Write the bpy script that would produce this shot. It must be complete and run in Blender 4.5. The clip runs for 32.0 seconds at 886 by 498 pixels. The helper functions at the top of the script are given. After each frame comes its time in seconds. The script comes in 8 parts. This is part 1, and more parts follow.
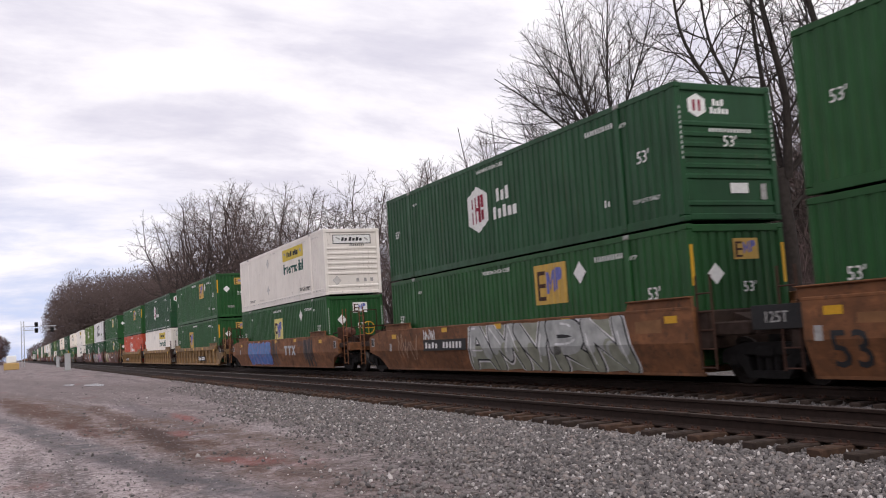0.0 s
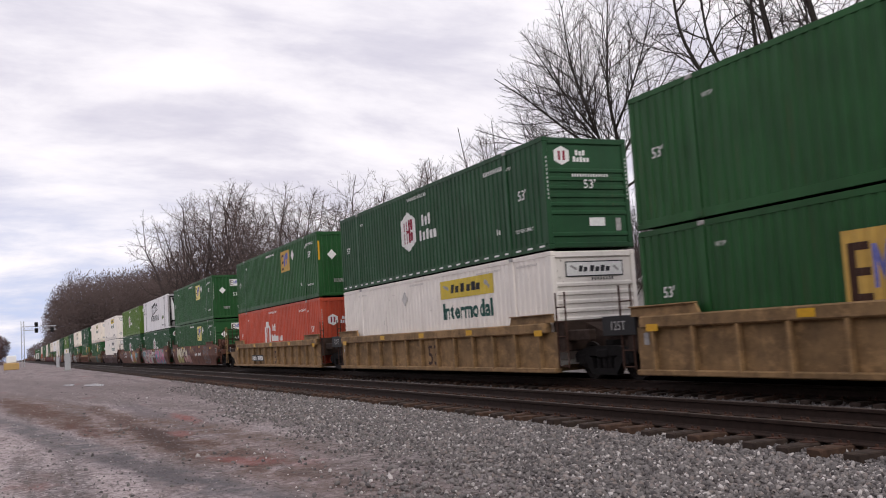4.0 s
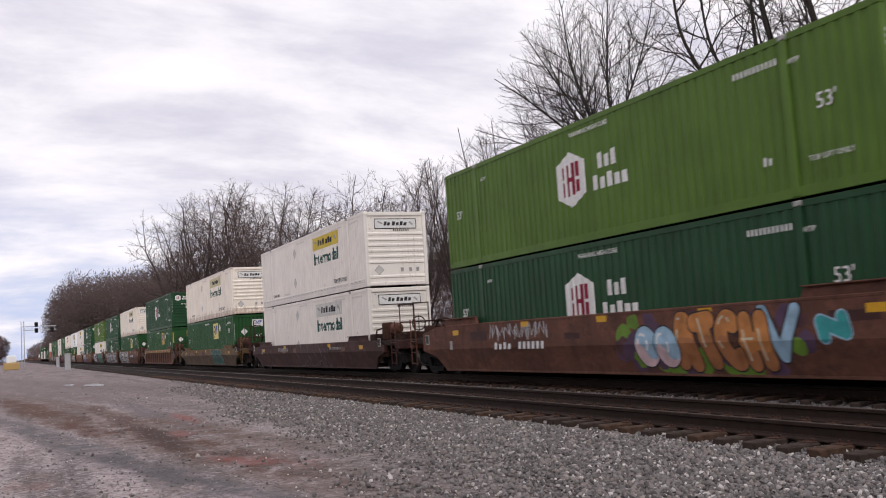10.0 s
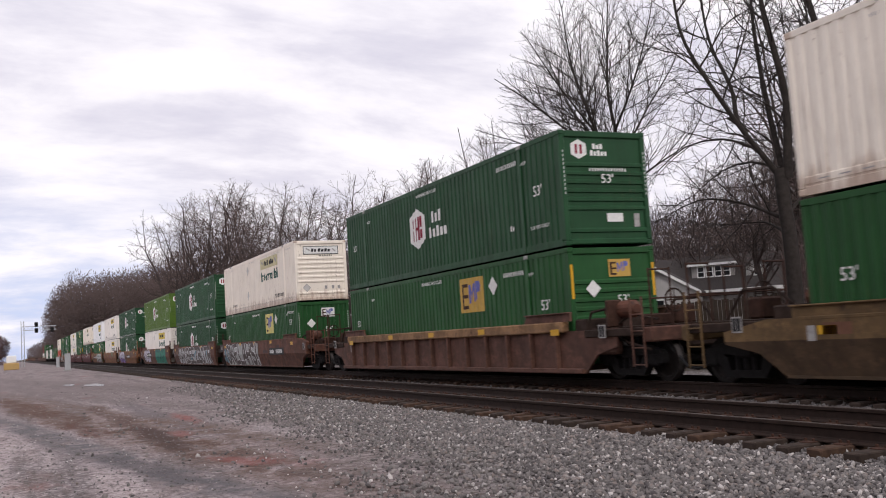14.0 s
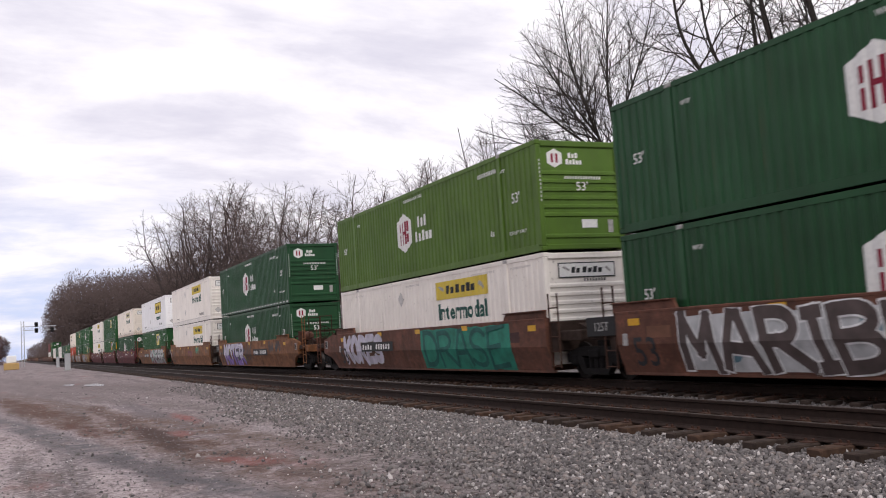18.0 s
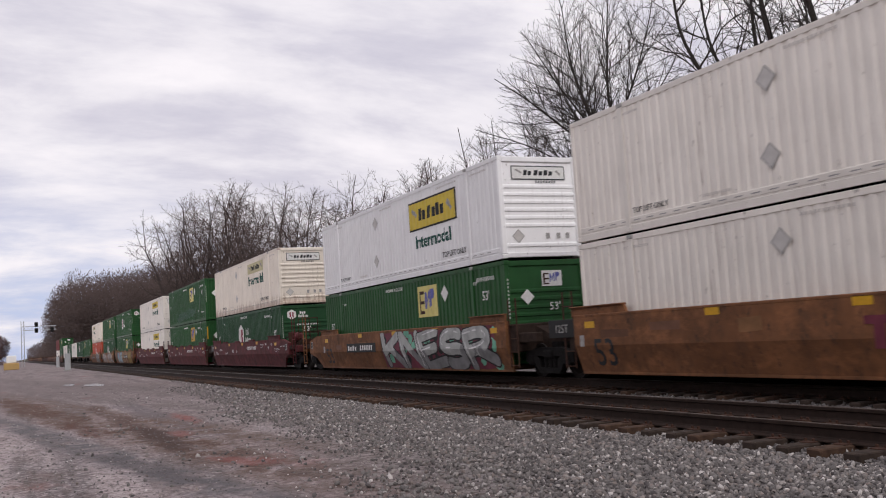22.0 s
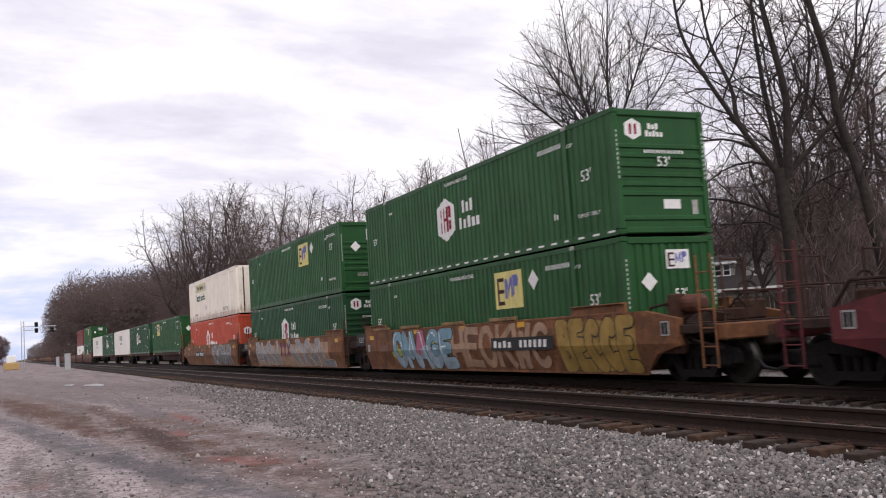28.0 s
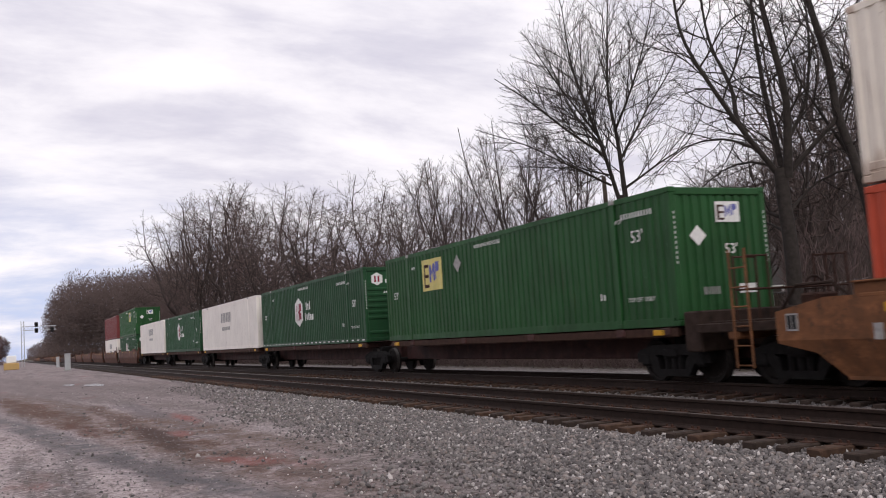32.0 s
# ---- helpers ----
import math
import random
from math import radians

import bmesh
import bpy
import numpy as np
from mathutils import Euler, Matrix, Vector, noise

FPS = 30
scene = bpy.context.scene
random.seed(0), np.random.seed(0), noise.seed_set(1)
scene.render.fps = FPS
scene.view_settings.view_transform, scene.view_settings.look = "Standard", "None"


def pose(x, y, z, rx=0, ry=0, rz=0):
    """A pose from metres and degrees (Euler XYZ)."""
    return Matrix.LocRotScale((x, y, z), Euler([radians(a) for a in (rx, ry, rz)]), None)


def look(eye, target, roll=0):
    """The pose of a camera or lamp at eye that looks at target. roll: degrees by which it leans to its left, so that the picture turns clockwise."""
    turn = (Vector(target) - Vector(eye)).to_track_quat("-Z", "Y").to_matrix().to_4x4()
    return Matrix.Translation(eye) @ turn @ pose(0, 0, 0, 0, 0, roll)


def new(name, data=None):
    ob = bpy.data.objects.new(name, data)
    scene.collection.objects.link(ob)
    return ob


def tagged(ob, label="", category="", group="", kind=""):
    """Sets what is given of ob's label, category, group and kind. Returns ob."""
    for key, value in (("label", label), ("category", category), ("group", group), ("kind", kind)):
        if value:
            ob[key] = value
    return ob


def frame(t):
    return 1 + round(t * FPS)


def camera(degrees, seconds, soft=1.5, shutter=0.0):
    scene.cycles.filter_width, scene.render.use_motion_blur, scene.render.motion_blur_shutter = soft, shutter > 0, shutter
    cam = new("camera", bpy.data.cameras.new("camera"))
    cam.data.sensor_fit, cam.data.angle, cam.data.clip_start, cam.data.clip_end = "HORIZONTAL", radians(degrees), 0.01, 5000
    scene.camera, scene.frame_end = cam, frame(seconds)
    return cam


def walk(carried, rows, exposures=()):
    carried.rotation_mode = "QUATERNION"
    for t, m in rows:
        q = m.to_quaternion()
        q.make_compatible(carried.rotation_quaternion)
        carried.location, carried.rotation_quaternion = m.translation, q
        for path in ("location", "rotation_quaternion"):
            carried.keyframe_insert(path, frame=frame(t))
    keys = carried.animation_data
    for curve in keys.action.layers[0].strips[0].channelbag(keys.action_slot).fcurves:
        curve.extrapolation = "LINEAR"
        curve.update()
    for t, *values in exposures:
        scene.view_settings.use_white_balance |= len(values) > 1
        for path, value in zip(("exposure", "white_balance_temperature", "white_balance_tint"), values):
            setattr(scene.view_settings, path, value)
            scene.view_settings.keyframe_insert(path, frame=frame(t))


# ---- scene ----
# ---------- camera ----------
EYE = (0.0, 0.0, 1.75)
AIM = (-9.0199, 4.2247, 2.6406)
cam = camera(50.70, 32.0, soft=1.0, shutter=0.16)
walk(cam, [(0.0, look(EYE, AIM, -3.66)), (32.0, look(EYE, AIM, -3.66))],
     exposures=[(t, e, 6500, 13) for t, e in ((0.0, 0.08), (2.0, -0.10), (3.0, -0.04), (6.0, 0.02), (10.3, 0.0), (11.0, -0.20), (12.0, -0.18), (13.0, -0.02), (14.0, 0.06), (18.0, 0.12), (20.0, -0.02),
                                                (21.0, -0.15), (22.2, -0.16), (24.0, -0.05), (25.0, 0.05), (29.0, 0.16), (30.0, 0.08), (31.0, -0.05), (32.0, 0.0))])

SPEED = 15.4          # metres a second, towards +x
RAIL = 0.40           # top of the rails
TRAIN_Y = 13.705      # centre of the far track, where the train runs
NEAR_Y = 9.45         # centre of the empty track
LOW_Z, HIGH_Z, FLAT_Z = 0.736, 3.68, 1.574
CL, CW, CH = 16.15, 2.59, 2.896


# ---------- world and sun ----------
def build_world():
    w = bpy.data.worlds.new("overcast")
    scene.world = w
    w.use_nodes = True
    nt = w.node_tree
    n, ln = nt.nodes, nt.links
    n.clear()
    out = n.new("ShaderNodeOutputWorld")
    sky = n.new("ShaderNodeTexSky")
    sky.sky_type = "NISHITA"
    sky.sun_disc = False
    sky.sun_elevation, sky.sun_rotation = radians(38), radians(98)
    tc = n.new("ShaderNodeTexCoord")
    sep = n.new("ShaderNodeSeparateXYZ")
    ln.new(tc.outputs["Generated"], sep.inputs[0])
    zc = n.new("ShaderNodeMath"); zc.operation = "MAXIMUM"; zc.inputs[1].default_value = 0.0
    ln.new(sep.outputs["Z"], zc.inputs[0])
    za = n.new("ShaderNodeMath"); za.operation = "ADD"; za.inputs[1].default_value = 0.30
    ln.new(zc.outputs[0], za.inputs[0])
    dx = n.new("ShaderNodeMath"); dx.operation = "DIVIDE"
    dy = n.new("ShaderNodeMath"); dy.operation = "DIVIDE"
    ln.new(sep.outputs["X"], dx.inputs[0]); ln.new(za.outputs[0], dx.inputs[1])
    streak = n.new("ShaderNodeMapping")
    streak.inputs["Rotation"].default_value, streak.inputs["Scale"].default_value = (0, 0, 0), (1.25, 0.62, 1)
    ln.new(sep.outputs["Y"], dy.inputs[0]); ln.new(za.outputs[0], dy.inputs[1])
    comb = n.new("ShaderNodeCombineXYZ")
    ln.new(dx.outputs[0], comb.inputs[0]); ln.new(dy.outputs[0], comb.inputs[1])
    big = n.new("ShaderNodeTexNoise")
    big.inputs["Scale"].default_value, big.inputs["Detail"].default_value, big.inputs["Roughness"].default_value = 3.0, 10, 0.58
    big.inputs["Distortion"].default_value = 0.15
    ln.new(comb.outputs[0], streak.inputs["Vector"])
    ln.new(streak.outputs[0], big.inputs["Vector"])
    ramp = n.new("ShaderNodeValToRGB")
    e = ramp.color_ramp.elements
    e[0].position, e[0].color = 0.30, (0.67, 0.66, 0.77, 1)
    e[1].position, e[1].color = 0.66, (1.10, 1.07, 1.10, 1)
    for at, c in ((0.43, (0.80, 0.785, 0.87)), (0.54, (0.97, 0.95, 1.0))):
        m = ramp.color_ramp.elements.new(at)
        m.color = (*c, 1)
    ln.new(big.outputs["Fac"], ramp.inputs[0])
    # a clearer blue gap low over the far end of the line
    low = n.new("ShaderNodeMapRange")
    low.inputs["From Min"].default_value, low.inputs["From Max"].default_value = 0.04, 0.24
    low.inputs["To Min"].default_value, low.inputs["To Max"].default_value = 0.9, 0.0
    ln.new(zc.outputs[0], low.inputs["Value"])
    west = n.new("ShaderNodeMapRange")
    west.inputs["From Min"].default_value, west.inputs["From Max"].default_value = -0.965, -0.998
    ln.new(sep.outputs["X"], west.inputs["Value"])
    wis = n.new("ShaderNodeMapRange")
    wis.inputs["From Min"].default_value, wis.inputs["From Max"].default_value = 0.62, 0.42
    ln.new(big.outputs["Fac"], wis.inputs["Value"])
    g1 = n.new("ShaderNodeMath"); g1.operation = "MULTIPLY"
    ln.new(low.outputs[0], g1.inputs[0]); ln.new(west.outputs[0], g1.inputs[1])
    gm = n.new("ShaderNodeMath"); gm.operation = "MULTIPLY"
    ln.new(g1.outputs[0], gm.inputs[0]); ln.new(wis.outputs[0], gm.inputs[1])
    bg_sky = n.new("ShaderNodeBackground"); bg_sky.inputs["Strength"].default_value = 0.15
    tint = n.new("ShaderNodeMix"); tint.data_type = "RGBA"; tint.inputs["Factor"].default_value = 0.9
    tint.inputs[7].default_value = (3.6, 4.2, 6.0, 1)
    ln.new(sky.outputs[0], tint.inputs[6])
    ln.new(tint.outputs[2], bg_sky.inputs["Color"])
    bg_cloud = n.new("ShaderNodeBackground"); bg_cloud.inputs["Strength"].default_value = 0.97
    ln.new(ramp.outputs[0], bg_cloud.inputs["Color"])
    mix = n.new("ShaderNodeMixShader")
    ln.new(gm.outputs[0], mix.inputs[0]); ln.new(bg_cloud.outputs[0], mix.inputs[1]); ln.new(bg_sky.outputs[0], mix.inputs[2])
    ln.new(mix.outputs[0], out.inputs["Surface"])
    sun = new("sun", bpy.data.lights.new("sun", "SUN"))
    sun.data.energy, sun.data.angle, sun.data.color = 1.1, radians(25), (1.0, 0.95, 0.88)
    sun.matrix_world = look((60, -8, 48), (0, 0, 0))


build_world()


# ---------- materials ----------
def nodes_of(name):
    m = bpy.data.materials.new(name)
    m.use_nodes = True
    nt = m.node_tree
    return m, nt.nodes, nt.links, nt.nodes["Principled BSDF"]


def noise_node(n, ln, vec, scale, detail=4.0, rough=0.55):
    t = n.new("ShaderNodeTexNoise")
    t.inputs["Scale"].default_value, t.inputs["Detail"].default_value, t.inputs["Roughness"].default_value = scale, detail, rough
    if vec is not None:
        ln.new(vec, t.inputs["Vector"])
    return t.outputs["Fac"]


def mapped(n, ln, scale, source="Object"):
    tc = n.new("ShaderNodeTexCoord")
    mp = n.new("ShaderNodeMapping")
    mp.inputs["Scale"].default_value = scale
    ln.new(tc.outputs[source], mp.inputs["Vector"])
    return mp.outputs[0]


def ranged(n, ln, value, a, b, c=0.0, d=1.0):
    r = n.new("ShaderNodeMapRange")
    for key, v in (("From Min", a), ("From Max", b), ("To Min", c), ("To Max", d)):
        r.inputs[key].default_value = v
    ln.new(value, r.inputs["Value"])
    return r.outputs[0]


def blend(n, ln, fac, a, b):
    """Mix of two colours; each a tuple or a socket."""
    m = n.new("ShaderNodeMix")
    m.data_type = "RGBA"
    ln.new(fac, m.inputs["Factor"])
    for sock, v in ((m.inputs[6], a), (m.inputs[7], b)):
        if isinstance(v, tuple):
            sock.default_value = (*v, 1)
        else:
            ln.new(v, sock)
    return m.outputs[2]


def bumped(n, ln, bsdf, height, strength, distance=0.01):
    b = n.new("ShaderNodeBump")
    b.inputs["Strength"].default_value, b.inputs["Distance"].default_value = strength, distance
    ln.new(height, b.inputs["Height"])
    ln.new(b.outputs[0], bsdf.inputs["Normal"])


def paint(name, col, dirt=(0.10, 0.085, 0.07), amount=0.5, rust=0.0, rough=0.5, streak=(2.2, 2.2, 0.35), fade=0.12, drip=0.0, scab=(0.13, 0.05, 0.022), foot=0.0, mottle=0.0):
    """Weathered paint: cloudy fading, vertical dirt streaks, optional rust spots."""
    m, n, ln, b = nodes_of(name)
    v1 = mapped(n, ln, streak)
    v2 = mapped(n, ln, (1, 1, 1))
    cloud = noise_node(n, ln, v2, 0.9, 6)
    st = noise_node(n, ln, v1, 3.0, 6, 0.65)
    fine = noise_node(n, ln, v2, 22, 4)
    light = tuple(min(1.0, c * (1 + fade) + fade * 0.012) for c in col)
    dark = tuple(c * (1 - fade * 1.4) for c in col)
    c = blend(n, ln, ranged(n, ln, cloud, 0.3, 0.7), dark, light)
    c = blend(n, ln, ranged(n, ln, st, 0.50, 0.80, 0.0, amount), c, dirt)
    c = blend(n, ln, ranged(n, ln, fine, 0.58, 0.78, 0.0, amount * 0.5), c, dirt)
    if mottle > 0:
        for scale, seed_at, tone in ((1.9, 3.0, 0.42), (2.6, 11.0, 1.75)):
            shift = n.new("ShaderNodeVectorMath"); shift.operation = "ADD"
            ln.new(mapped(n, ln, (0.75, 0.75, 1.25)), shift.inputs[0])
            shift.inputs[1].default_value = (seed_at, seed_at, seed_at)
            spot = noise_node(n, ln, shift.outputs[0], scale, 7, 0.72)
            c = blend(n, ln, ranged(n, ln, spot, 0.50, 0.66, 0.0, mottle), c, tuple(x * tone + 0.004 for x in col))
    if rust > 0:
        sp = noise_node(n, ln, mapped(n, ln, (1.4, 1.4, 0.8)), 4.5, 7, 0.7)
        c = blend(n, ln, ranged(n, ln, sp, 0.66 - rust * 0.16, 0.74 - rust * 0.12, 0, 0.85), c, scab)
    if drip > 0:
        run = noise_node(n, ln, mapped(n, ln, (5.5, 5.5, 0.16)), 2.4, 3, 0.6)
        gate = noise_node(n, ln, mapped(n, ln, (0.5, 0.5, 0.45)), 1.3, 3)
        k = n.new("ShaderNodeMath"); k.operation = "MULTIPLY"
        ln.new(ranged(n, ln, run, 0.62, 0.72, 0, drip), k.inputs[0])
        ln.new(ranged(n, ln, gate, 0.43, 0.57), k.inputs[1])
        c = blend(n, ln, k.outputs[0], c, (0.17, 0.085, 0.045))
    if foot > 0:
        tc = n.new("ShaderNodeTexCoord")
        sep = n.new("ShaderNodeSeparateXYZ")
        ln.new(tc.outputs["Object"], sep.inputs[0])
        up = n.new("ShaderNodeMath"); up.operation = "ADD"
        ln.new(sep.outputs["Z"], up.inputs[0])
        ln.new(ranged(n, ln, st, 0.3, 0.7, 0.35, -0.35), up.inputs[1])
        c = blend(n, ln, ranged(n, ln, up.outputs[0], 0.5, 0.0, 0.0, foot), c, (0.27, 0.13, 0.065))
    oi = n.new("ShaderNodeObjectInfo")
    hs = n.new("ShaderNodeHueSaturation")
    ln.new(ranged(n, ln, oi.outputs["Random"], 0, 1, 0.92, 1.08), hs.inputs["Value"])
    ln.new(c, hs.inputs["Color"])
    ln.new(hs.outputs[0], b.inputs["Base Color"])
    ln.new(ranged(n, ln, st, 0.3, 0.8, rough - 0.08, min(1, rough + 0.25)), b.inputs["Roughness"])
    b.inputs["Specular IOR Level"].default_value = 0.3
    bumped(n, ln, b, fine, 0.12, 0.004)
    return m


def plain(name, col, rough=0.6, metal=0.0, var=0.25, scale=14.0, spec=0.25):
    m, n, ln, b = nodes_of(name)
    f = noise_node(n, ln, mapped(n, ln, (1, 1, 1)), scale, 5)
    c = blend(n, ln, ranged(n, ln, f, 0.25, 0.75), tuple(x * (1 - var) for x in col), tuple(min(1, x * (1 + var)) for x in col))
    ln.new(c, b.inputs["Base Color"])
    b.inputs["Roughness"].default_value, b.inputs["Metallic"].default_value = rough, metal
    b.inputs["Specular IOR Level"].default_value = spec
    bumped(n, ln, b, f, 0.15, 0.004)
    return m


GREENA = paint("green_paint", (0.010, 0.062, 0.021), dirt=(0.032, 0.045, 0.026), amount=0.34, fade=0.16, drip=0.25)
GREENB = paint("grass_green_paint", (0.012, 0.078, 0.018), dirt=(0.035, 0.048, 0.024), amount=0.34, fade=0.16, drip=0.25)
LIME = paint("lime_paint", (0.078, 0.155, 0.016), amount=0.25)
WHITE = paint("white_paint", (0.82, 0.775, 0.715), dirt=(0.46, 0.39, 0.34), amount=0.22, rust=0.2, fade=0.05, drip=0.5, scab=(0.16, 0.12, 0.10))
BRIGHT = paint("clean_white_paint", (0.88, 0.88, 0.885), dirt=(0.5, 0.48, 0.47), amount=0.22, rust=0.12, fade=0.03, drip=0.3, scab=(0.18, 0.15, 0.13))
CREAM = paint("cream_paint", (0.87, 0.80, 0.70), dirt=(0.36, 0.26, 0.19), amount=0.24, rust=0.2, fade=0.05, drip=0.6, foot=0.6)
RED = paint("orange_red_paint", (0.50, 0.075, 0.035), dirt=(0.16, 0.07, 0.05), amount=0.30)
DULLRED = paint("dull_red_paint", (0.17, 0.035, 0.035), dirt=(0.08, 0.04, 0.035), amount=0.4)
REEFER = paint("dull_white_paint", (0.78, 0.77, 0.77), dirt=(0.30, 0.27, 0.25), amount=0.4, rust=0.2, fade=0.05, drip=0.5, scab=(0.16, 0.12, 0.10))
MARKW = plain("white_lettering", (0.74, 0.74, 0.72), 0.6, var=0.12)
SOFTW = plain("worn_white_lettering", (0.42, 0.44, 0.42), 0.6, var=0.3)
MARKK = plain("black_lettering", (0.025, 0.027, 0.03), 0.6)
MARKG = plain("dark_green_lettering", (0.02, 0.085, 0.07), 0.6)
MARKR = plain("crimson_lettering", (0.24, 0.012, 0.035), 0.6)
MARKB = plain("blue_lettering", (0.14, 0.15, 0.40), 0.6)
MARKN = plain("brown_lettering", (0.05, 0.022, 0.014), 0.6)
YELLOW = plain("yellow_panel", (0.62, 0.47, 0.07), 0.55, var=0.12, scale=3)
PALE = plain("pale_yellow_panel", (0.66, 0.58, 0.22), 0.55, var=0.15, scale=3)
FADED = plain("faded_panel", (0.58, 0.53, 0.33), 0.6, var=0.2, scale=3)
BAREP = plain("weathered_white_panel", (0.60, 0.59, 0.56), 0.6, var=0.2, scale=3)
PLATE = plain("weathered_plate", (0.56, 0.54, 0.52), 0.55, var=0.15, scale=4)
GOLD = plain("gold_panel", (0.52, 0.33, 0.08), 0.55, var=0.15, scale=3)
REFLECT = plain("yellow_reflector", (0.62, 0.34, 0.02), 0.45, var=0.12)
SILVER = plain("bare_aluminium", (0.36, 0.355, 0.35), 0.45, 0.6, 0.3, 5)
STEELD = plain("dark_oily_steel", (0.011, 0.010, 0.010), 0.8, 0.0, 0.45, 9, 0.12)
WHEELM = plain("worn_wheel_steel", (0.017, 0.014, 0.013), 0.75, 0.0, 0.4, 9, 0.2)
TREADM = plain("polished_tread", (0.10, 0.09, 0.085), 0.55, 0.6, 0.25)
RUSTM = plain("rusty_steel", (0.052, 0.025, 0.017), 0.85, 0.0, 0.4, 7)
FAINT = plain("faint_grey_outline", (0.55, 0.52, 0.49), 0.6, var=0.2, scale=6)
GREYD = plain("dirty_grey_decal", (0.35, 0.34, 0.33), 0.7, var=0.35, scale=9)
BLACKP = plain("black_panel", (0.018, 0.018, 0.019), 0.6)


GRIME = plain("grimy_end_steel", (0.038, 0.025, 0.020), 0.85, 0.0, 0.5, 5, 0.15)


def car_paint(name, col, rust=0.55):
    return paint(name, col, dirt=(0.055, 0.042, 0.035), amount=0.72, rust=rust, rough=0.68, streak=(1.1, 1.1, 0.5), fade=0.28, drip=0.45, scab=(0.050, 0.028, 0.020), mottle=0.6)


TAN = car_paint("orange_tan_car_paint", (0.190, 0.078, 0.031))
SAND = car_paint("sand_yellow_car_paint", (0.25, 0.152, 0.068), 0.25)
BROWN = car_paint("brown_car_paint", (0.120, 0.047, 0.029))
UMBER = car_paint("dark_brown_car_paint", (0.062, 0.0225, 0.020))
MAROON = car_paint("maroon_car_paint", (0.098, 0.0165, 0.020), 0.3)
OXIDE = car_paint("oxide_red_car_paint", (0.115, 0.052, 0.036), 0.5)
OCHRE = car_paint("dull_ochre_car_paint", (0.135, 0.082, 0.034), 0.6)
# Darker ochre that puts the leaning lower wall's shade into the paint.
SHADEOCHRE = car_paint("shaded_ochre_car_paint", (0.082, 0.050, 0.027), 0.6)
SANDEDGE = car_paint("worn_sandy_edge", (0.24, 0.135, 0.065), 0.5)


# ---------- mesh helpers ----------
class Geo:
    """Collects vertices and faces of one mesh."""

    def __init__(self):
        self.v, self.f, self.m = [], [], []
        self.mat = 0

    def add(self, verts, faces):
        k = len(self.v)
        self.v.extend(verts)
        for q in faces:
            self.f.append(tuple(k + i for i in q))
            self.m.append(self.mat)

    def box(self, x0, x1, y0, y1, z0, z1):
        self.add([(x, y, z) for x in (x0, x1) for y in (y0, y1) for z in (z0, z1)],
                 [(0, 1, 3, 2), (4, 6, 7, 5), (0, 4, 5, 1), (2, 3, 7, 6), (0, 2, 6, 4), (1, 5, 7, 3)])
        return self

    def soft(self, x0, x1, y0, y1, z0, z1, r):
        """A box with chamfered edges, as an eight-cornered prism along its longest side."""
        d = (x1 - x0, y1 - y0, z1 - z0)
        k = d.index(max(d))
        a, b = [i for i in range(3) if i != k]
        lo, hi = (x0, y0, z0), (x1, y1, z1)
        r = min(r, d[a] * 0.45, d[b] * 0.45)
        ring = [(lo[a] + r, lo[b]), (hi[a] - r, lo[b]), (hi[a], lo[b] + r), (hi[a], hi[b] - r),
                (hi[a] - r, hi[b]), (lo[a] + r, hi[b]), (lo[a], hi[b] - r), (lo[a], lo[b] + r)]
        ca, cb = (lo[a] + hi[a]) / 2, (lo[b] + hi[b]) / 2
        vs = []
        for end, inset in ((lo[k], r), (lo[k] + r, 0), (hi[k] - r, 0), (hi[k], r)):
            for p, q in ring:
                w = [0, 0, 0]
                w[k] = end
                w[a] = p + (inset if p < ca else -inset) * (1 if inset else 0)
                w[b] = q + (inset if q < cb else -inset) * (1 if inset else 0)
                vs.append(tuple(w))
        fs = [(8 * j + i, 8 * j + (i + 1) % 8, 8 * j + 8 + (i + 1) % 8, 8 * j + 8 + i) for j in range(3) for i in range(8)]
        fs += [tuple(range(7, -1, -1)), tuple(range(24, 32))]
        self.add(vs, fs)
        return self

    def prism(self, ring, y0, y1):
        """A polygon in x, z drawn out along y."""
        k = len(ring)
        self.add([(x, y0, z) for x, z in ring] + [(x, y1, z) for x, z in ring],
                 [tuple(range(k)), tuple(range(2 * k - 1, k - 1, -1))] + [(i, k + i, k + (i + 1) % k, (i + 1) % k) for i in range(k)])
        return self

    def prism_x(self, ring, x0, x1):
        """A polygon in y, z drawn out along x."""
        k = len(ring)
        self.add([(x0, y, z) for y, z in ring] + [(x1, y, z) for y, z in ring],
                 [tuple(range(k)), tuple(range(2 * k - 1, k - 1, -1))] + [(i, k + i, k + (i + 1) % k, (i + 1) % k) for i in range(k)])
        return self

    def tube(self, p, q, r0, r1=None, sides=8, cap=True):
        p, q = Vector(p), Vector(q)
        r1 = r0 if r1 is None else r1
        d = (q - p).normalized()
        a = d.orthogonal().normalized()
        b = d.cross(a)
        vs = []
        for c, r in ((p, r0), (q, r1)):
            for i in range(sides):
                t = 2 * math.pi * i / sides
                vs.append(tuple(c + a * (r * math.cos(t)) + b * (r * math.sin(t))))
        fs = [(i, (i + 1) % sides, sides + (i + 1) % sides, sides + i) for i in range(sides)]
        if cap:
            fs += [tuple(range(sides - 1, -1, -1)), tuple(range(sides, 2 * sides))]
        self.add(vs, fs)
        return self

    def path(self, pts, r, sides=6):
        for p, q in zip(pts, pts[1:]):
            self.tube(p, q, r, r, sides)
        return self

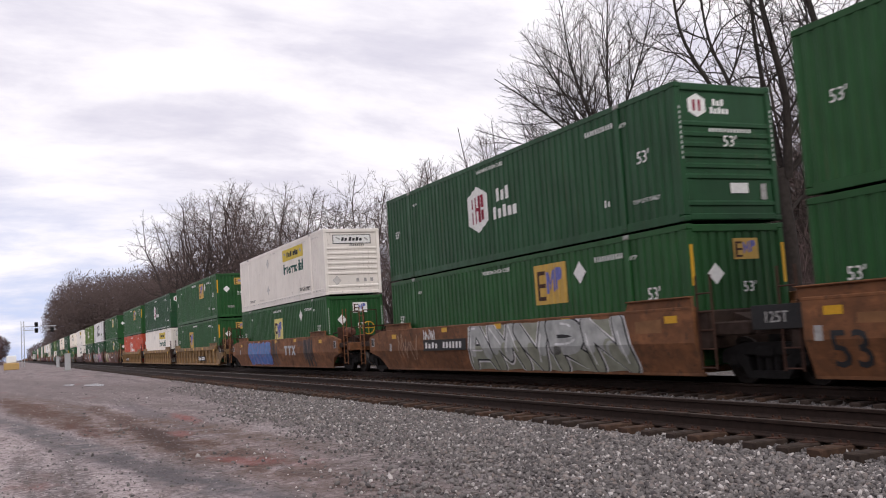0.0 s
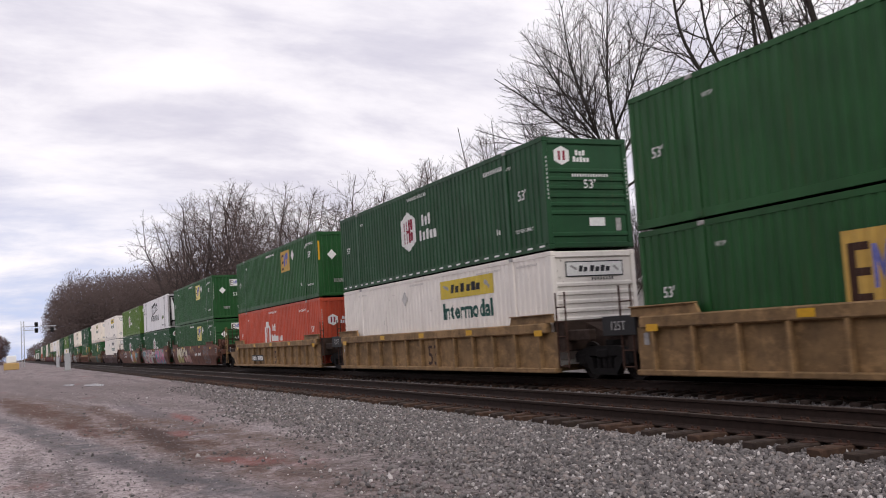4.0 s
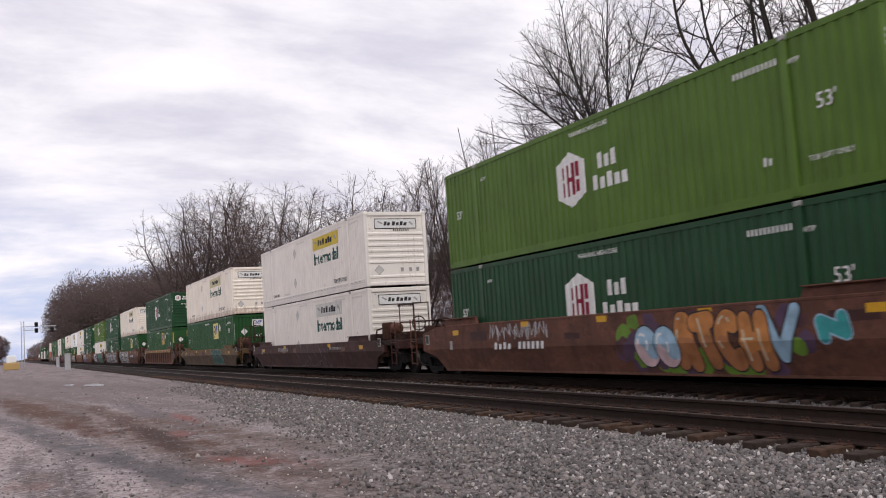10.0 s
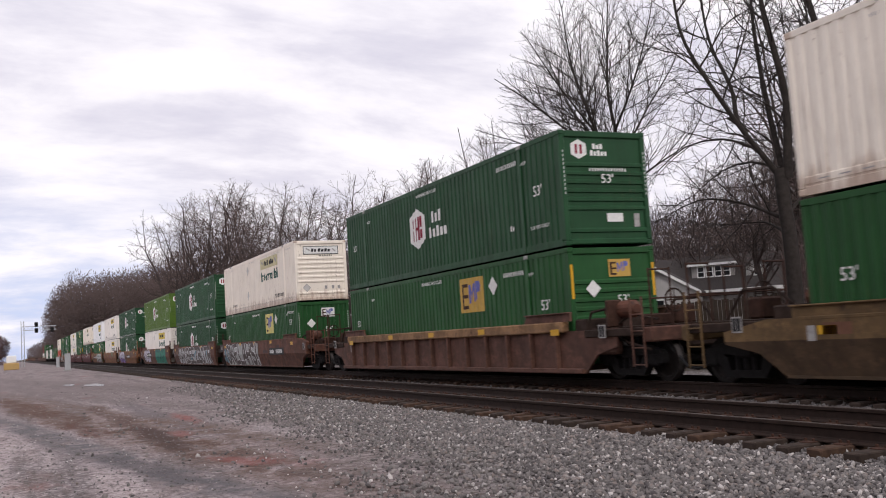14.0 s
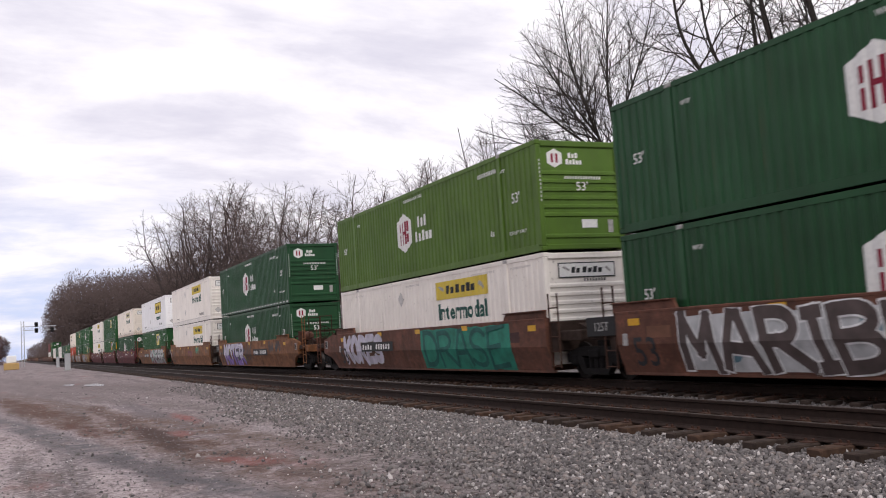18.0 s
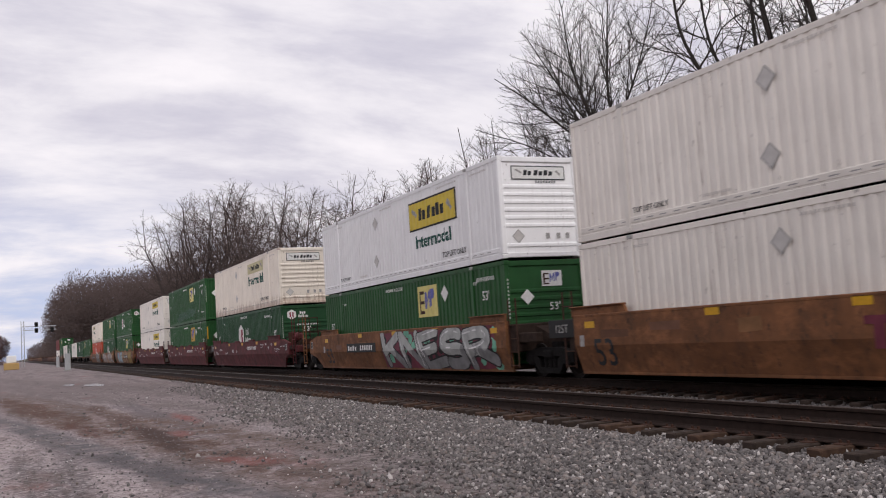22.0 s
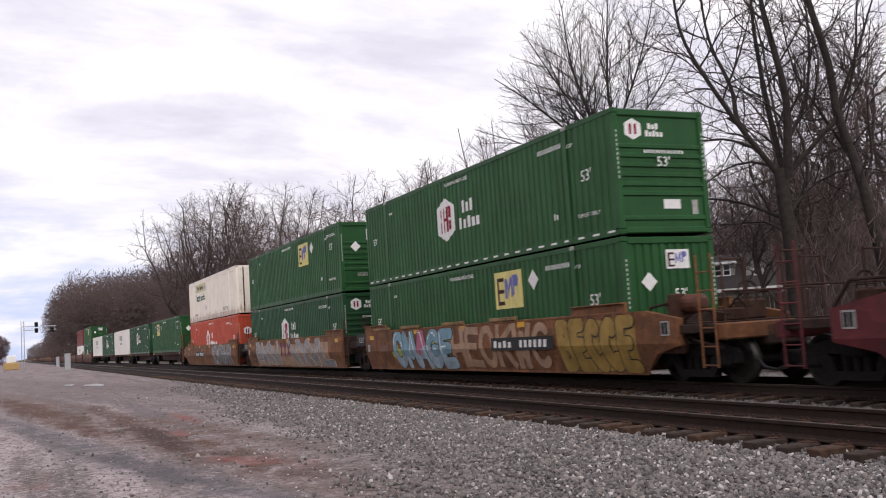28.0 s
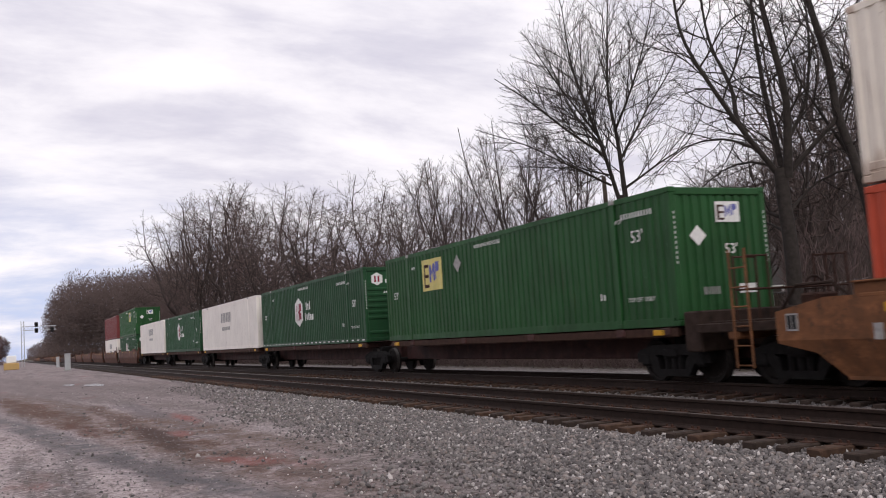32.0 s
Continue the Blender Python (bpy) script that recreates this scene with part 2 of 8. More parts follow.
    def lathe(self, ring, sides=20):
        """Rings of (radius, y) turned about the y axis."""
        k = len(ring)
        vs = [(r * math.cos(2 * math.pi * i / sides), y, r * math.sin(2 * math.pi * i / sides)) for i in range(sides) for r, y in ring]
        fs = [(i * k + j, i * k + j + 1, ((i + 1) % sides) * k + j + 1, ((i + 1) % sides) * k + j) for i in range(sides) for j in range(k - 1)]
        self.add(vs, fs)
        return self

    def mesh(self, name, *mats):
        me = bpy.data.meshes.new(name)
        me.from_pydata(self.v, [], self.f)
        for m in mats:
            me.materials.append(m)
        if len(mats) > 1:
            me.polygons.foreach_set("material_index", self.m)
        bm = bmesh.new()
        bm.from_mesh(me)
        bmesh.ops.recalc_face_normals(bm, faces=bm.faces)
        bm.to_mesh(me)
        bm.free()
        return me


CACHE = {}


def shared(key, make):
    """The mesh of that key, made once."""
    if key not in CACHE:
        CACHE[key] = make()
    return CACHE[key]


def part(name, me, parent, label="", m=None):
    ob = new(name, me)
    ob.parent = parent
    if m is not None:
        ob.matrix_basis = m
    if label:
        ob["label"] = label
    if name == "serial_mark":
        tagged(ob, kind="stuff")
    return ob


def text_mesh(s, size, mat, fat=0.0, deep=0.002):
    """Writing in the x, z plane that faces -y, its lower left corner at the origin."""
    def make():
        cu = bpy.data.curves.new("writing", "FONT")
        cu.body, cu.size, cu.extrude, cu.offset, cu.resolution_u = s, size, deep, fat, 2
        ob = bpy.data.objects.new("writing", cu)
        me = bpy.data.meshes.new_from_object(ob)
        bpy.data.objects.remove(ob)
        me.transform(Matrix.Rotation(radians(90), 4, "X"))
        me.materials.clear()
        me.materials.append(mat)
        return me
    return shared(("text", s, size, mat.name, fat), make)


ONEND = Matrix.Rotation(radians(90), 4, "Z")     # turns a side decal to face the leading end


# ---------- containers ----------
PITCH, DEPTH = 0.27, 0.026
HALF = CL / 2
SIDE = CW / 2
LIFT = 6.03


def breaks(a, b):
    """Where the corrugation bends, between a and b, with its depth there."""
    out = []
    k = int((a + HALF) / PITCH) - 1
    while True:
        x = -HALF + k * PITCH
        if x > b:
            return out
        for s, d in ((0.0, 0.0), (0.10, 0.0), (0.135, DEPTH), (0.235, DEPTH)):
            if a < x + s < b:
                out.append((x + s, d))
        k += 1


def dent(x):
    """How far the side lies behind its outer ribs at x."""
    s = (x + HALF) % PITCH
    if s < 0.10:
        return 0.0
    if s < 0.135:
        return DEPTH * (s - 0.10) / 0.035
    if s < 0.235:
        return DEPTH
    return DEPTH * (PITCH - s) / 0.035


def side_panel(mat, flat):
    def make():
        g = Geo()
        cols = [(-HALF + 0.12, 0.0)] + ([] if flat else breaks(-HALF + 0.12, HALF - 0.12)) + [(HALF - 0.12, 0.0)]
        if flat:
            cols = [(-HALF + 0.12 + i * (CL - 0.24) / 14, 0.0) for i in range(15)]
        vs, fs = [], []
        for x, d in cols:
            y = -SIDE + d + 0.004
            vs += [(x, y, 0.17), (x, y, 2.78), (x, y + 0.02, 2.78), (x, y + 0.02, 0.17)]
        for i in range(len(cols) - 1):
            for j in range(4):
                fs.append((4 * i + j, 4 * i + (j + 1) % 4, 4 * i + 4 + (j + 1) % 4, 4 * i + 4 + j))
        g.add(vs, fs)
        return g.mesh("side_panel", mat)
    return shared(("side", mat.name, flat), make)


def frame_meshes(mat):
    def make(key):
        g = Geo()
        if key == "roof":
            n = 32
            vs, fs = [], []
            for i in range(n * 2):
                x = -HALF + 0.1 + (CL - 0.2) * i / (2 * n - 1)
                z = 2.872 + (0.012 if (i // 2) % 2 else 0.0)
                vs += [(x, -SIDE + 0.05, z), (x, SIDE - 0.05, z), (x, SIDE - 0.05, 2.84), (x, -SIDE + 0.05, 2.84)]
            for i in range(2 * n - 1):
                for j in range(4):
                    fs.append((4 * i + j, 4 * i + (j + 1) % 4, 4 * i + 4 + (j + 1) % 4, 4 * i + 4 + j))
            g.add(vs, fs)
        elif key == "base":
            g.box(-HALF + 0.1, HALF - 0.1, -SIDE + 0.06, SIDE - 0.06, 0.12, 0.17)
            for i in range(26):
                x = -HALF + 0.4 + i * (CL - 0.8) / 25
                g.box(x - 0.03, x + 0.03, -SIDE + 0.05, SIDE - 0.05, 0.03, 0.12)
        elif key == "top_rail":
            g.soft(-HALF + 0.16, HALF - 0.16, -SIDE, -SIDE + 0.07, 2.775, 2.896, 0.005)
        elif key == "bottom_rail":
            g.soft(-HALF + 0.16, HALF - 0.16, -SIDE - 0.002, -SIDE + 0.08, 0.004, 0.185, 0.005)
        elif key == "deep_rail":
            g.prism_x([(-SIDE - 0.002, 0.004), (-SIDE + 0.08, 0.004), (-SIDE + 0.08, 0.33), (-SIDE + 0.012, 0.33), (-SIDE - 0.002, 0.31), (-SIDE - 0.002, 0.20), (-SIDE + 0.010, 0.19), (-SIDE + 0.010, 0.16), (-SIDE - 0.002, 0.15)], -HALF + 0.16, HALF - 0.16)
        elif key == "corner_post":
            g.soft(-0.13, 0.0, -SIDE, -SIDE + 0.15, 0.12, 2.78, 0.02)
        elif key == "lift_post":
            g.soft(-0.085, 0.085, -SIDE - 0.016, -SIDE + 0.05, 0.10, 2.80, 0.01)
        elif key == "lift_casting":
            g.soft(-0.10, 0.10, -SIDE - 0.022, -SIDE + 0.10, 0.0, 0.10, 0.015)
        elif key == "end_header":
            g.soft(-0.11, 0.0, -SIDE + 0.14, SIDE - 0.14, 2.72, 2.88, 0.02)
        elif key == "end_sill":
            g.soft(-0.11, 0.0, -SIDE + 0.14, SIDE - 0.14, 0.02, 0.16, 0.02)
        elif key == "corner_casting":
            g.soft(-0.17, 0.004, -SIDE - 0.004, -SIDE + 0.16, 0.0, 0.122, 0.018)
        return g.mesh(key, mat)
    return {k: shared((k, mat.name), lambda k=k: make(k)) for k in
            ("roof", "base", "top_rail", "bottom_rail", "deep_rail", "corner_post", "lift_post", "lift_casting", "corner_casting", "end_header", "end_sill")}


def end_wall(kind, mat):
    """The end wall that faces +x, with its edge at x = 0."""
    def make():
        g = Geo()
        if kind == "v":
            n = int((CW - 0.3) / 0.215)
            ys = []
            for k in range(n):
                y = -SIDE + 0.15 + k * (CW - 0.3) / n
                w = (CW - 0.3) / n
                ys += [(y, 0.0), (y + w * 0.40, 0.0), (y + w * 0.52, 0.04), (y + w * 0.88, 0.04)]
            ys.append((SIDE - 0.15, 0.0))
            vs, fs = [], []
            for y, d in ys:
                vs += [(-0.02 - d, y, 0.15), (-0.02 - d, y, 2.76), (-0.05 - d, y, 2.76), (-0.05 - d, y, 0.15)]
            for i in range(len(ys) - 1):
                for j in range(4):
                    fs.append((4 * i + j, 4 * i + (j + 1) % 4, 4 * i + 4 + (j + 1) % 4, 4 * i + 4 + j))
            g.add(vs, fs)
        else:
            w = SIDE - 0.14
            ring = [(-0.10, 0.16), (-0.05, 0.16)]
            for z in (0.36, 0.92, 1.14, 1.36, 1.58, 1.80, 2.02):
                ring += [(-0.05, z - 0.05), (-0.012, z - 0.03), (-0.012, z + 0.035), (-0.05, z + 0.075)]
            ring += [(-0.05, 2.72), (-0.10, 2.72)]
            g.prism(ring, -w, w)
        return g.mesh("end_wall", mat)
    return shared(("end", kind, mat.name), make)


def conform(key, me, cx, cz):
    """A copy of a side decal bent over the ribs, its centre at cx, cz on the container."""
    def make():
        bm = bmesh.new()
        bm.from_mesh(me)
        bmesh.ops.translate(bm, verts=bm.verts, vec=(cx, 0, cz))
        xs = [v.co.x for v in bm.verts]
        for x, _ in breaks(min(xs), max(xs)):
            bmesh.ops.bisect_plane(bm, geom=bm.verts[:] + bm.edges[:] + bm.faces[:], plane_co=(x, 0, 0), plane_no=(1, 0, 0))
        for v in bm.verts:
            v.co.y += -SIDE + dent(v.co.x)
        out = bpy.data.meshes.new(me.name)
        bm.to_mesh(out)
        bm.free()
        for m in me.materials:
            out.materials.append(m)
        return out
    return shared(("bent", key, round(cx, 2), round(cz, 2)), make)


def flat_shape(g, pts, lift, mat=0):
    """A polygon in x, z facing -y, lift metres in front."""
    g.mat = mat
    g.add([(x, -lift, z) for x, z in pts], [tuple(range(len(pts)))])


def rect(g, x0, x1, z0, z1, lift, mat=0, slant=0.0):
    flat_shape(g, [(x0, z0), (x1, z0), (x1 + slant, z1), (x0 + slant, z1)], lift, mat)


def bars(g, x, z, w, h, n, lift, mat=0, slant=0.0, gap=0.25):
    """A word as n plain blocks."""
    s = w / n
    for i in range(n):
        k = 1.0 if i == 0 or n > 5 else (0.78, 0.78, 1.0)[i % 3]
        rect(g, x + i * s, x + (i + 1 - gap) * s, z, z + h * k, lift, mat, slant * k)


def hexa_mark(inc):
    def make():
        g = Geo()
        if inc:
            flat_shape(g, [(-0.64, -0.75), (0.64, -0.75), (0.64, 0.28), (0.34, 0.40), (0.20, 0.62), (-0.20, 0.62), (-0.34, 0.40), (-0.64, 0.28)], 0.004, 0)
            for x0, x1 in ((-0.36, -0.26), (-0.18, -0.10), (0.10, 0.18), (0.26, 0.36)):
                rect(g, x0, x1, -0.62, 0.30, 0.008, 2)
            bars(g, 0.95, 0.10, 0.75, 0.36, 3, 0.004)
            bars(g, 0.78, -0.42, 1.35, 0.34, 5, 0.004)
            bars(g, 2.35, -0.42, 0.55, 0.26, 3, 0.004)
        else:
            flat_shape(g, [(0, 0.68), (-0.62, 0.40), (-0.62, -0.40), (0, -0.68), (0.62, -0.40), (0.62, 0.40)], 0.004, 0)
            for x0, x1, z0, z1 in ((-0.36, -0.25, -0.40, 0.33), (-0.17, -0.06, -0.40, 0.38), (0.06, 0.17, -0.38, 0.40), (0.25, 0.36, -0.33, 0.40)):
                rect(g, x0, x1, z0, -0.04, 0.008, 1)
                rect(g, x0, x1, 0.04, z1, 0.008, 1)
            rect(g, -0.17, 0.17, -0.05, 0.05, 0.009, 1)
            bars(g, 1.16, 0.06, 0.80, 0.36, 3, 0.004)
            bars(g, 0.92, -0.42, 1.40, 0.34, 5, 0.004)
        return g.mesh("company_emblem", MARKW, MARKR, RED)
    return shared(("hexa", inc), make)


def square_mark(panel, w=1.5, h=1.02):
    def make():
        g = Geo()
        rect(g, -w / 2, w / 2, -h / 2, h / 2, 0.004, 0)
        rect(g, -0.43 * w, -0.34 * w, -0.40 * h, 0.34 * h, 0.008, 1)
        for z in (-0.40, -0.08, 0.24):
            rect(g, -0.34 * w, -0.14 * w, z * h, (z + 0.10) * h, 0.008, 1)
        rect(g, -0.11 * w, -0.06 * w, -0.24 * h, 0.30 * h, 0.008, 2)
        rect(g, 0.09 * w, 0.14 * w, -0.20 * h, 0.34 * h, 0.008, 2)
        flat_shape(g, [(-0.06 * w, 0.30 * h), (-0.06 * w, 0.08 * h), (0.015 * w, -0.18 * h), (0.015 * w, 0.04 * h)], 0.008, 2)
        flat_shape(g, [(0.09 * w, 0.34 * h), (0.015 * w, 0.04 * h), (0.015 * w, -0.18 * h), (0.09 * w, 0.12 * h)], 0.008, 2)
        rect(g, 0.18 * w, 0.24 * w, -0.16 * h, 0.38 * h, 0.008, 2)
        flat_shape(g, [(0.24 * w, 0.06 * h), (0.36 * w, 0.10 * h), (0.40 * w, 0.24 * h), (0.36 * w, 0.38 * h), (0.24 * w, 0.38 * h)], 0.008, 2)
        return g.mesh("company_panel", panel, MARKN, MARKB)
    return shared(("square", panel.name, w, h), make)


def banner_mark(panel, w, h, border):
    def make():
        g = Geo()
        if border:
            rect(g, -w / 2 - border, w / 2 + border, -h / 2 - border, h / 2 + border, 0.004, 1)
        rect(g, -w / 2, w / 2, -h / 2, h / 2, 0.007, 0)
        flat_shape(g, [(-0.45 * w, 0.22 * h), (-0.41 * w, 0.30 * h), (-0.31 * w, 0.05 * h), (-0.33 * w, -0.10 * h)], 0.010, 2)
        flat_shape(g, [(0.33 * w, 0.10 * h), (0.36 * w, 0.26 * h), (0.44 * w, -0.10 * h), (0.42 * w, -0.24 * h)], 0.010, 2)
        bars(g, -0.29 * w, -0.22 * h, 0.17 * w, 0.46 * h, 2, 0.010, 1, 0.03)
        bars(g, -0.09 * w, -0.22 * h, 0.38 * w, 0.46 * h, 4, 0.010, 1, 0.03)
        return g.mesh("company_panel", panel, MARKK, GREYD)
    return shared(("banner", panel.name, w, h, border), make)


def wide_text(s, width, mat, fat=0.0):
    """Writing drawn to a width, centred on the origin."""
    def make():
        me = text_mesh(s, 1.0, mat, fat).copy()
        co = np.empty(len(me.vertices) * 3)
        me.vertices.foreach_get("co", co)
        co = co.reshape(-1, 3)
        lo, hi = co.min(0), co.max(0)
        k = width / (hi[0] - lo[0])
        co = (co - (lo + hi) / 2) * (k, 1, k)
        me.vertices.foreach_set("co", co.ravel())
        me.update()
        return me
    return shared(("wide", s, width, mat.name, fat), make)


def tight_text(s, width, mat, fat=0.0, gap=0.07):
    """Writing set letter by letter with even gaps, drawn to a width and centred on the origin."""
    def make():
        bm = bmesh.new()
        x = 0.0
        for ch in s:
            src = text_mesh(ch, 1.0, mat, fat)
            xs = [v.co.x for v in src.vertices]
            n = len(bm.verts)
            bm.from_mesh(src)
            bm.verts.ensure_lookup_table()
            for v in bm.verts[n:]:
                v.co.x += x - min(xs)
            x += max(xs) - min(xs) + gap
        zs = [v.co.z for v in bm.verts]
        k = width / (x - gap)
        for v in bm.verts:
            v.co = ((v.co.x - (x - gap) / 2) * k, v.co.y, (v.co.z - (min(zs) + max(zs)) / 2) * k)
        me = bpy.data.meshes.new("lettering")
        bm.to_mesh(me)
        bm.free()
        me.materials.append(mat)
        return me
    return shared(("tight", s, width, mat.name, fat), make)


def bar_mesh(n, w, h, mat, vertical=False):
    def make():
        g = Geo()
        if vertical:
            for i in range(n):
                rect(g, -w / 2, w / 2, -h / 2 + i * h / n, -h / 2 + (i + 0.58) * h / n, 0.0)
        else:
            bars(g, -w / 2, -h / 2, w, h, n, 0.0, 0, 0.0, 0.5)
        return g.mesh("serial_mark", mat)
    return shared(("bars", n, w, h, mat.name, vertical), make)


def shape_mesh(name, pts, mat):
    def make():
        g = Geo()
        flat_shape(g, pts, 0.0)
        return g.mesh(name, mat)
    return shared((name, tuple(pts), mat.name), make)


def diamond(s):
    return [(0, -s), (s, 0), (0, s), (-s, 0)]


def hollow_diamond(s):
    """A diamond-shaped frame with a paler plate inside."""
    def make():
        g = Geo()
        flat_shape(g, diamond(s), 0.0, 0)
        flat_shape(g, diamond(s * 0.86), 0.003, 1)
        return g.mesh("placard_holder", GREYD, PLATE)
    return shared(("holder", s), make)


def on_side(name, me, box, dx, z, label="", lift=0.005):
    return part(name, me, box, label, Matrix.Translation((HALF + dx, -SIDE - lift, z)))


def on_end(name, me, box, y, z, label="", lift=0.012):
    return part(name, me, box, label, Matrix.Translation((HALF + lift, y, z)) @ ONEND)


def bent(name, key, me, box, dx, z, label=""):
    return part(name, conform(key, me, HALF + dx, z), box, label)


NAMES = {"hexa": "dark green", "lime": "lime green", "square": "green", "banner": "white", "bannerb": "bright white", "cream": "rust-stained cream",
         "chill": "white refrigerated", "inc": "orange-red", "plainw": "white", "red": "dull red"}
COATS = {"hexa": GREENA, "lime": LIME, "square": GREENB, "banner": WHITE, "bannerb": BRIGHT, "cream": CREAM, "chill": REEFER, "inc": RED, "plainw": WHITE, "red": DULLRED}
ENDWORD = {"v": "a vertically ribbed end", "h": "a horizontally ribbed end", "d": "end doors with locking bars", "r": "a cooling unit"}


def reefer_end(box, coat):
    """Frame of bare metal round a moulded cooling unit with a dark grille and a fuel tank below."""
    # Black bulkhead colour stands in for shade in the gaps round the unit.
    g = Geo()
    g.soft(-0.75, -0.70, -SIDE + 0.1, SIDE - 0.1, 0.1, 2.8, 0.02)
    part("bulkhead", g.mesh("bulkhead", BLACKP), box, "bulkhead coloured black for the shade behind the cooling unit", Matrix.Translation((HALF, 0, 0)))
    g = Geo()
    g.prism_x([(-0.92, 0.66), (0.92, 0.66), (0.98, 1.5), (0.98, 2.62), (-0.98, 2.62), (-0.98, 1.5)], -0.72, -0.20)
    part("cooling_unit", g.mesh("cooling_unit", coat), box, "white moulded cooling unit housing", Matrix.Translation((HALF, 0, 0)))
    g = Geo()
    g.prism_x([(-0.72, 1.92), (0.0, 1.78), (0.74, 1.92), (0.95, 2.58), (-0.95, 2.58)], -0.20, -0.17)
    part("grille", g.mesh("grille", BLACKP), box, "black radiator grille", Matrix.Translation((HALF, 0, 0)))
    g = Geo()
    g.soft(-0.20, -0.17, -0.45, -0.08, 1.0, 1.72, 0.01)
    part("access_panel", g.mesh("access_panel", BLACKP), box, "black access panel", Matrix.Translation((HALF, 0, 0)))
    g = Geo()
    g.soft(-0.5, 0.0, -0.95, 0.95, 0.14, 0.52, 0.09)
    for y in (-0.4, 0.4):
        g.soft(-0.52, 0.015, y - 0.04, y + 0.04, 0.13, 0.54, 0.02)
    part("fuel_tank", g.mesh("fuel_tank", SILVER), box, "bare metal fuel tank", Matrix.Translation((HALF, 0, 0)))


def container(kind, end, at, z, back=False, dash=False, gold=False, grass=False, low=False, mid=False):
    """One 53-foot box; its leading end starts at `at` on the line."""
    coat = GREENB if grass else COATS[kind]
    box = new("container")
    tagged(box, f"{NAMES[kind]} container with {ENDWORD[end]}, {'stacked on another' if z > 3 else ('on a spine car' if z > 1 else 'in a well car')}",
           "container", "freight train load")
    fr = frame_meshes(coat)
    flat = kind in ("chill", "plainw")
    rot = Matrix.Rotation(math.pi, 4, "Z")
    for m in (None, rot):
        part("side_panel", side_panel(coat, flat), box, "", m)
        part("top_rail", fr["top_rail"], box, "", m)
        part("bottom_rail", fr["deep_rail" if kind in ("banner", "bannerb", "cream") else "bottom_rail"], box, "", m)
        for sx in (HALF, -HALF + 0.13):
            t = Matrix.Translation((sx, 0, 0))
            part("corner_post", fr["corner_post"] if kind != "chill" else frame_meshes(SILVER)["corner_post"], box, "", t if m is None else rot @ t)
        for sx in (HALF, -HALF + 0.166):
            for dz in (0.0, CH - 0.122):
                t = Matrix.Translation((sx, 0, dz))
                part("corner_casting", fr["corner_casting"], box, "", t if m is None else rot @ t)
        for sx in (LIFT, -LIFT):
            t = Matrix.Translation((sx, 0, 0))
            part("lift_post", (frame_meshes(SILVER) if kind == "chill" else fr)["lift_post"], box, "", t if m is None else rot @ t)
            for dz in (0.02, CH - 0.10):
                part("lift_casting", frame_meshes(GREYD if dz > 1 else coat)["lift_casting"], box, "", (t if m is None else rot @ t) @ Matrix.Translation((0, 0, dz)))
    part("roof", fr["roof"], box)
    part("base", frame_meshes(STEELD)["base"], box, "dark steel underside")
    if end == "r":
        reefer_end(box, coat)
    elif end == "d":
        door_end(box, coat)
    else:
        part("end_wall", end_wall(end, coat), box, "", Matrix.Translation((HALF, 0, 0)))
    part("end_wall", end_wall("v", coat), box, "", rot @ Matrix.Translation((HALF, 0, 0)))
    for m in (Matrix.Translation((HALF, 0, 0)), rot @ Matrix.Translation((HALF, 0, 0))):
        ef = frame_meshes(SILVER) if kind == "chill" else fr
        part("end_header", ef["end_header"], box, "", m)
        part("end_sill", ef["end_sill"], box, "", m)
    markings(box, kind, end, back, dash, gold, low, mid)
    RIDERS.append((box, at - HALF, z))
    return box


def door_end(box, coat):
    for s in (-1, 1):
        g = Geo()
        y0, y1 = (-SIDE + 0.15, -0.01) if s < 0 else (0.01, SIDE - 0.15)
        g.soft(-0.09, -0.04, y0, y1, 0.16, 2.74, 0.005)
        for z in (0.55, 0.98, 1.42, 1.85, 2.3):
            g.soft(-0.045, -0.026, y0 + 0.08, y1 - 0.08, z - 0.02, z + 0.02, 0.006)
        d = part("door", g.mesh("door", coat), box, "rust-stained cream door", Matrix.Translation((HALF, 0, 0)))
        for y in ((y0 + 0.30), (y1 - 0.30)):
            r = Geo()
            r.tube((0.0, y, 0.10), (0.0, y, 2.80), 0.032)
            for z in (0.5, 1.2, 2.1):
                r.soft(-0.04, 0.02, y - 0.05, y + 0.05, z - 0.03, z + 0.03, 0.01)
            part("locking_bar", r.mesh("locking_bar", RUSTM), d, "rusty locking bar")


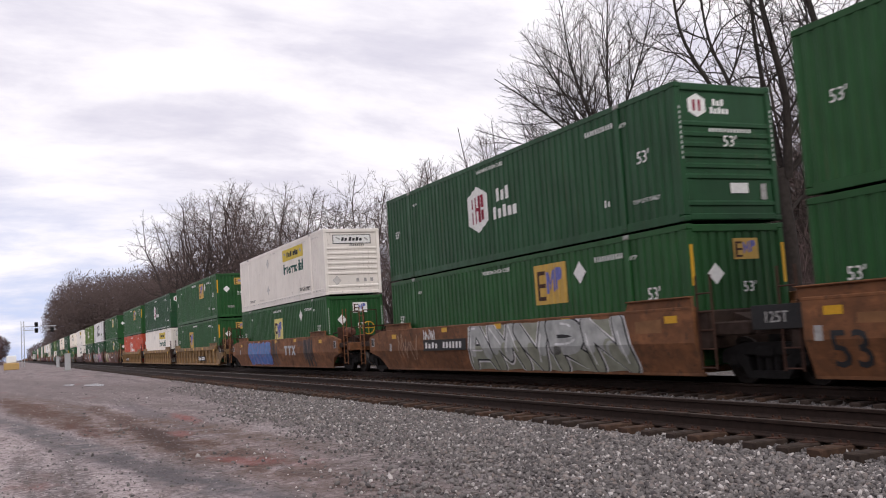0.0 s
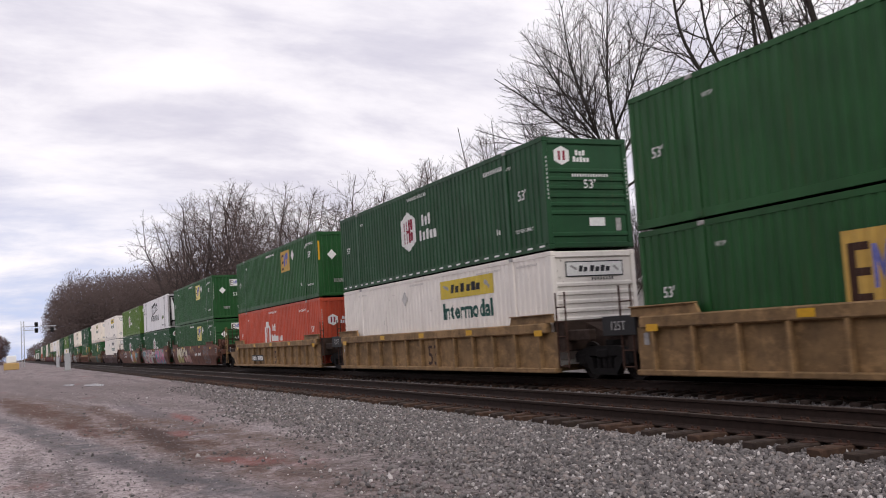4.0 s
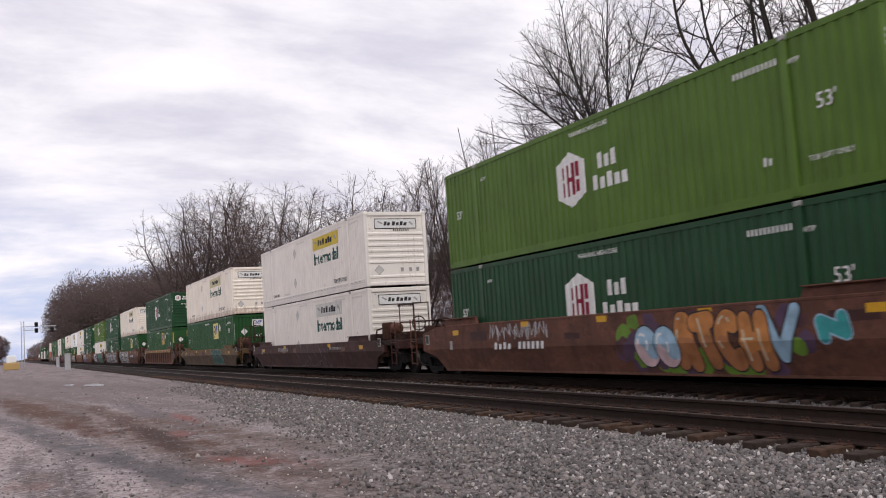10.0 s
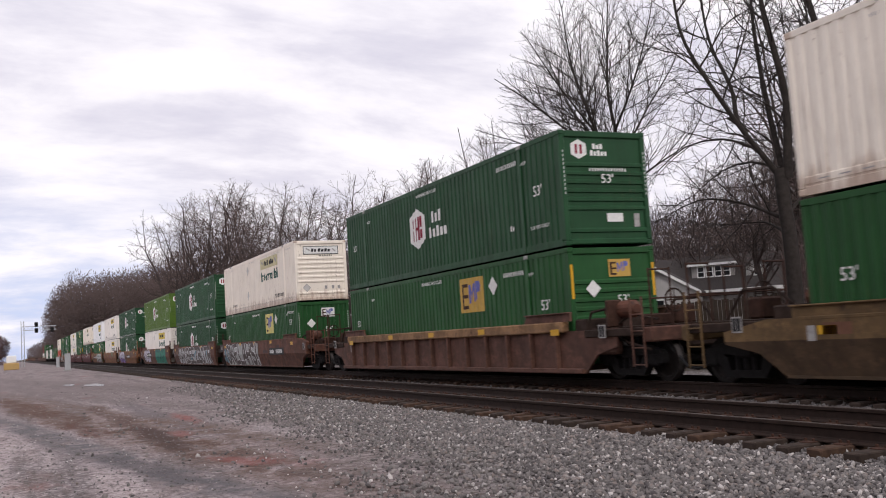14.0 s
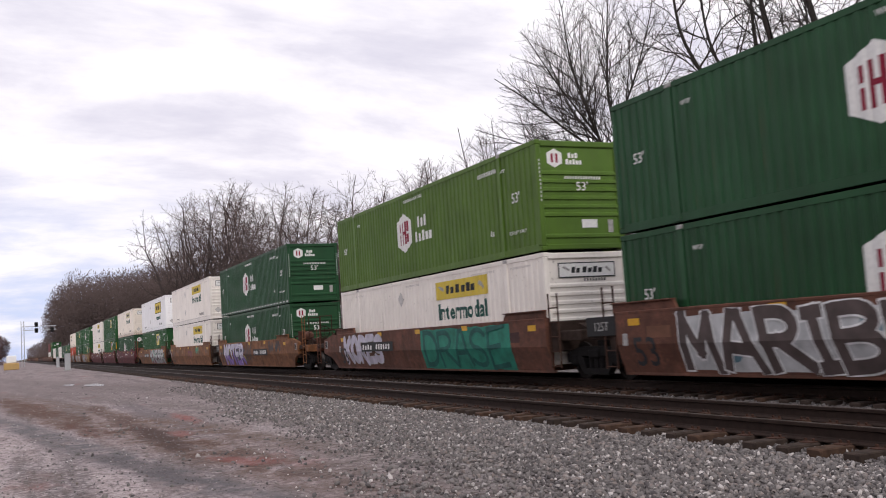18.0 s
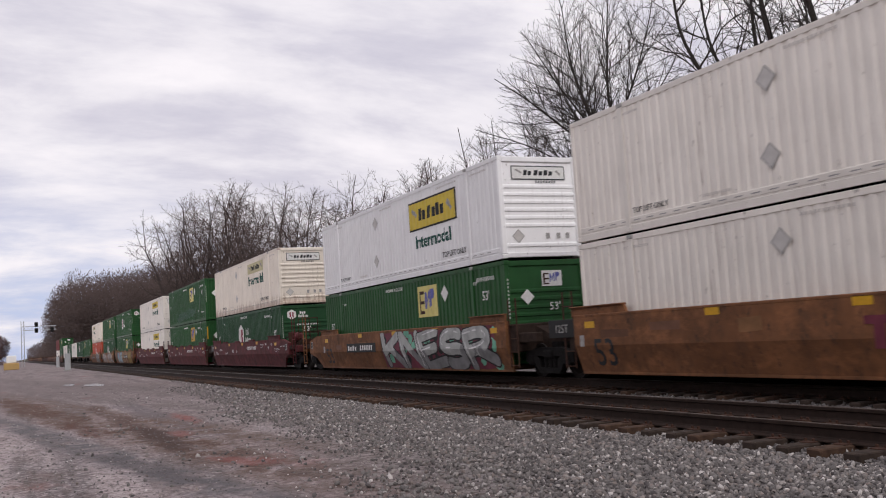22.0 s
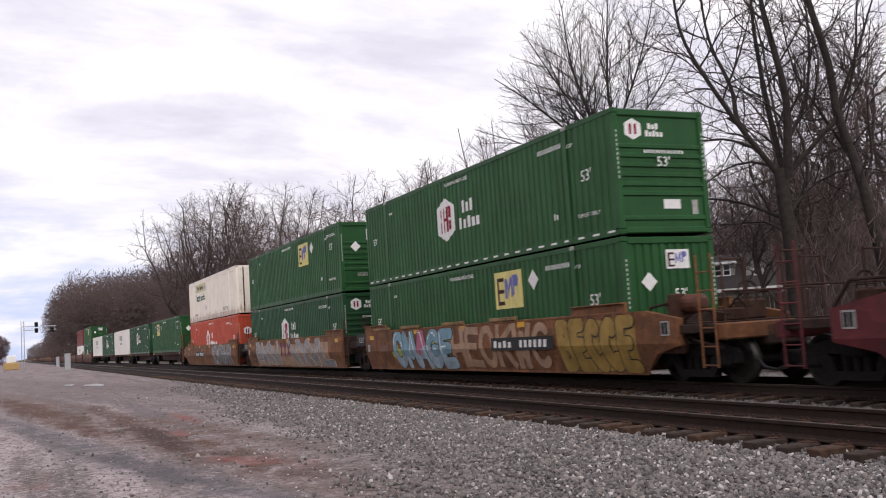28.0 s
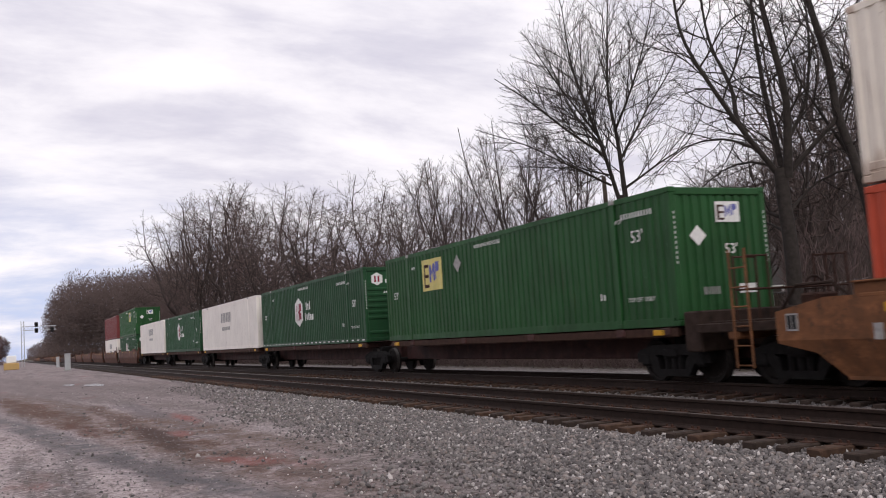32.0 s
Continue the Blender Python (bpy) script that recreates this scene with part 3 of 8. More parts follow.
def markings(box, kind, end, back, dash, gold, low, mid):
    hexed, em, banner = kind in ("hexa", "lime"), kind == "square", kind in ("banner", "bannerb", "cream")
    ink = MARKK if banner or kind in ("chill", "plainw") else MARKW
    if kind in ("hexa", "lime", "inc"):
        inc = kind == "inc"
        bent("company_emblem", ("hexa", inc), hexa_mark(inc), box, -9.08 if not inc else -9.40, 1.56, "white emblem with crimson bars")
        if dash:
            for i in range(26):
                on_side("reflective_strip", shape_mesh("reflective_strip", [(-0.13, -0.025), (0.13, -0.025), (0.13, 0.025), (-0.13, 0.025)], MARKW), box, -0.35 - i * 0.62, 0.10)
    elif em:
        panel = GOLD if gold else PALE
        bent("company_panel", ("square", panel.name, mid), square_mark(panel, 1.5, 1.3 if mid else 1.02), box, -12.13 if back else (-8.1 if mid and not gold else (-10.0 if mid else -5.36)), 1.60 if mid else 2.07, "yellow panel with brown and blue shapes")
        if not (mid and gold):
            on_side("placard", shape_mesh("placard", diamond(0.27), MARKW if not back else GREYD), box, -10.2 if back else -3.98, 2.24, "diamond-shaped placard")
    elif banner:
        cx = -11.57 if back else -4.96
        if kind == "bannerb":
            bent("company_panel", "bannerb", banner_mark(YELLOW, 3.6, 0.86, 0.06), box, -4.65, 2.0, "yellow panel with black blocks")
            bent("lettering", "intb", tight_text("Intermodal", 2.75, MARKG, 0.03), box, -4.66, 1.12, "dark green lettering")
        else:
            bent("company_panel", ("banner", kind, mid), banner_mark(BAREP if mid else (YELLOW if kind == "banner" else FADED), 3.64, 0.56, 0.0), box, cx, 2.33, "weathered white panel with black blocks" if mid else "yellow panel with black blocks")
            bent("lettering", "int", tight_text("Intermodal", 3.3, MARKG, 0.03), box, cx, 1.66, "dark green lettering")
        on_side("lettering", wide_text("TOP LIFT ONLY", 1.7, MARKK, 0.004), box, -3.1 if not back else -3.3, 0.50)
        on_side("lettering", wide_text("TOP LIFT ONLY", 1.2, MARKK), box, -13.3, 0.46)
        part("rail_slots", bar_mesh(34, 15.2, 0.022, GREYD), box, "row of dark slots in the bottom rail", Matrix.Translation((0, -SIDE - 0.006, 0.25)))["kind"] = "stuff"
        for dx, z, w in ((-1.2, 2.62, 1.1), (-3.4, 2.64, 1.5), (-8.6, 2.66, 1.2), (-13.9, 2.62, 0.9), (-11.2, 0.42, 0.8)):
            on_side("serial_mark", bar_mesh(12, w, 0.06, FAINT), box, dx, z, "faint grey stencilled marks")
        for dx, z in ((-9.7, 2.25), (-9.75, 0.85)):
            on_side("placard_holder", hollow_diamond(0.25), box, dx, z, "grey diamond-shaped placard holder")
    elif kind == "chill":
        g = Geo()
        flat_shape(g, [(-2.0, -0.42), (-1.75, -0.62), (0.7, -0.30), (0.7, 0.32), (0.35, 0.58), (-2.0, 0.30)], 0.002, 0)
        flat_shape(g, [(0.75, -0.28), (1.9, -0.14), (1.9, 0.22), (1.4, 0.46), (0.75, 0.34)], 0.002, 0)
        for i in range(5):
            x = -1.80 + i * 0.49
            h0, h1 = -0.50 + i * 0.055, 0.10 + i * 0.055
            flat_shape(g, [(x, h0), (x + 0.33, h0 + 0.04), (x + 0.33, h1 + 0.02), (x, h1)], 0.007, 1)
        for i in range(4):
            x = 0.84 + i * 0.27
            rect(g, x, x + 0.16, -0.18 + i * 0.03, 0.18 + i * 0.01, 0.007, 1)
        on_side("company_mark", g.mesh("company_mark", MARKK, BRIGHT), box, -8.1, 2.0, "black block mark")
        on_side("lettering", tight_text("INTERMODAL", 5.1, MARKK, 0.022, 0.16), box, -8.1, 1.14)
        leaf = [(0.55 * math.cos(a), 0.17 * math.sin(a) + 0.05 * math.cos(a)) for a in [2 * math.pi * i / 16 for i in range(16)]]
        on_side("badge", shape_mesh("badge", leaf, LIME), box, -3.2, 1.02, "green leaf-shaped badge")
        on_side("lettering", wide_text("TOP LIFT ONLY", 1.25, MARKK), box, -3.2, 0.35)
        on_side("lettering", wide_text("53FT", 0.75, MARKK, 0.01), box, -15.2, 2.15)
        on_side("lettering", wide_text("XHC", 0.62, MARKK, 0.01), box, -15.2, 1.80)
        for s in (LIFT, -LIFT):
            pts = [(-0.14, 0.15), (0.14, 0.15), (0.42, 0.2), (0.16, 0.55), (0.12, 1.4), (0.16, 2.45), (0.42, 2.75), (-0.42, 2.75), (-0.16, 2.45), (-0.12, 1.4), (-0.16, 0.55), (-0.42, 0.2)]
            part("lift_plate", shape_mesh("lift_plate", pts, SILVER), box, "bare metal lifting plate", Matrix.Translation((s, -SIDE - 0.009, 0)))
        return
    elif kind == "plainw":
        g = Geo()
        bars(g, -1.5, 0.0, 3.0, 0.6, 6, 0.0, 0, 0.1)
        bars(g, -1.2, -0.5, 2.4, 0.22, 8, 0.0, 0)
        on_side("company_mark", g.mesh("company_mark", GREYD), box, -8.2, 1.7, "grey block mark")
        return
    if not banner and kind != "red":
        hi = em and not low
        on_side("lettering", wide_text("53'", 0.42, MARKW, 0.005), box, -1.2, 2.0 if hi else 1.56)
        on_side("lettering", wide_text("53'", 0.36, MARKW, 0.005), box, -15.25, 1.56)
        on_side("lettering", wide_text("WARNING HIGH CUBE", 1.6, MARKW), box, -8.2, 2.62)
        on_side("serial_mark", bar_mesh(11, 1.15, 0.12, MARKW), box, -1.15 if hi else -2.74, 2.47)
        on_side("lettering", wide_text("TOP LIFT ONLY", 0.95, MARKW), box, -1.2, 0.62)
        for dx in (-1.85, -13.6):
            on_side("lettering", wide_text("WTP", 0.30, MARKW), box, dx, 2.38)
        on_side("serial_mark", bar_mesh(2, 0.26, 0.16, MARKW), box, -2.6, 0.75)
    # leading end
    if kind in ("hexa", "lime", "inc"):
        g = Geo()
        s = 0.5
        flat_shape(g, [(0, 0.50 * s), (-0.46 * s, 0.27 * s), (-0.46 * s, -0.27 * s), (0, -0.50 * s), (0.46 * s, -0.27 * s), (0.46 * s, 0.27 * s)], 0.0, 0)
        for x in (-0.11, 0.03):
            rect(g, x, x + 0.07, -0.12, 0.12, 0.004, 1)
        bars(g, 0.42, 0.01, 0.32, 0.14, 3, 0.0, 0)
        bars(g, 0.34, -0.16, 0.52, 0.14, 5, 0.0, 0)
        z = 2.42 if kind != "inc" else 1.9
        on_end("company_emblem", shared(("hexaend",), lambda: g.mesh("company_emblem", MARKW, MARKR)), box, -0.72, z, "white emblem with crimson bars", -0.015 if kind == "inc" else -0.04)
        if end == "h":
            on_end("serial_mark", bar_mesh(14, 1.15, 0.08, MARKW), box, 0.1, 1.90, "", 0.0)
            on_end("lettering", wide_text("53'", 0.36, MARKW, 0.005), box, 0.05, 1.68, "", 0.0)
            on_end("weight_plate", shape_mesh("weight_plate", [(-0.24, -0.08), (0.24, -0.08), (0.24, 0.14), (-0.24, 0.14)], MARKW), box, 0.22, 0.66, "white weight plate", -0.03)
            on_end("latch_box", shape_mesh("latch_box", [(-0.08, -0.17), (0.08, -0.17), (0.08, 0.17), (-0.08, 0.17)], GREYD), box, 0.88, 0.62, "grey latch box", -0.03)
    elif em:
        deep = -0.014 if end == "v" else -0.035
        on_end("company_panel", square_mark(GOLD if gold else MARKW, 0.66, 0.44), box, 0.22, 2.36, "small panel with brown and blue shapes", deep)
        on_end("placard", shape_mesh("placard", diamond(0.22), MARKW), box, -0.62, 1.86, "white diamond-shaped placard", deep if end == "v" else 0.0)
        on_end("lettering", wide_text("53'", 0.34, MARKW, 0.005), box, 0.25, 1.58, "", deep if end == "v" else 0.0)
        on_end("weight_plate", shape_mesh("weight_plate", [(-0.24, -0.1), (0.24, -0.1), (0.24, 0.1), (-0.24, 0.1)], MARKW), box, 0.62, 0.72, "white weight plate", deep)
        on_end("serial_mark", bar_mesh(8, 0.45, 0.16, GREYD), box, -0.35, 0.70, "", deep)
    elif banner and end == "h":
        on_end("company_panel", banner_mark(MARKW if not low else PALE, 1.7, 0.34, 0.03), box, 0.02, 2.42, "small panel with black blocks", -0.035)
        on_end("placard_holder", hollow_diamond(0.2), box, -0.75, 0.62, "grey diamond-shaped placard holder", -0.03)
        on_end("serial_mark", bar_mesh(8, 0.7, 0.07, MARKK), box, 0.25, 2.16, "", -0.01)
        for y in (0.2, 0.55, 0.85):
            on_end("data_plate", shape_mesh("data_plate", [(-0.06, -0.08), (0.06, -0.08), (0.06, 0.08), (-0.06, 0.08)], GREYD), box, y, 0.62, "grey data plate", -0.03)
    if not banner and kind != "red":
        for y in (-SIDE + 0.075, SIDE - 0.075):
            if em and gold:
                on_end("corner_reflector", shape_mesh("corner_reflector", [(-0.04, -0.42), (0.04, -0.42), (0.04, 0.42), (-0.04, 0.42)], REFLECT), box, y, 2.05, "yellow corner reflector", 0.004)
            else:
                on_end("serial_mark", bar_mesh(11, 0.040, 1.15, SOFTW, True), box, y, 1.85, "", 0.004)


# ---------- railway cars ----------
RIDERS = []           # every thing that rolls, with its place along the line at the start
WHEELS = []           # wheelsets, front and rear of each truck
SILL = 1.52           # half width of a well car
BOT, TOP = 0.60, 1.94


def wheelset_mesh():
    def make():
        g = Geo()
        for s in (-1, 1):
            y = 0.72 * s
            o = 0.07 * s
            g.mat = 0
            g.lathe([(0.0, y + o), (0.10, y + o), (0.14, y + o * 0.7), (0.34, y + o * 0.5), (0.37, y + o), (0.455, y + o)], 18)
            g.mat = 1
            g.lathe([(0.455, y + o), (0.46, y - o * 0.6)], 18)
            g.mat = 0
            g.lathe([(0.46, y - o * 0.6), (0.485, y - o), (0.485, y - o * 1.3), (0.35, y - o * 1.2), (0.12, y - o), (0.0, y - o)], 18)
            g.tube((0, 0.78 * s, 0), (0, 1.06 * s, 0), 0.09, 0.09, 10)
        g.tube((0, -0.75, 0), (0, 0.75, 0), 0.085, 0.085, 10)
        return g.mesh("wheelset", WHEELM, TREADM)
    return shared("wheelset", make)


def truck_mesh():
    """Cast side frames with spring openings, axle boxes and the bolster between; origin on the rail."""
    def make():
        g = Geo()
        for s in (-1, 1):
            a, b = (0.92 * s, 1.10 * s) if s > 0 else (-1.10, -0.92)
            g.prism([(-1.18, 0.62), (-1.18, 0.42), (-0.72, 0.42), (-0.52, 0.16), (0.52, 0.16), (0.72, 0.42), (1.18, 0.42), (1.18, 0.62), (0.62, 0.78), (-0.62, 0.78)][:4]
                    + [(-0.40, 0.28), (-0.46, 0.52), (-0.62, 0.60)], a, b)
            g.prism([(0.72, 0.42), (1.18, 0.42), (1.18, 0.62), (0.62, 0.60), (0.46, 0.52), (0.40, 0.28), (0.52, 0.16)], a, b)
            g.prism([(-1.18, 0.60), (-0.62, 0.58), (0.62, 0.58), (1.18, 0.60), (1.10, 0.68), (0.60, 0.80), (-0.60, 0.80), (-1.10, 0.68)], a, b)
            g.prism([(-0.54, 0.14), (0.54, 0.14), (0.44, 0.28), (-0.44, 0.28)], a, b)
            for x in (-0.22, 0.0, 0.22):
                g.tube((x, (a + b) / 2, 0.28), (x, (a + b) / 2, 0.60), 0.085, 0.085, 8)
            for x in (-0.89, 0.89):
                g.soft(x - 0.17, x + 0.17, min(a, b) - 0.02, max(a, b) + 0.03, 0.34, 0.64, 0.05)
        g.soft(-0.24, 0.24, -1.14, 1.14, 0.52, 0.74, 0.04)
        g.soft(-0.16, 0.16, -0.9, 0.9, 0.74, 0.98, 0.04)
        for x in (-0.45, 0.45):
            g.soft(x - 0.05, x + 0.05, -0.75, 0.75, 0.36, 0.48, 0.02)
        return g.mesh("truck", STEELD)
    return shared("truck", make)


def add_truck(car, x):
    t = part("truck", truck_mesh(), car, "dark oily cast-steel truck", Matrix.Translation((x, 0, RAIL)))
    for k in (0, 1):
        w = part("wheelset", wheelset_mesh(), t, "worn steel wheels with polished treads", Matrix.Translation((0.89 if k else -0.89, 0, 0.455)))
        WHEELS.append((k, w))
    return t


def capsule(g, p, q, r, lift, mat):
    """A flat stroke with round ends."""
    dx, dz = q[0] - p[0], q[1] - p[1]
    a = math.atan2(dz, dx)
    pts = [(q[0] + r * math.cos(a + t), q[1] + r * math.sin(a + t)) for t in [math.pi * (i / 6 - 0.5) for i in range(7)]]
    pts += [(p[0] + r * math.cos(a + t), p[1] + r * math.sin(a + t)) for t in [math.pi * (i / 6 + 0.5) for i in range(7)]]
    flat_shape(g, pts, lift, mat)


def bow(cx, cz, rx, rz, a, b, n=7):
    """Points on an arc, in degrees."""
    return [(cx + rx * math.cos(radians(a + (b - a) * i / n)), cz + rz * math.sin(radians(a + (b - a) * i / n))) for i in range(n + 1)]


# the spines of sprayed capitals, in a box one wide and one high
SPINES = {
    "A": [[(0, 0), (0.42, 1), (0.62, 1), (1, 0)], [(0.2, 0.36), (0.82, 0.36)]],
    "B": [[(0.05, 0), (0.05, 1)], [(0.05, 1)] + bow(0.45, 0.77, 0.45, 0.23, 90, -90) + [(0.05, 0.54)], [(0.05, 0.54)] + bow(0.5, 0.27, 0.5, 0.27, 90, -90) + [(0.05, 0)]],
    "C": [bow(0.55, 0.5, 0.5, 0.5, 50, 310, 11)],
    "D": [[(0.05, 0), (0.05, 1)], [(0.05, 1)] + bow(0.35, 0.5, 0.62, 0.5, 90, -90, 9) + [(0.05, 0)]],
    "E": [[(0.95, 1), (0.05, 1), (0.05, 0), (0.95, 0)], [(0.05, 0.52), (0.75, 0.52)]],
    "F": [[(0.95, 1), (0.05, 1), (0.05, 0)], [(0.05, 0.52), (0.75, 0.52)]],
    "G": [bow(0.52, 0.5, 0.5, 0.5, 50, 335, 11) + [(0.95, 0.45), (0.6, 0.45)]],
    "H": [[(0.05, 0), (0.05, 1)], [(0.95, 0), (0.95, 1)], [(0.05, 0.5), (0.95, 0.5)]],
    "I": [[(0.5, 0), (0.5, 1)], [(0.15, 1), (0.85, 1)], [(0.15, 0), (0.85, 0)]],
    "K": [[(0.05, 0), (0.05, 1)], [(0.95, 1), (0.1, 0.45)], [(0.35, 0.6), (1, 0)]],
    "L": [[(0.1, 1), (0.1, 0), (0.95, 0)]],
    "M": [[(0, 0), (0.1, 1), (0.5, 0.3), (0.9, 1), (1, 0)]],
    "N": [[(0.05, 0), (0.05, 1), (0.95, 0), (0.95, 1)]],
    "O": [bow(0.5, 0.5, 0.48, 0.5, 90, 450, 13)],
    "R": [[(0.05, 0), (0.05, 1)], [(0.05, 1)] + bow(0.48, 0.74, 0.45, 0.26, 90, -90) + [(0.05, 0.48)], [(0.45, 0.46), (1, 0)]],
    "S": [bow(0.5, 0.74, 0.45, 0.26, 35, 270, 8) + bow(0.5, 0.25, 0.47, 0.25, 90, -145, 8)],
    "T": [[(0, 1), (1, 1)], [(0.5, 1), (0.5, 0)]],
    "U": [[(0.05, 1)] + bow(0.5, 0.35, 0.45, 0.35, 180, 360, 8) + [(0.95, 1)]],
    "V": [[(0, 1), (0.5, 0), (1, 1)]],
    "W": [[(0, 1), (0.25, 0), (0.5, 0.75), (0.75, 0), (1, 1)]],
    "X": [[(0, 0), (1, 1)], [(0, 1), (1, 0)]],
    "Z": [[(0, 1), (1, 1), (0, 0), (1, 0)]],
    "a": [bow(0.45, 0.3, 0.42, 0.3, 60, 400, 10), [(0.2, 0.95)] + bow(0.5, 0.72, 0.4, 0.24, 100, 0, 5) + [(0.92, 0)]],
    "o": [bow(0.5, 0.38, 0.46, 0.38, 90, 450, 11)],
    ".": [bow(0.5, 0.14, 0.2, 0.16, 90, 450, 6)],
    "!": [[(0.55, 1), (0.45, 0.35)], [(0.42, 0.02), (0.42, 0.05)]],
}


def block(g, p, q, r, lift, mat):
    """A flat stroke with square ends."""
    dx, dz = q[0] - p[0], q[1] - p[1]
    n = math.hypot(dx, dz) or 1.0
    ux, uz = dx / n * r, dz / n * r
    flat_shape(g, [(p[0] - ux - uz, p[1] - uz + ux), (p[0] - ux + uz, p[1] - uz - ux), (q[0] + ux + uz, q[1] + uz - ux), (q[0] + ux - uz, q[1] + uz + ux)], lift, mat)


def piece(car, words, x0, x1, z0, z1, fill, line, halo="", low="", shine="", fat=0.13, edge=0.05, glow=0.11, tilt=5.0, slant=0.0, seed=1, odd=None, square=False, top=None, label="spray-painted bubble capitals"):
    """Sprayed capitals, each tilted and pushed into the next: glow, outline, fill that turns into a second tone below, highlights."""
    rnd = random.Random(seed)
    top = top or TOP
    g = Geo()
    names = [c for c in (halo, line, fill, low, shine) if c] + list((odd or {}).values())
    mats = [plain_cached(c) for c in names]
    at = {c: i for i, c in enumerate(names)}
    wide = [0.5 if c in "I!." else (0.75 if c == "o" else 1.0) for c in words]
    unit = (x1 - x0) / sum(wide)
    x, k = x0, 0
    for i, ch in enumerate(words):
        w = unit * wide[i]
        r = fat * rnd.uniform(0.9, 1.1)
        a, lean = radians(rnd.uniform(-tilt, tilt)), slant * (1 + rnd.uniform(-0.2, 0.2))
        zb, zt = z0 + r + rnd.uniform(0, 0.05), z1 - r - rnd.uniform(0, 0.06)
        wb = max(0.12, w - 2 * r * 0.86 if square else w * 1.08 - 2 * r * 0.8)
        cx, cz = x + w / 2, (zb + zt) / 2

        def put(p):
            u, v = (p[0] - 0.5) * wb, (p[1] - 0.5) * (zt - zb)
            u += lean * v + 0.04 * math.sin(4 * p[1] + i)
            return cx + u * math.cos(a) + v * math.sin(a), cz + v * math.cos(a) - u * math.sin(a)
        lines = [[put(p) for p in s] for s in SPINES[ch]]
        tone = odd[ch] if odd and ch in odd else fill
        layers = ([(halo, r + edge + glow, 0.0)] if halo else []) + [(line, r + edge, 0.0010 + 0.0026 * i), (tone, r, 0.0023 + 0.0026 * i)]
        for col, rad, lift in layers:
            for s in lines:
                stroke = block if square and len(s) <= 5 else capsule
                for p, q in zip(s, s[1:]):
                    m = 1 if col != tone or not low else max(1, int(math.hypot(q[0] - p[0], q[1] - p[1]) / 0.10))
                    for j in range(m):
                        e = (p[0] + (q[0] - p[0]) * j / m, p[1] + (q[1] - p[1]) * j / m)
                        f = (p[0] + (q[0] - p[0]) * (j + 1) / m, p[1] + (q[1] - p[1]) * (j + 1) / m)
                        under = low and col == tone and (e[1] + f[1]) / 2 < cz - 0.10 + rnd.uniform(-0.06, 0.06)
                        stroke(g, e, f, rad, lift + 0.00004 * (k % 28), at[low] if under else at[col])
                        k += 1
        if shine:
            for s in lines:
                for p, q in zip(s, s[1:]):
                    if rnd.random() < 0.55 and (p[1] + q[1]) / 2 > cz - 0.2:
                        o = r * 0.5
                        capsule(g, (p[0] - o, p[1] + o * 0.6), (p[0] - o + (q[0] - p[0]) * 0.7, p[1] + o * 0.6 + (q[1] - p[1]) * 0.7), r * 0.13, 0.0035 + 0.0026 * i, at[shine])
        x += w
    for i, v in enumerate(g.v):
        g.v[i] = (v[0] + HALF, v[1], max(BOT + 0.015, min(top - 0.055, v[2])))
    return part("graffiti", fold(g.mesh("graffiti", *mats), 0.0), car, label, Matrix.Translation((0, -SILL - 0.0065, 0)))


def blobs(car, seed, x0, x1, z0, z1, cols, n, size=0.16, label="small sprayed colour patches"):
    """Soft-edged round bursts of spray."""
    rnd = random.Random(seed)
    g = Geo()
    for i in range(n):
        cx, cz, r = rnd.uniform(x0, x1), rnd.uniform(z0, z1), size * rnd.uniform(0.5, 1.2)
        ring = [(cx + HALF + r * 1.2 * math.cos(a) * rnd.uniform(0.8, 1.15), max(BOT + 0.015, min(TOP - 0.055, cz + r * math.sin(a) * rnd.uniform(0.8, 1.15)))) for a in [0.524 * j for j in range(12)]]
        flat_shape(g, ring, 0.00002 * i, rnd.randrange(len(cols)))
    return part("graffiti", fold(g.mesh("graffiti", *[plain_cached(c) for c in cols]), 0.0), car, label, Matrix.Translation((0, -SILL - 0.0036, 0)))


def shards(car, seed, x0, x1, z0, z1, cols, n, label="dense angular spray-painted shapes"):
    """A sprayed wall of interlocking angular chips with bright edges; the last colour edges them."""
    rnd = random.Random(seed)
    g = Geo()
    mats = [plain_cached(c) for c in cols]
    for i in range(n):
        cx, cz = rnd.uniform(x0 + 0.15, x1 - 0.15), rnd.uniform(z0 + 0.1, z1 - 0.1)
        a = rnd.choice((0.6, 1.1, -0.5, 1.6, 2.3)) + rnd.uniform(-0.2, 0.2)
        l, w = rnd.uniform(0.15, 0.55), rnd.uniform(0.06, 0.20)
        ring = [(-l, -w), (l * 0.6, -w * 0.8), (l, 0.0), (l * 0.5, w), (-l * 0.8, w * rnd.uniform(0.3, 1.2))]
        for grow_by, col, lift in ((1.0, len(cols) - 1 if rnd.random() < 0.4 else rnd.randrange(len(cols)), 0.0), (0.86, rnd.randrange(len(cols) - 1), 0.00008)):
            pts = [(cx + grow_by * (u * math.cos(a) - v * math.sin(a)), cz + grow_by * (u * math.sin(a) + v * math.cos(a))) for u, v in ring]
            flat_shape(g, [(min(x1, max(x0, p)), q) for p, q in pts], 0.001 + 0.00005 * i + lift * 0.3, col)
    for i, v in enumerate(g.v):
        g.v[i] = (v[0] + HALF, v[1], max(BOT + 0.015, min(TOP - 0.055, v[2])))
    return part("graffiti", fold(g.mesh("graffiti", *mats), 0.0), car, label, Matrix.Translation((0, -SILL - 0.004, 0)))


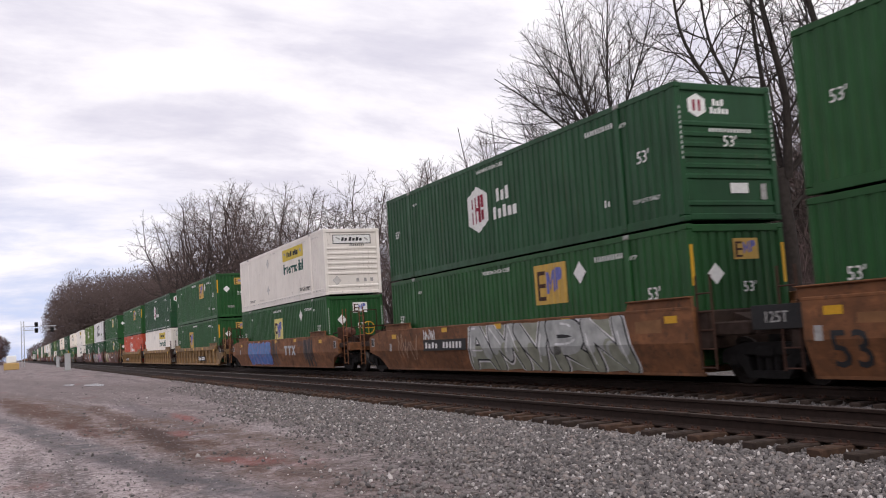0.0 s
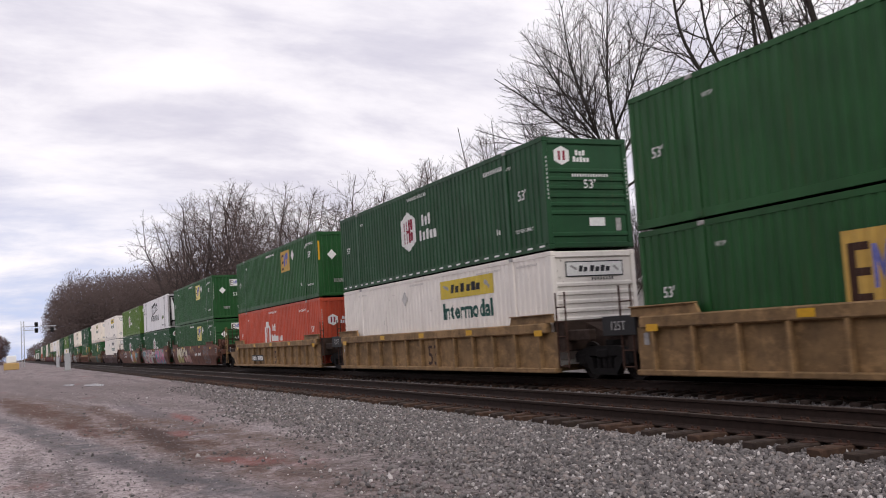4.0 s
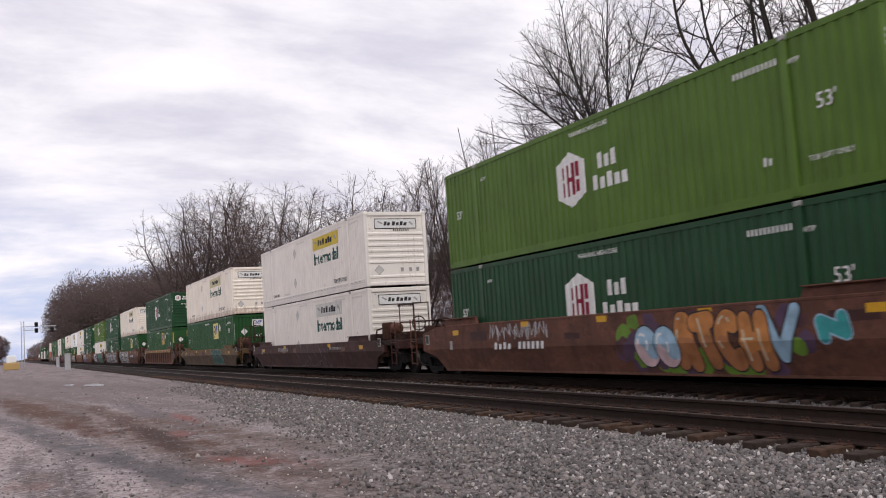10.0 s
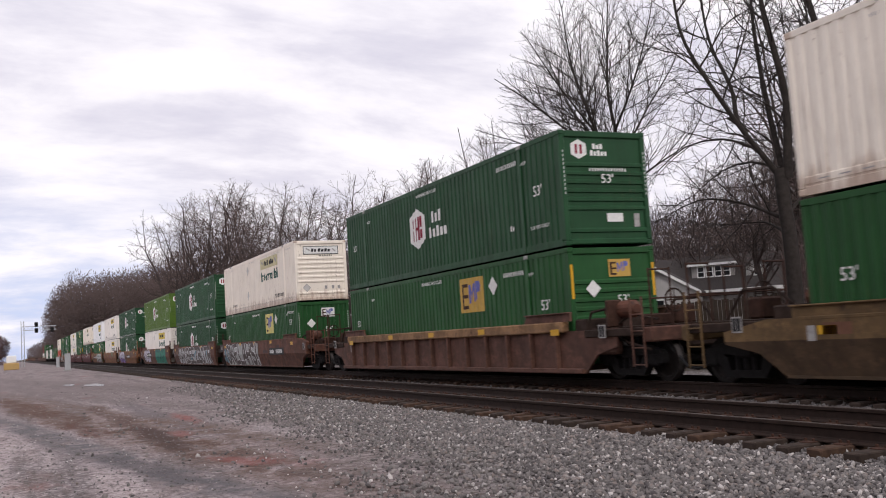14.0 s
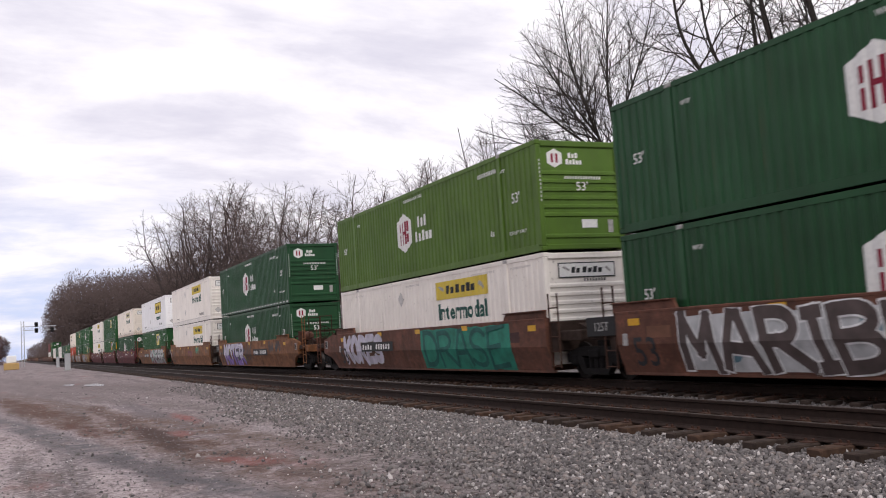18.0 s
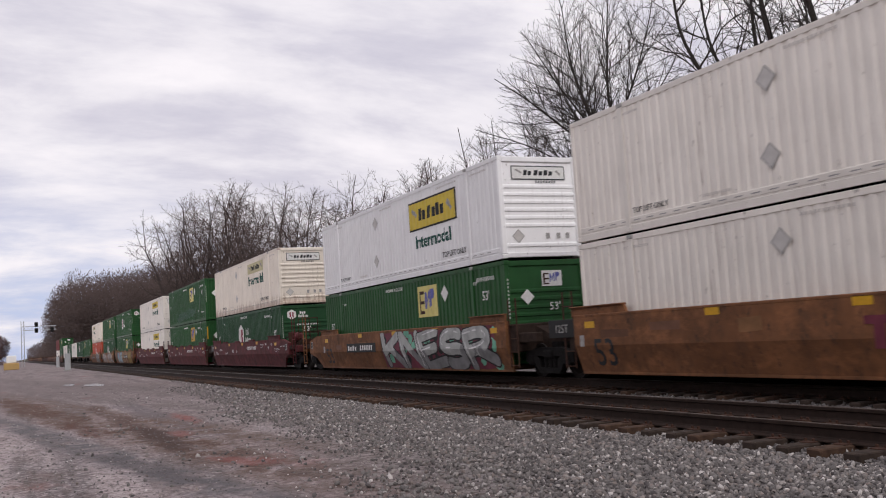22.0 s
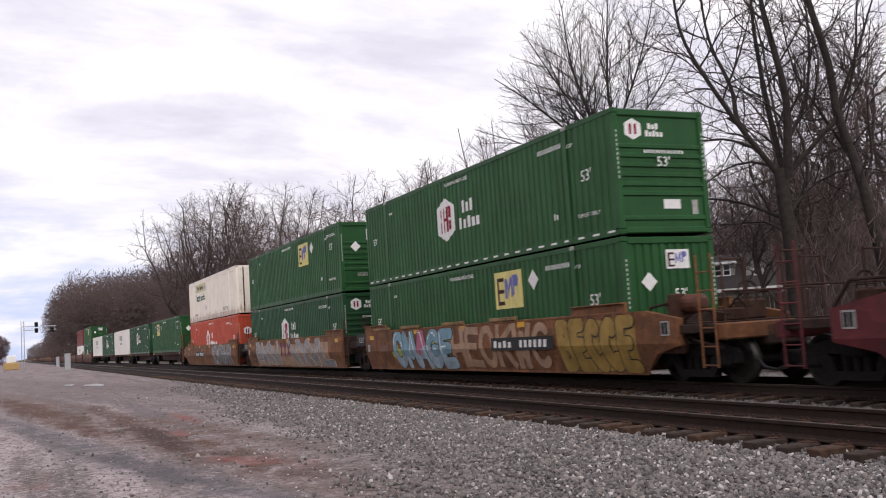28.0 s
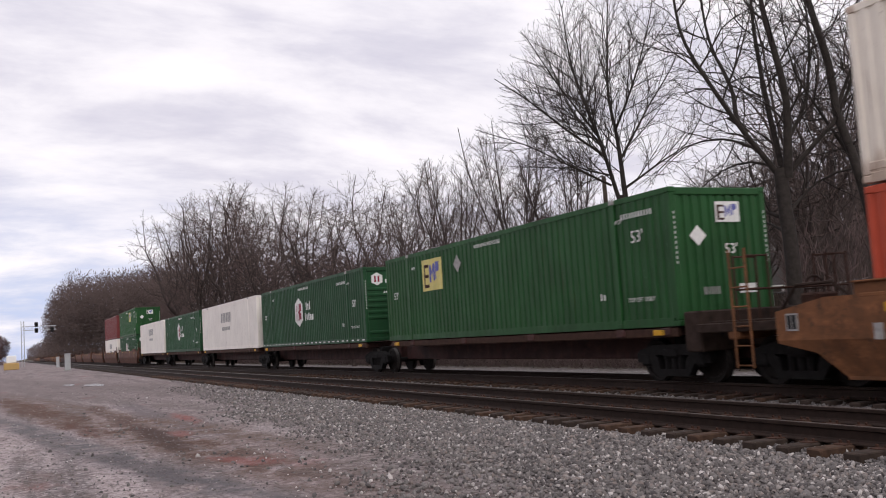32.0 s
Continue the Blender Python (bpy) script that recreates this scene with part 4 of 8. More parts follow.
def scrawl(car, seed, x0, x1, z0, z1, col, n, r=0.018, label="thin sprayed tag"):
    """A hand-drawn tag of thin looping lines that cannot be read."""
    rnd = random.Random(seed)
    g = Geo()
    w = (x1 - x0) / n
    p = (x0, z0)
    for i in range(n * 4):
        q = (x0 + w * (i / 4 + rnd.uniform(-0.2, 0.6)), (z0 if i % 2 else z1) + rnd.uniform(-0.25, 0.25) * (z1 - z0))
        capsule(g, p, q, r, 0.0006 * (i % 5), 0)
        p = q
    for i, v in enumerate(g.v):
        g.v[i] = (v[0] + HALF, v[1], max(BOT + 0.015, min(TOP - 0.055, v[2])))
    return part("graffiti", fold(g.mesh("graffiti", plain_cached(col)), 0.0), car, label, Matrix.Translation((0, -SILL - 0.005, 0)))


def patch(car, seed, x0, x1, z0, z1, col, label):
    """A rolled or sprayed field of one colour with a ragged edge."""
    rnd = random.Random(seed)
    n = 18
    top = [(x0 + (x1 - x0) * i / n, z1 + rnd.uniform(-0.06, 0.0)) for i in range(n + 1)]
    bot = [(x1 - (x1 - x0) * i / n, z0 + rnd.uniform(0.0, 0.05)) for i in range(n + 1)]
    pts = [(x + HALF + rnd.uniform(-0.05, 0.05), min(TOP - 0.055, max(BOT + 0.015, z))) for x, z in top + bot]
    g = Geo()
    flat_shape(g, pts, 0.0)
    part("paint_patch", fold(g.mesh("paint_patch", plain_cached(col)), 0.0), car, label, Matrix.Translation((0, -SILL - 0.0035, 0)))


def number_plate(car, x0, x1, z, col=None):
    """The car's number as plain blocks on its dark panel."""
    g = Geo()
    w = x1 - x0
    if col is None:
        rect(g, -0.05, w + 0.05, -0.17, 0.17, 0.0, 1)
    bars(g, 0.10, -0.10, w * 0.34, 0.19, 4, 0.004, 0, 0.02, 0.42)
    bars(g, 0.48 * w, -0.10, w * 0.46, 0.19, 6, 0.004, 0, 0.02, 0.42)
    part("number_panel", g.mesh("number_panel", MARKW, BLACKP), car, "white blocks on a dark panel", Matrix.Translation((HALF + x0, -SILL - 0.030, z)))


def owner_mark(car, x0, x1, z0, z1, mat):
    """Two capped posts and a cross, as plain shapes."""
    g = Geo()
    w, h = x1 - x0, z1 - z0
    for k in (0.0, 0.33):
        rect(g, k * w, (k + 0.29) * w, 0.74 * h, h, 0.0)
        rect(g, (k + 0.09) * w, (k + 0.20) * w, 0, 0.74 * h, 0.0)
    rect(g, 0.66 * w, 0.76 * w, 0, h, 0.0, 0, 0.22 * w)
    rect(g, 0.88 * w, 0.98 * w, 0, h, 0.001, 0, -0.22 * w)
    part("owner_mark", g.mesh("owner_mark", mat), car, "block owner's mark", Matrix.Translation((HALF + x0, -SILL - 0.02, z0)))


def big53(car, dx, z=1.08, mat=None, lift=None):
    me = fold(wide_text("53", 0.78, mat or MARKK, 0.005), z)
    part("lettering", me, car, "dark stencilled figures", Matrix.Translation((HALF + dx, -SILL - 0.008, 0)))


def repaints(car, seed, top, cols):
    """Rolled-over squares and grimy smears along the upper band of a side."""
    rnd = random.Random(seed)
    x = -15.2 + rnd.uniform(0, 1.5)
    while x < -0.8:
        w, h = rnd.uniform(0.22, 0.55), rnd.uniform(0.07, 0.16)
        k = [rnd.uniform(-0.03, 0.03) for _ in range(4)]
        me = shape_mesh("repaint_patch", [(-w, -h + k[0]), (w + k[1], -h), (w, h + k[2]), (-w + k[3], h)], plain_cached(rnd.choice(cols)))
        on_sill("repaint_patch", me, car, x, min(top - 0.26, rnd.uniform(1.34, 1.68)), "rolled-over repaint patch", 0.0025)
        x += rnd.uniform(1.6, 3.8)


def decorate(cars):
    """What is sprayed and stencilled on each car, front to back."""
    c = cars
    for i, unit in enumerate(UNITS):
        if unit[1] in ("tan", "brown", "ochre", "umber"):
            repaints(c[i], 60 + i, 1.62 if unit[1] in ("ochre", "umber") else TOP, {"tan": ("tanpatch", "darktan", "rustbrown"), "brown": ("brownpatch", "umbercar", "brownpatch"), "ochre": ("rustbrown", "umbercar", "rustbrown"), "umber": ("brownpatch", "umbercar")}[unit[1]])
    big53(c[0], -15.35)
    patch(c[1], 5, -9.8, -2.1, 0.62, 1.88, "olivegrey", "pale olive-grey sprayed field")
    piece(c[1], "AMVRN", -9.9, -2.0, 0.55, 1.98, "palegrey", "black", "white", "olivegrey", "white", 0.20, 0.05, 0.05, 4, -0.35, 3)
    number_plate(c[1], -12.96, -9.95, 1.38)
    scrawl(c[1], 1, -13.0, -12.1, 1.56, 1.84, "white", 4)
    scrawl(c[1], 21, -15.2, -13.6, 1.0, 1.7, "sandish", 3, 0.014)
    patch(c[2], 15, -13.9, -9.0, 0.66, 1.84, "skyblue", "worn blue sprayed field")
    piece(c[2], "OKUS", -14.0, -8.95, 0.62, 1.88, "skyblue", "rose", "", "blue", "", 0.20, 0.028, 0, 4, 0.0, 4)
    scrawl(c[2], 2, -8.9, -7.6, 0.8, 1.8, "charcoal", 3, 0.03)
    owner_mark(c[2], -6.3, -4.3, 1.15, 1.6, plain_cached("silver"))
    patch(c[2], 22, -3.1, -1.9, 0.9, 1.86, "umberish", "blackened sprayed smudge")
    scrawl(c[2], 23, -3.0, -1.6, 0.72, 1.84, "black", 4, 0.03)
    for i in (3, 4, 5):
        part("lettering", wide_text("53", 0.78, MARKN, 0.005), c[i], "brown stencilled figures", Matrix.Translation((HALF - 7.3, -SILL + 0.092, 1.06)))
    for i, x in ((3, -6.0), (5, -12.0)):
        g = Geo()
        rect(g, -0.05, 2.45, -0.16, 0.16, 0.0, 1)
        bars(g, 0.05, -0.11, 0.9, 0.22, 4, 0.004)
        bars(g, 1.2, -0.11, 1.15, 0.22, 6, 0.004)
        part("number_panel", g.mesh("number_panel", MARKW, BLACKP), c[i], "white blocks on a dark panel", Matrix.Translation((HALF + x, -SILL - 0.025, 1.03)))
    blobs(c[6], 5, -14.2, -8.2, 0.8, 1.8, ["plumbrown"], 26, 0.3, "dark violet overspray")
    piece(c[6], "BaD", -14.05, -11.35, 0.66, 1.90, "cream", "black", "", "olive", "white", 0.18, 0.05, 0, 9, -0.1, 2)
    piece(c[6], "Co...", -11.1, -8.0, 0.70, 1.92, "cream", "black", "", "dustypink", "white", 0.18, 0.05, 0, 7, -0.05, 4)
    scrawl(c[6], 3, -8.6, -6.7, 1.46, 1.84, "sandish", 8, 0.014)
    number_plate(c[6], -6.1, -3.4, 1.34, "bare")
    piece(c[6], "SHAS", -3.0, -0.95, 0.70, 1.86, "brownish", "skydark", "", "", "", 0.10, 0.025, 0, 6, -0.1, 5, label="outlined spray-painted capitals")
    patch(c[7], 8, -15.6, -9.3, 0.60, 1.9, "dustypink", "dusty pink sprayed field")
    shards(c[7], 8, -15.6, -9.3, 0.62, 1.88, ["dustypink", "skygreen", "plum", "teal", "rose", "cream", "maroon", "palepink"], 320)
    owner_mark(c[7], -9.25, -7.5, 1.1, 1.7, MARKW)
    blobs(c[7], 6, -7.3, -1.7, 0.66, 1.86, ["tealgreen"], 60, 0.26, "teal-green sprayed edging")
    patch(c[7], 16, -7.0, -2.0, 0.62, 1.78, "blue", "blue sprayed field")
    piece(c[7], "CRAM", -7.3, -1.75, 0.62, 1.90, "pink", "navy", "", "rose", "palepink", 0.165, 0.04, 0, 7, -0.22, 3, square=True, label="pink spray-painted angular capitals")
    number_plate(c[8], -13.2, -10.2, 1.30, "bare")
    scrawl(c[8], 5, -13.4, -10.2, 1.52, 1.84, "silver", 12, 0.014)
    blobs(c[8], 7, -7.3, -1.9, 0.7, 1.8, ["plum", "plum", "limegreen", "plumbrown"], 46, 0.24, "violet and green overspray")
    piece(c[8], "oo", -6.7, -5.35, 0.74, 1.75, "sky", "black", "", "palepink", "white", 0.24, 0.03, 0, 8, 0.0, 12, label="pale blue spray-painted bubbles")
    piece(c[8], "ATCH", -5.4, -2.8, 0.66, 1.86, "orange", "black", "", "umberorange", "cream", 0.185, 0.03, 0, 8, -0.12, 6)
    piece(c[8], "V", -2.95, -2.05, 0.80, 1.92, "sky", "black", "", "", "", 0.13, 0.035, 0, 4, 0.0, 14, label="pale blue spray-painted mark")
    piece(c[8], "N", -1.62, -1.0, 1.2, 1.74, "teal", "sky", "", "", "", 0.10, 0.03, 0, 8, 0.0, 15, label="small teal spray-painted mark")
    piece(c[9], "SRSAN", -9.4, -4.6, 0.62, 1.66, "umbercar", "grey", "", "", "", 0.17, 0.02, 0, 5, -0.2, 16, top=1.66, label="grey outlined spray-painted letters")
    on_sill("number_panel", bar_mesh(8, 1.8, 0.17, GREYD), c[9], -11.7, 1.42, "grey-white stencilled blocks")
    on_sill("owner_mark", bar_mesh(9, 1.6, 0.10, GREYD), c[9], -3.6, 1.40, "white stencilled blocks")
    for x in (-15.4, -13.2, -10.6, -7.6, -5.2, -1.0):
        on_sill("stencil", shape_mesh("stencil", [(-0.3, -0.10), (0.3, -0.10), (0.3, 0.10), (-0.3, 0.10)], plain_cached("rustbrown")), c[10], x, 1.42, "rust-brown repaint patch")
    patch(c[10], 17, -5.9, -2.8, 0.64, 1.58, "tealdeep", "dark teal sprayed field")
    piece(c[10], "OHON", -6.0, -2.9, 1.10, 1.66, "tealdeep", "palegrey", "", "", "", 0.12, 0.016, 0, 5, -0.1, 18, top=1.66, label="dark teal bubble letters with pale outlines")
    piece(c[10], "VHHV", -5.7, -2.5, 0.58, 1.20, "tealdeep", "palegrey", "", "", "", 0.15, 0.016, 0, 5, -0.3, 19, top=1.66, label="dark teal bubble letters with pale outlines")
    patch(c[12], 12, -15.3, -7.2, 0.60, 1.86, "palegrey", "pale sprayed field")
    blobs(c[12], 8, -16.0, -14.6, 0.8, 1.6, ["skydark"], 12, 0.22, "grey-blue overspray")
    piece(c[12], "OKELAHS!", -15.3, -7.3, 0.60, 1.92, "umbergrey", "white", "", "", "", 0.13, 0.04, 0, 5, -0.22, 7, square=True, label="dark spray-painted capitals edged in white")
    scrawl(c[12], 24, -15.0, -13.2, 0.9, 1.7, "charcoal", 4, 0.02)
    number_plate(c[12], -4.6, -1.9, 1.36)
    patch(c[13], 13, -14.1, -1.3, 0.66, 1.80, "silver", "pale grey sprayed field")
    blobs(c[13], 9, -14.6, -0.9, 0.8, 1.7, ["skydark"], 9, 0.24, "grey-blue overspray")
    piece(c[13], "MARIBEE", -14.15, -7.0, 0.62, 1.88, "umbergrey", "white", "", "", "", 0.12, 0.035, 0, 6, -0.18, 8, square=True, label="dark spray-painted capitals edged in white")
    piece(c[13], "ZBOTR", -6.9, -1.0, 0.62, 1.90, "umbergrey", "white", "", "", "", 0.14, 0.035, 0, 6, -0.12, 9, square=True, label="dark spray-painted capitals edged in white")
    owner_mark(c[13], -8.9, -7.1, 1.2, 1.7, plain_cached("silver"))
    piece(c[14], "KORES", -15.4, -11.2, 0.74, 1.90, "lavender", "silver", "", "", "", 0.13, 0.025, 0, 7, 0.0, 10)
    number_plate(c[14], -13.28, -10.15, 1.4)
    patch(c[14], 1, -7.7, -1.6, 0.60, 1.9, "green", "flat teal-green sprayed field")
    piece(c[14], "DRASE", -7.5, -1.9, 0.66, 1.88, "tealdark", "tealdark", "", "", "", 0.07, 0.005, 0, 6, 0.0, 11, square=True)
    blobs(c[15], 10, -15.0, -9.2, 0.66, 1.8, ["charcoal", "olive", "charcoal"], 40, 0.24, "dark overspray behind the letters")
    piece(c[15], "MOTER", -14.6, -9.3, 0.58, 1.95, "lavender", "purpledark", "", "purple", "white", 0.155, 0.045, 0, 7, -0.15, 12)
    scrawl(c[15], 7, -9.0, -7.4, 0.9, 1.75, "charcoal", 4, 0.03)
    number_plate(c[15], -6.8, -3.8, 1.34)
    for x in (-3.6, -2.2):
        scrawl(c[15], 30 + int(x), x, x + 1.0, 1.4, 1.8, "charcoal", 4, 0.03)
    owner_mark(c[16], -7.9, -6.0, 1.08, 1.6, plain_cached("maroon"))
    scrawl(c[16], 8, -4.8, -3.7, 1.45, 1.85, "tealgreen", 5, 0.03)
    patch(c[17], 7, -9.1, -0.4, 0.62, 1.9, "maroon", "maroon sprayed field")
    blobs(c[17], 11, -9.1, -0.4, 0.7, 1.86, ["black", "maroon", "mint"], 44, 0.2, "dark and mint overspray")
    piece(c[17], "KNESR", -9.0, -0.6, 0.56, 1.94, "palegrey", "black", "", "midgrey", "white", 0.17, 0.05, 0, 9, -0.35, 13)
    blobs(c[17], 12, -8.9, -0.6, 0.9, 1.84, ["mint"], 7, 0.13, "mint-green sprayed dots")
    number_plate(c[17], -12.88, -9.78, 1.38)
    for i in (18, 19, 20):
        on_sill("number_panel", bar_mesh(8, 2.3, 0.18, MARKW), c[i], -5.6, 1.58, "white stencilled blocks")
        for dx, z, w, h in ((-1.2, 1.72, 0.3, 0.10), (-2.4, 1.76, 0.3, 0.10), (-13.9, 1.6, 0.7, 0.03), (-13.9, 1.52, 0.9, 0.03), (-10.4, 1.46, 0.3, 0.2), (-9.4, 1.40, 0.16, 0.14), (-15.1, 1.42, 0.6, 0.03), (-15.1, 1.34, 0.6, 0.03),
                            (-15.1, 1.26, 0.6, 0.03), (-12.2, 1.30, 0.8, 0.03), (-12.2, 1.36, 0.7, 0.03), (-3.2, 1.74, 0.7, 0.03), (-3.2, 1.67, 0.7, 0.03), (-3.2, 1.60, 0.6, 0.03), (-1.9, 1.56, 0.22, 0.16), (-15.6, 1.72, 0.5, 0.12),
                            (-0.2, 1.50, 0.9, 0.03), (-0.2, 1.43, 1.1, 0.03), (-0.2, 1.36, 0.7, 0.03), (0.9, 1.60, 1.0, 0.03)):
            on_sill("stencil", bar_mesh(4 if h > 0.05 else 9, w, h, MARKW), c[i], dx, z, "white stencilled marks")
        for x in (-12.6, -9.2, -5.6):
            part("tab", shared("maroon_tab", lambda: Geo().soft(-0.55, 0.55, -0.03, 0.06, -0.03, 0.07, 0.015).mesh("tab", MAROON)), c[i], "", Matrix.Translation((HALF + x, -SILL, TOP + 0.04)))
    for k, x in enumerate((-14.6, -12.0, -8.6, -5.4)):
        part("tab", shared("tab", lambda: Geo().soft(-0.75, 0.75, -0.03, 0.06, -0.03, 0.07, 0.015).mesh("tab", SAND)), c[21], "pale guide tab", Matrix.Translation((HALF + x, -SILL, TOP + 0.05)))
    blobs(c[21], 13, -13.5, -8.7, 0.7, 1.84, ["limeyellow", "limeyellow", "black"], 34, 0.2, "lime-yellow overspray")
    piece(c[21], "OMAGE", -13.5, -8.6, 0.58, 1.95, "steelblue", "black", "", "paleblue", "white", 0.185, 0.03, 0, 6, -0.15, 14, {"A": "rose"})
    piece(c[21], "HEOKWC", -8.8, -3.0, 0.66, 1.92, "sandish", "sandish", "", "", "", 0.115, 0.004, 0, 3, 0.0, 15, square=True, label="pale spray-painted block capitals")
    number_plate(c[21], -6.05, -2.85, 1.34)
    patch(c[21], 2, -2.6, 0.5, 0.62, 1.84, "gold", "mustard sprayed field")
    piece(c[21], "BECCE", -2.6, 0.5, 0.58, 1.92, "gold", "black", "", "", "", 0.165, 0.03, 0, 5, -0.1, 16)
    patch(c[22], 11, -14.4, -1.6, 0.62, 1.70, "sandish", "thin pale oversprayed field")
    piece(c[22], "AKV", -14.4, -9.5, 0.56, 1.96, "dullsilver", "charcoal", "white", "midgrey", "", 0.16, 0.03, 0.025, 4, -0.6, 29, label="grey sweeping spray-painted letters")
    owner_mark(c[22], -9.3, -7.35, 1.1, 1.7, plain_cached("maroon"))
    piece(c[22], "VXVL", -7.4, -1.4, 0.56, 1.96, "dullsilver", "charcoal", "white", "midgrey", "", 0.16, 0.03, 0.025, 4, -0.6, 31, label="grey sweeping spray-painted letters")
    big53(c[22], -15.1)
    big53(c[16], -15.1)
    big53(c[15], -15.3)
    big53(c[14], -15.55)
    big53(c[13], -15.3)
    big53(c[17], -15.3)
    blobs(c[23], 14, -7.2, -1.0, 0.7, 1.8, ["silver"], 14, 0.16, "pale overspray")
    piece(c[23], "STASHR", -7.1, -1.3, 0.58, 1.95, "midgrey", "black", "palegrey", "grey", "silver", 0.15, 0.04, 0.03, 6, -0.1, 17)
    number_plate(c[23], -12.8, -9.75, 1.34)


SPRAY = {"silver": (0.45, 0.46, 0.47), "black": (0.02, 0.02, 0.022), "white": (0.7, 0.7, 0.7), "pink": (0.50, 0.20, 0.30), "teal": (0.04, 0.30, 0.30),
         "blue": (0.08, 0.16, 0.42), "purple": (0.22, 0.14, 0.40), "tanpatch": (0.215, 0.105, 0.045), "darktan": (0.115, 0.050, 0.026), "brownpatch": (0.150, 0.068, 0.040), "fadedteal": (0.075, 0.150, 0.130), "cream": (0.55, 0.50, 0.36), "orange": (0.48, 0.20, 0.06), "green": (0.02, 0.20, 0.14),
         "sky": (0.30, 0.46, 0.58), "gold": (0.29, 0.185, 0.045), "maroon": (0.15, 0.03, 0.05), "grey": (0.17, 0.17, 0.175), "umberish": (0.10, 0.06, 0.05), "tealdark": (0.012, 0.10, 0.085), "dullsilver": (0.31, 0.30, 0.30), "olivegrey": (0.27, 0.28, 0.22), "palegrey": (0.40, 0.41, 0.40), "midgrey": (0.22, 0.22, 0.225), "charcoal": (0.055, 0.055, 0.057), "plum": (0.09, 0.05, 0.09), "olive": (0.34, 0.30, 0.10), "dustypink": (0.42, 0.24, 0.22), "skydark": (0.12, 0.22, 0.27), "skygreen": (0.22, 0.40, 0.38), "rose": (0.40, 0.13, 0.20), "palepink": (0.62, 0.46, 0.48), "navy": (0.05, 0.09, 0.30), "tealgreen": (0.05, 0.33, 0.22), "lavender": (0.50, 0.47, 0.56), "purpledark": (0.07, 0.05, 0.14), "skyblue": (0.10, 0.20, 0.44), "steelblue": (0.17, 0.30, 0.37), "limeyellow": (0.34, 0.40, 0.06),
         "sandish": (0.36, 0.23, 0.15), "plumbrown": (0.085, 0.038, 0.042), "brownish": (0.13, 0.055, 0.036), "umbercar": (0.055, 0.022, 0.020), "rustbrown": (0.16, 0.075, 0.045),
         "tealdeep": (0.010, 0.075, 0.062), "umbergrey": (0.085, 0.065, 0.062), "umberorange": (0.36, 0.15, 0.06), "limegreen": (0.13, 0.24, 0.03), "mint": (0.16, 0.42, 0.30), "paleblue": (0.28, 0.36, 0.42)}


def plain_cached(c):
    return shared(("spray", c), lambda: plain("sprayed_" + c, SPRAY[c], 0.6, var=0.38, scale=2.6))


def on_sill(name, me, car, dx, z, label="", lift=0.006):
    return part(name, me, car, label, Matrix.Translation((HALF + dx, -SILL - lift, z)))


KNUCKLE, LEAN = 1.24, 0.19


def fold(me, dz):
    """A copy of a side decal, raised by dz, that follows the lower half of the wall inwards."""
    bm = bmesh.new()
    bm.from_mesh(me)
    bmesh.ops.translate(bm, verts=bm.verts, vec=(0, 0, dz))
    bmesh.ops.bisect_plane(bm, geom=bm.verts[:] + bm.edges[:] + bm.faces[:], plane_co=(0, 0, KNUCKLE), plane_no=(0, 0, 1))
    for v in bm.verts:
        if v.co.z < KNUCKLE:
            v.co.y += LEAN * (KNUCKLE - v.co.z) / (KNUCKLE - BOT)
    out = bpy.data.meshes.new(me.name)
    bm.to_mesh(out)
    bm.free()
    for m in me.materials:
        out.materials.append(m)
    return out


def side_top(coat):
    """How high the side walls of a kind of car reach."""
    return {UMBER.name: 1.62, OCHRE.name: 1.62, SAND.name: 1.83, OXIDE.name: 1.83}.get(coat.name, TOP)


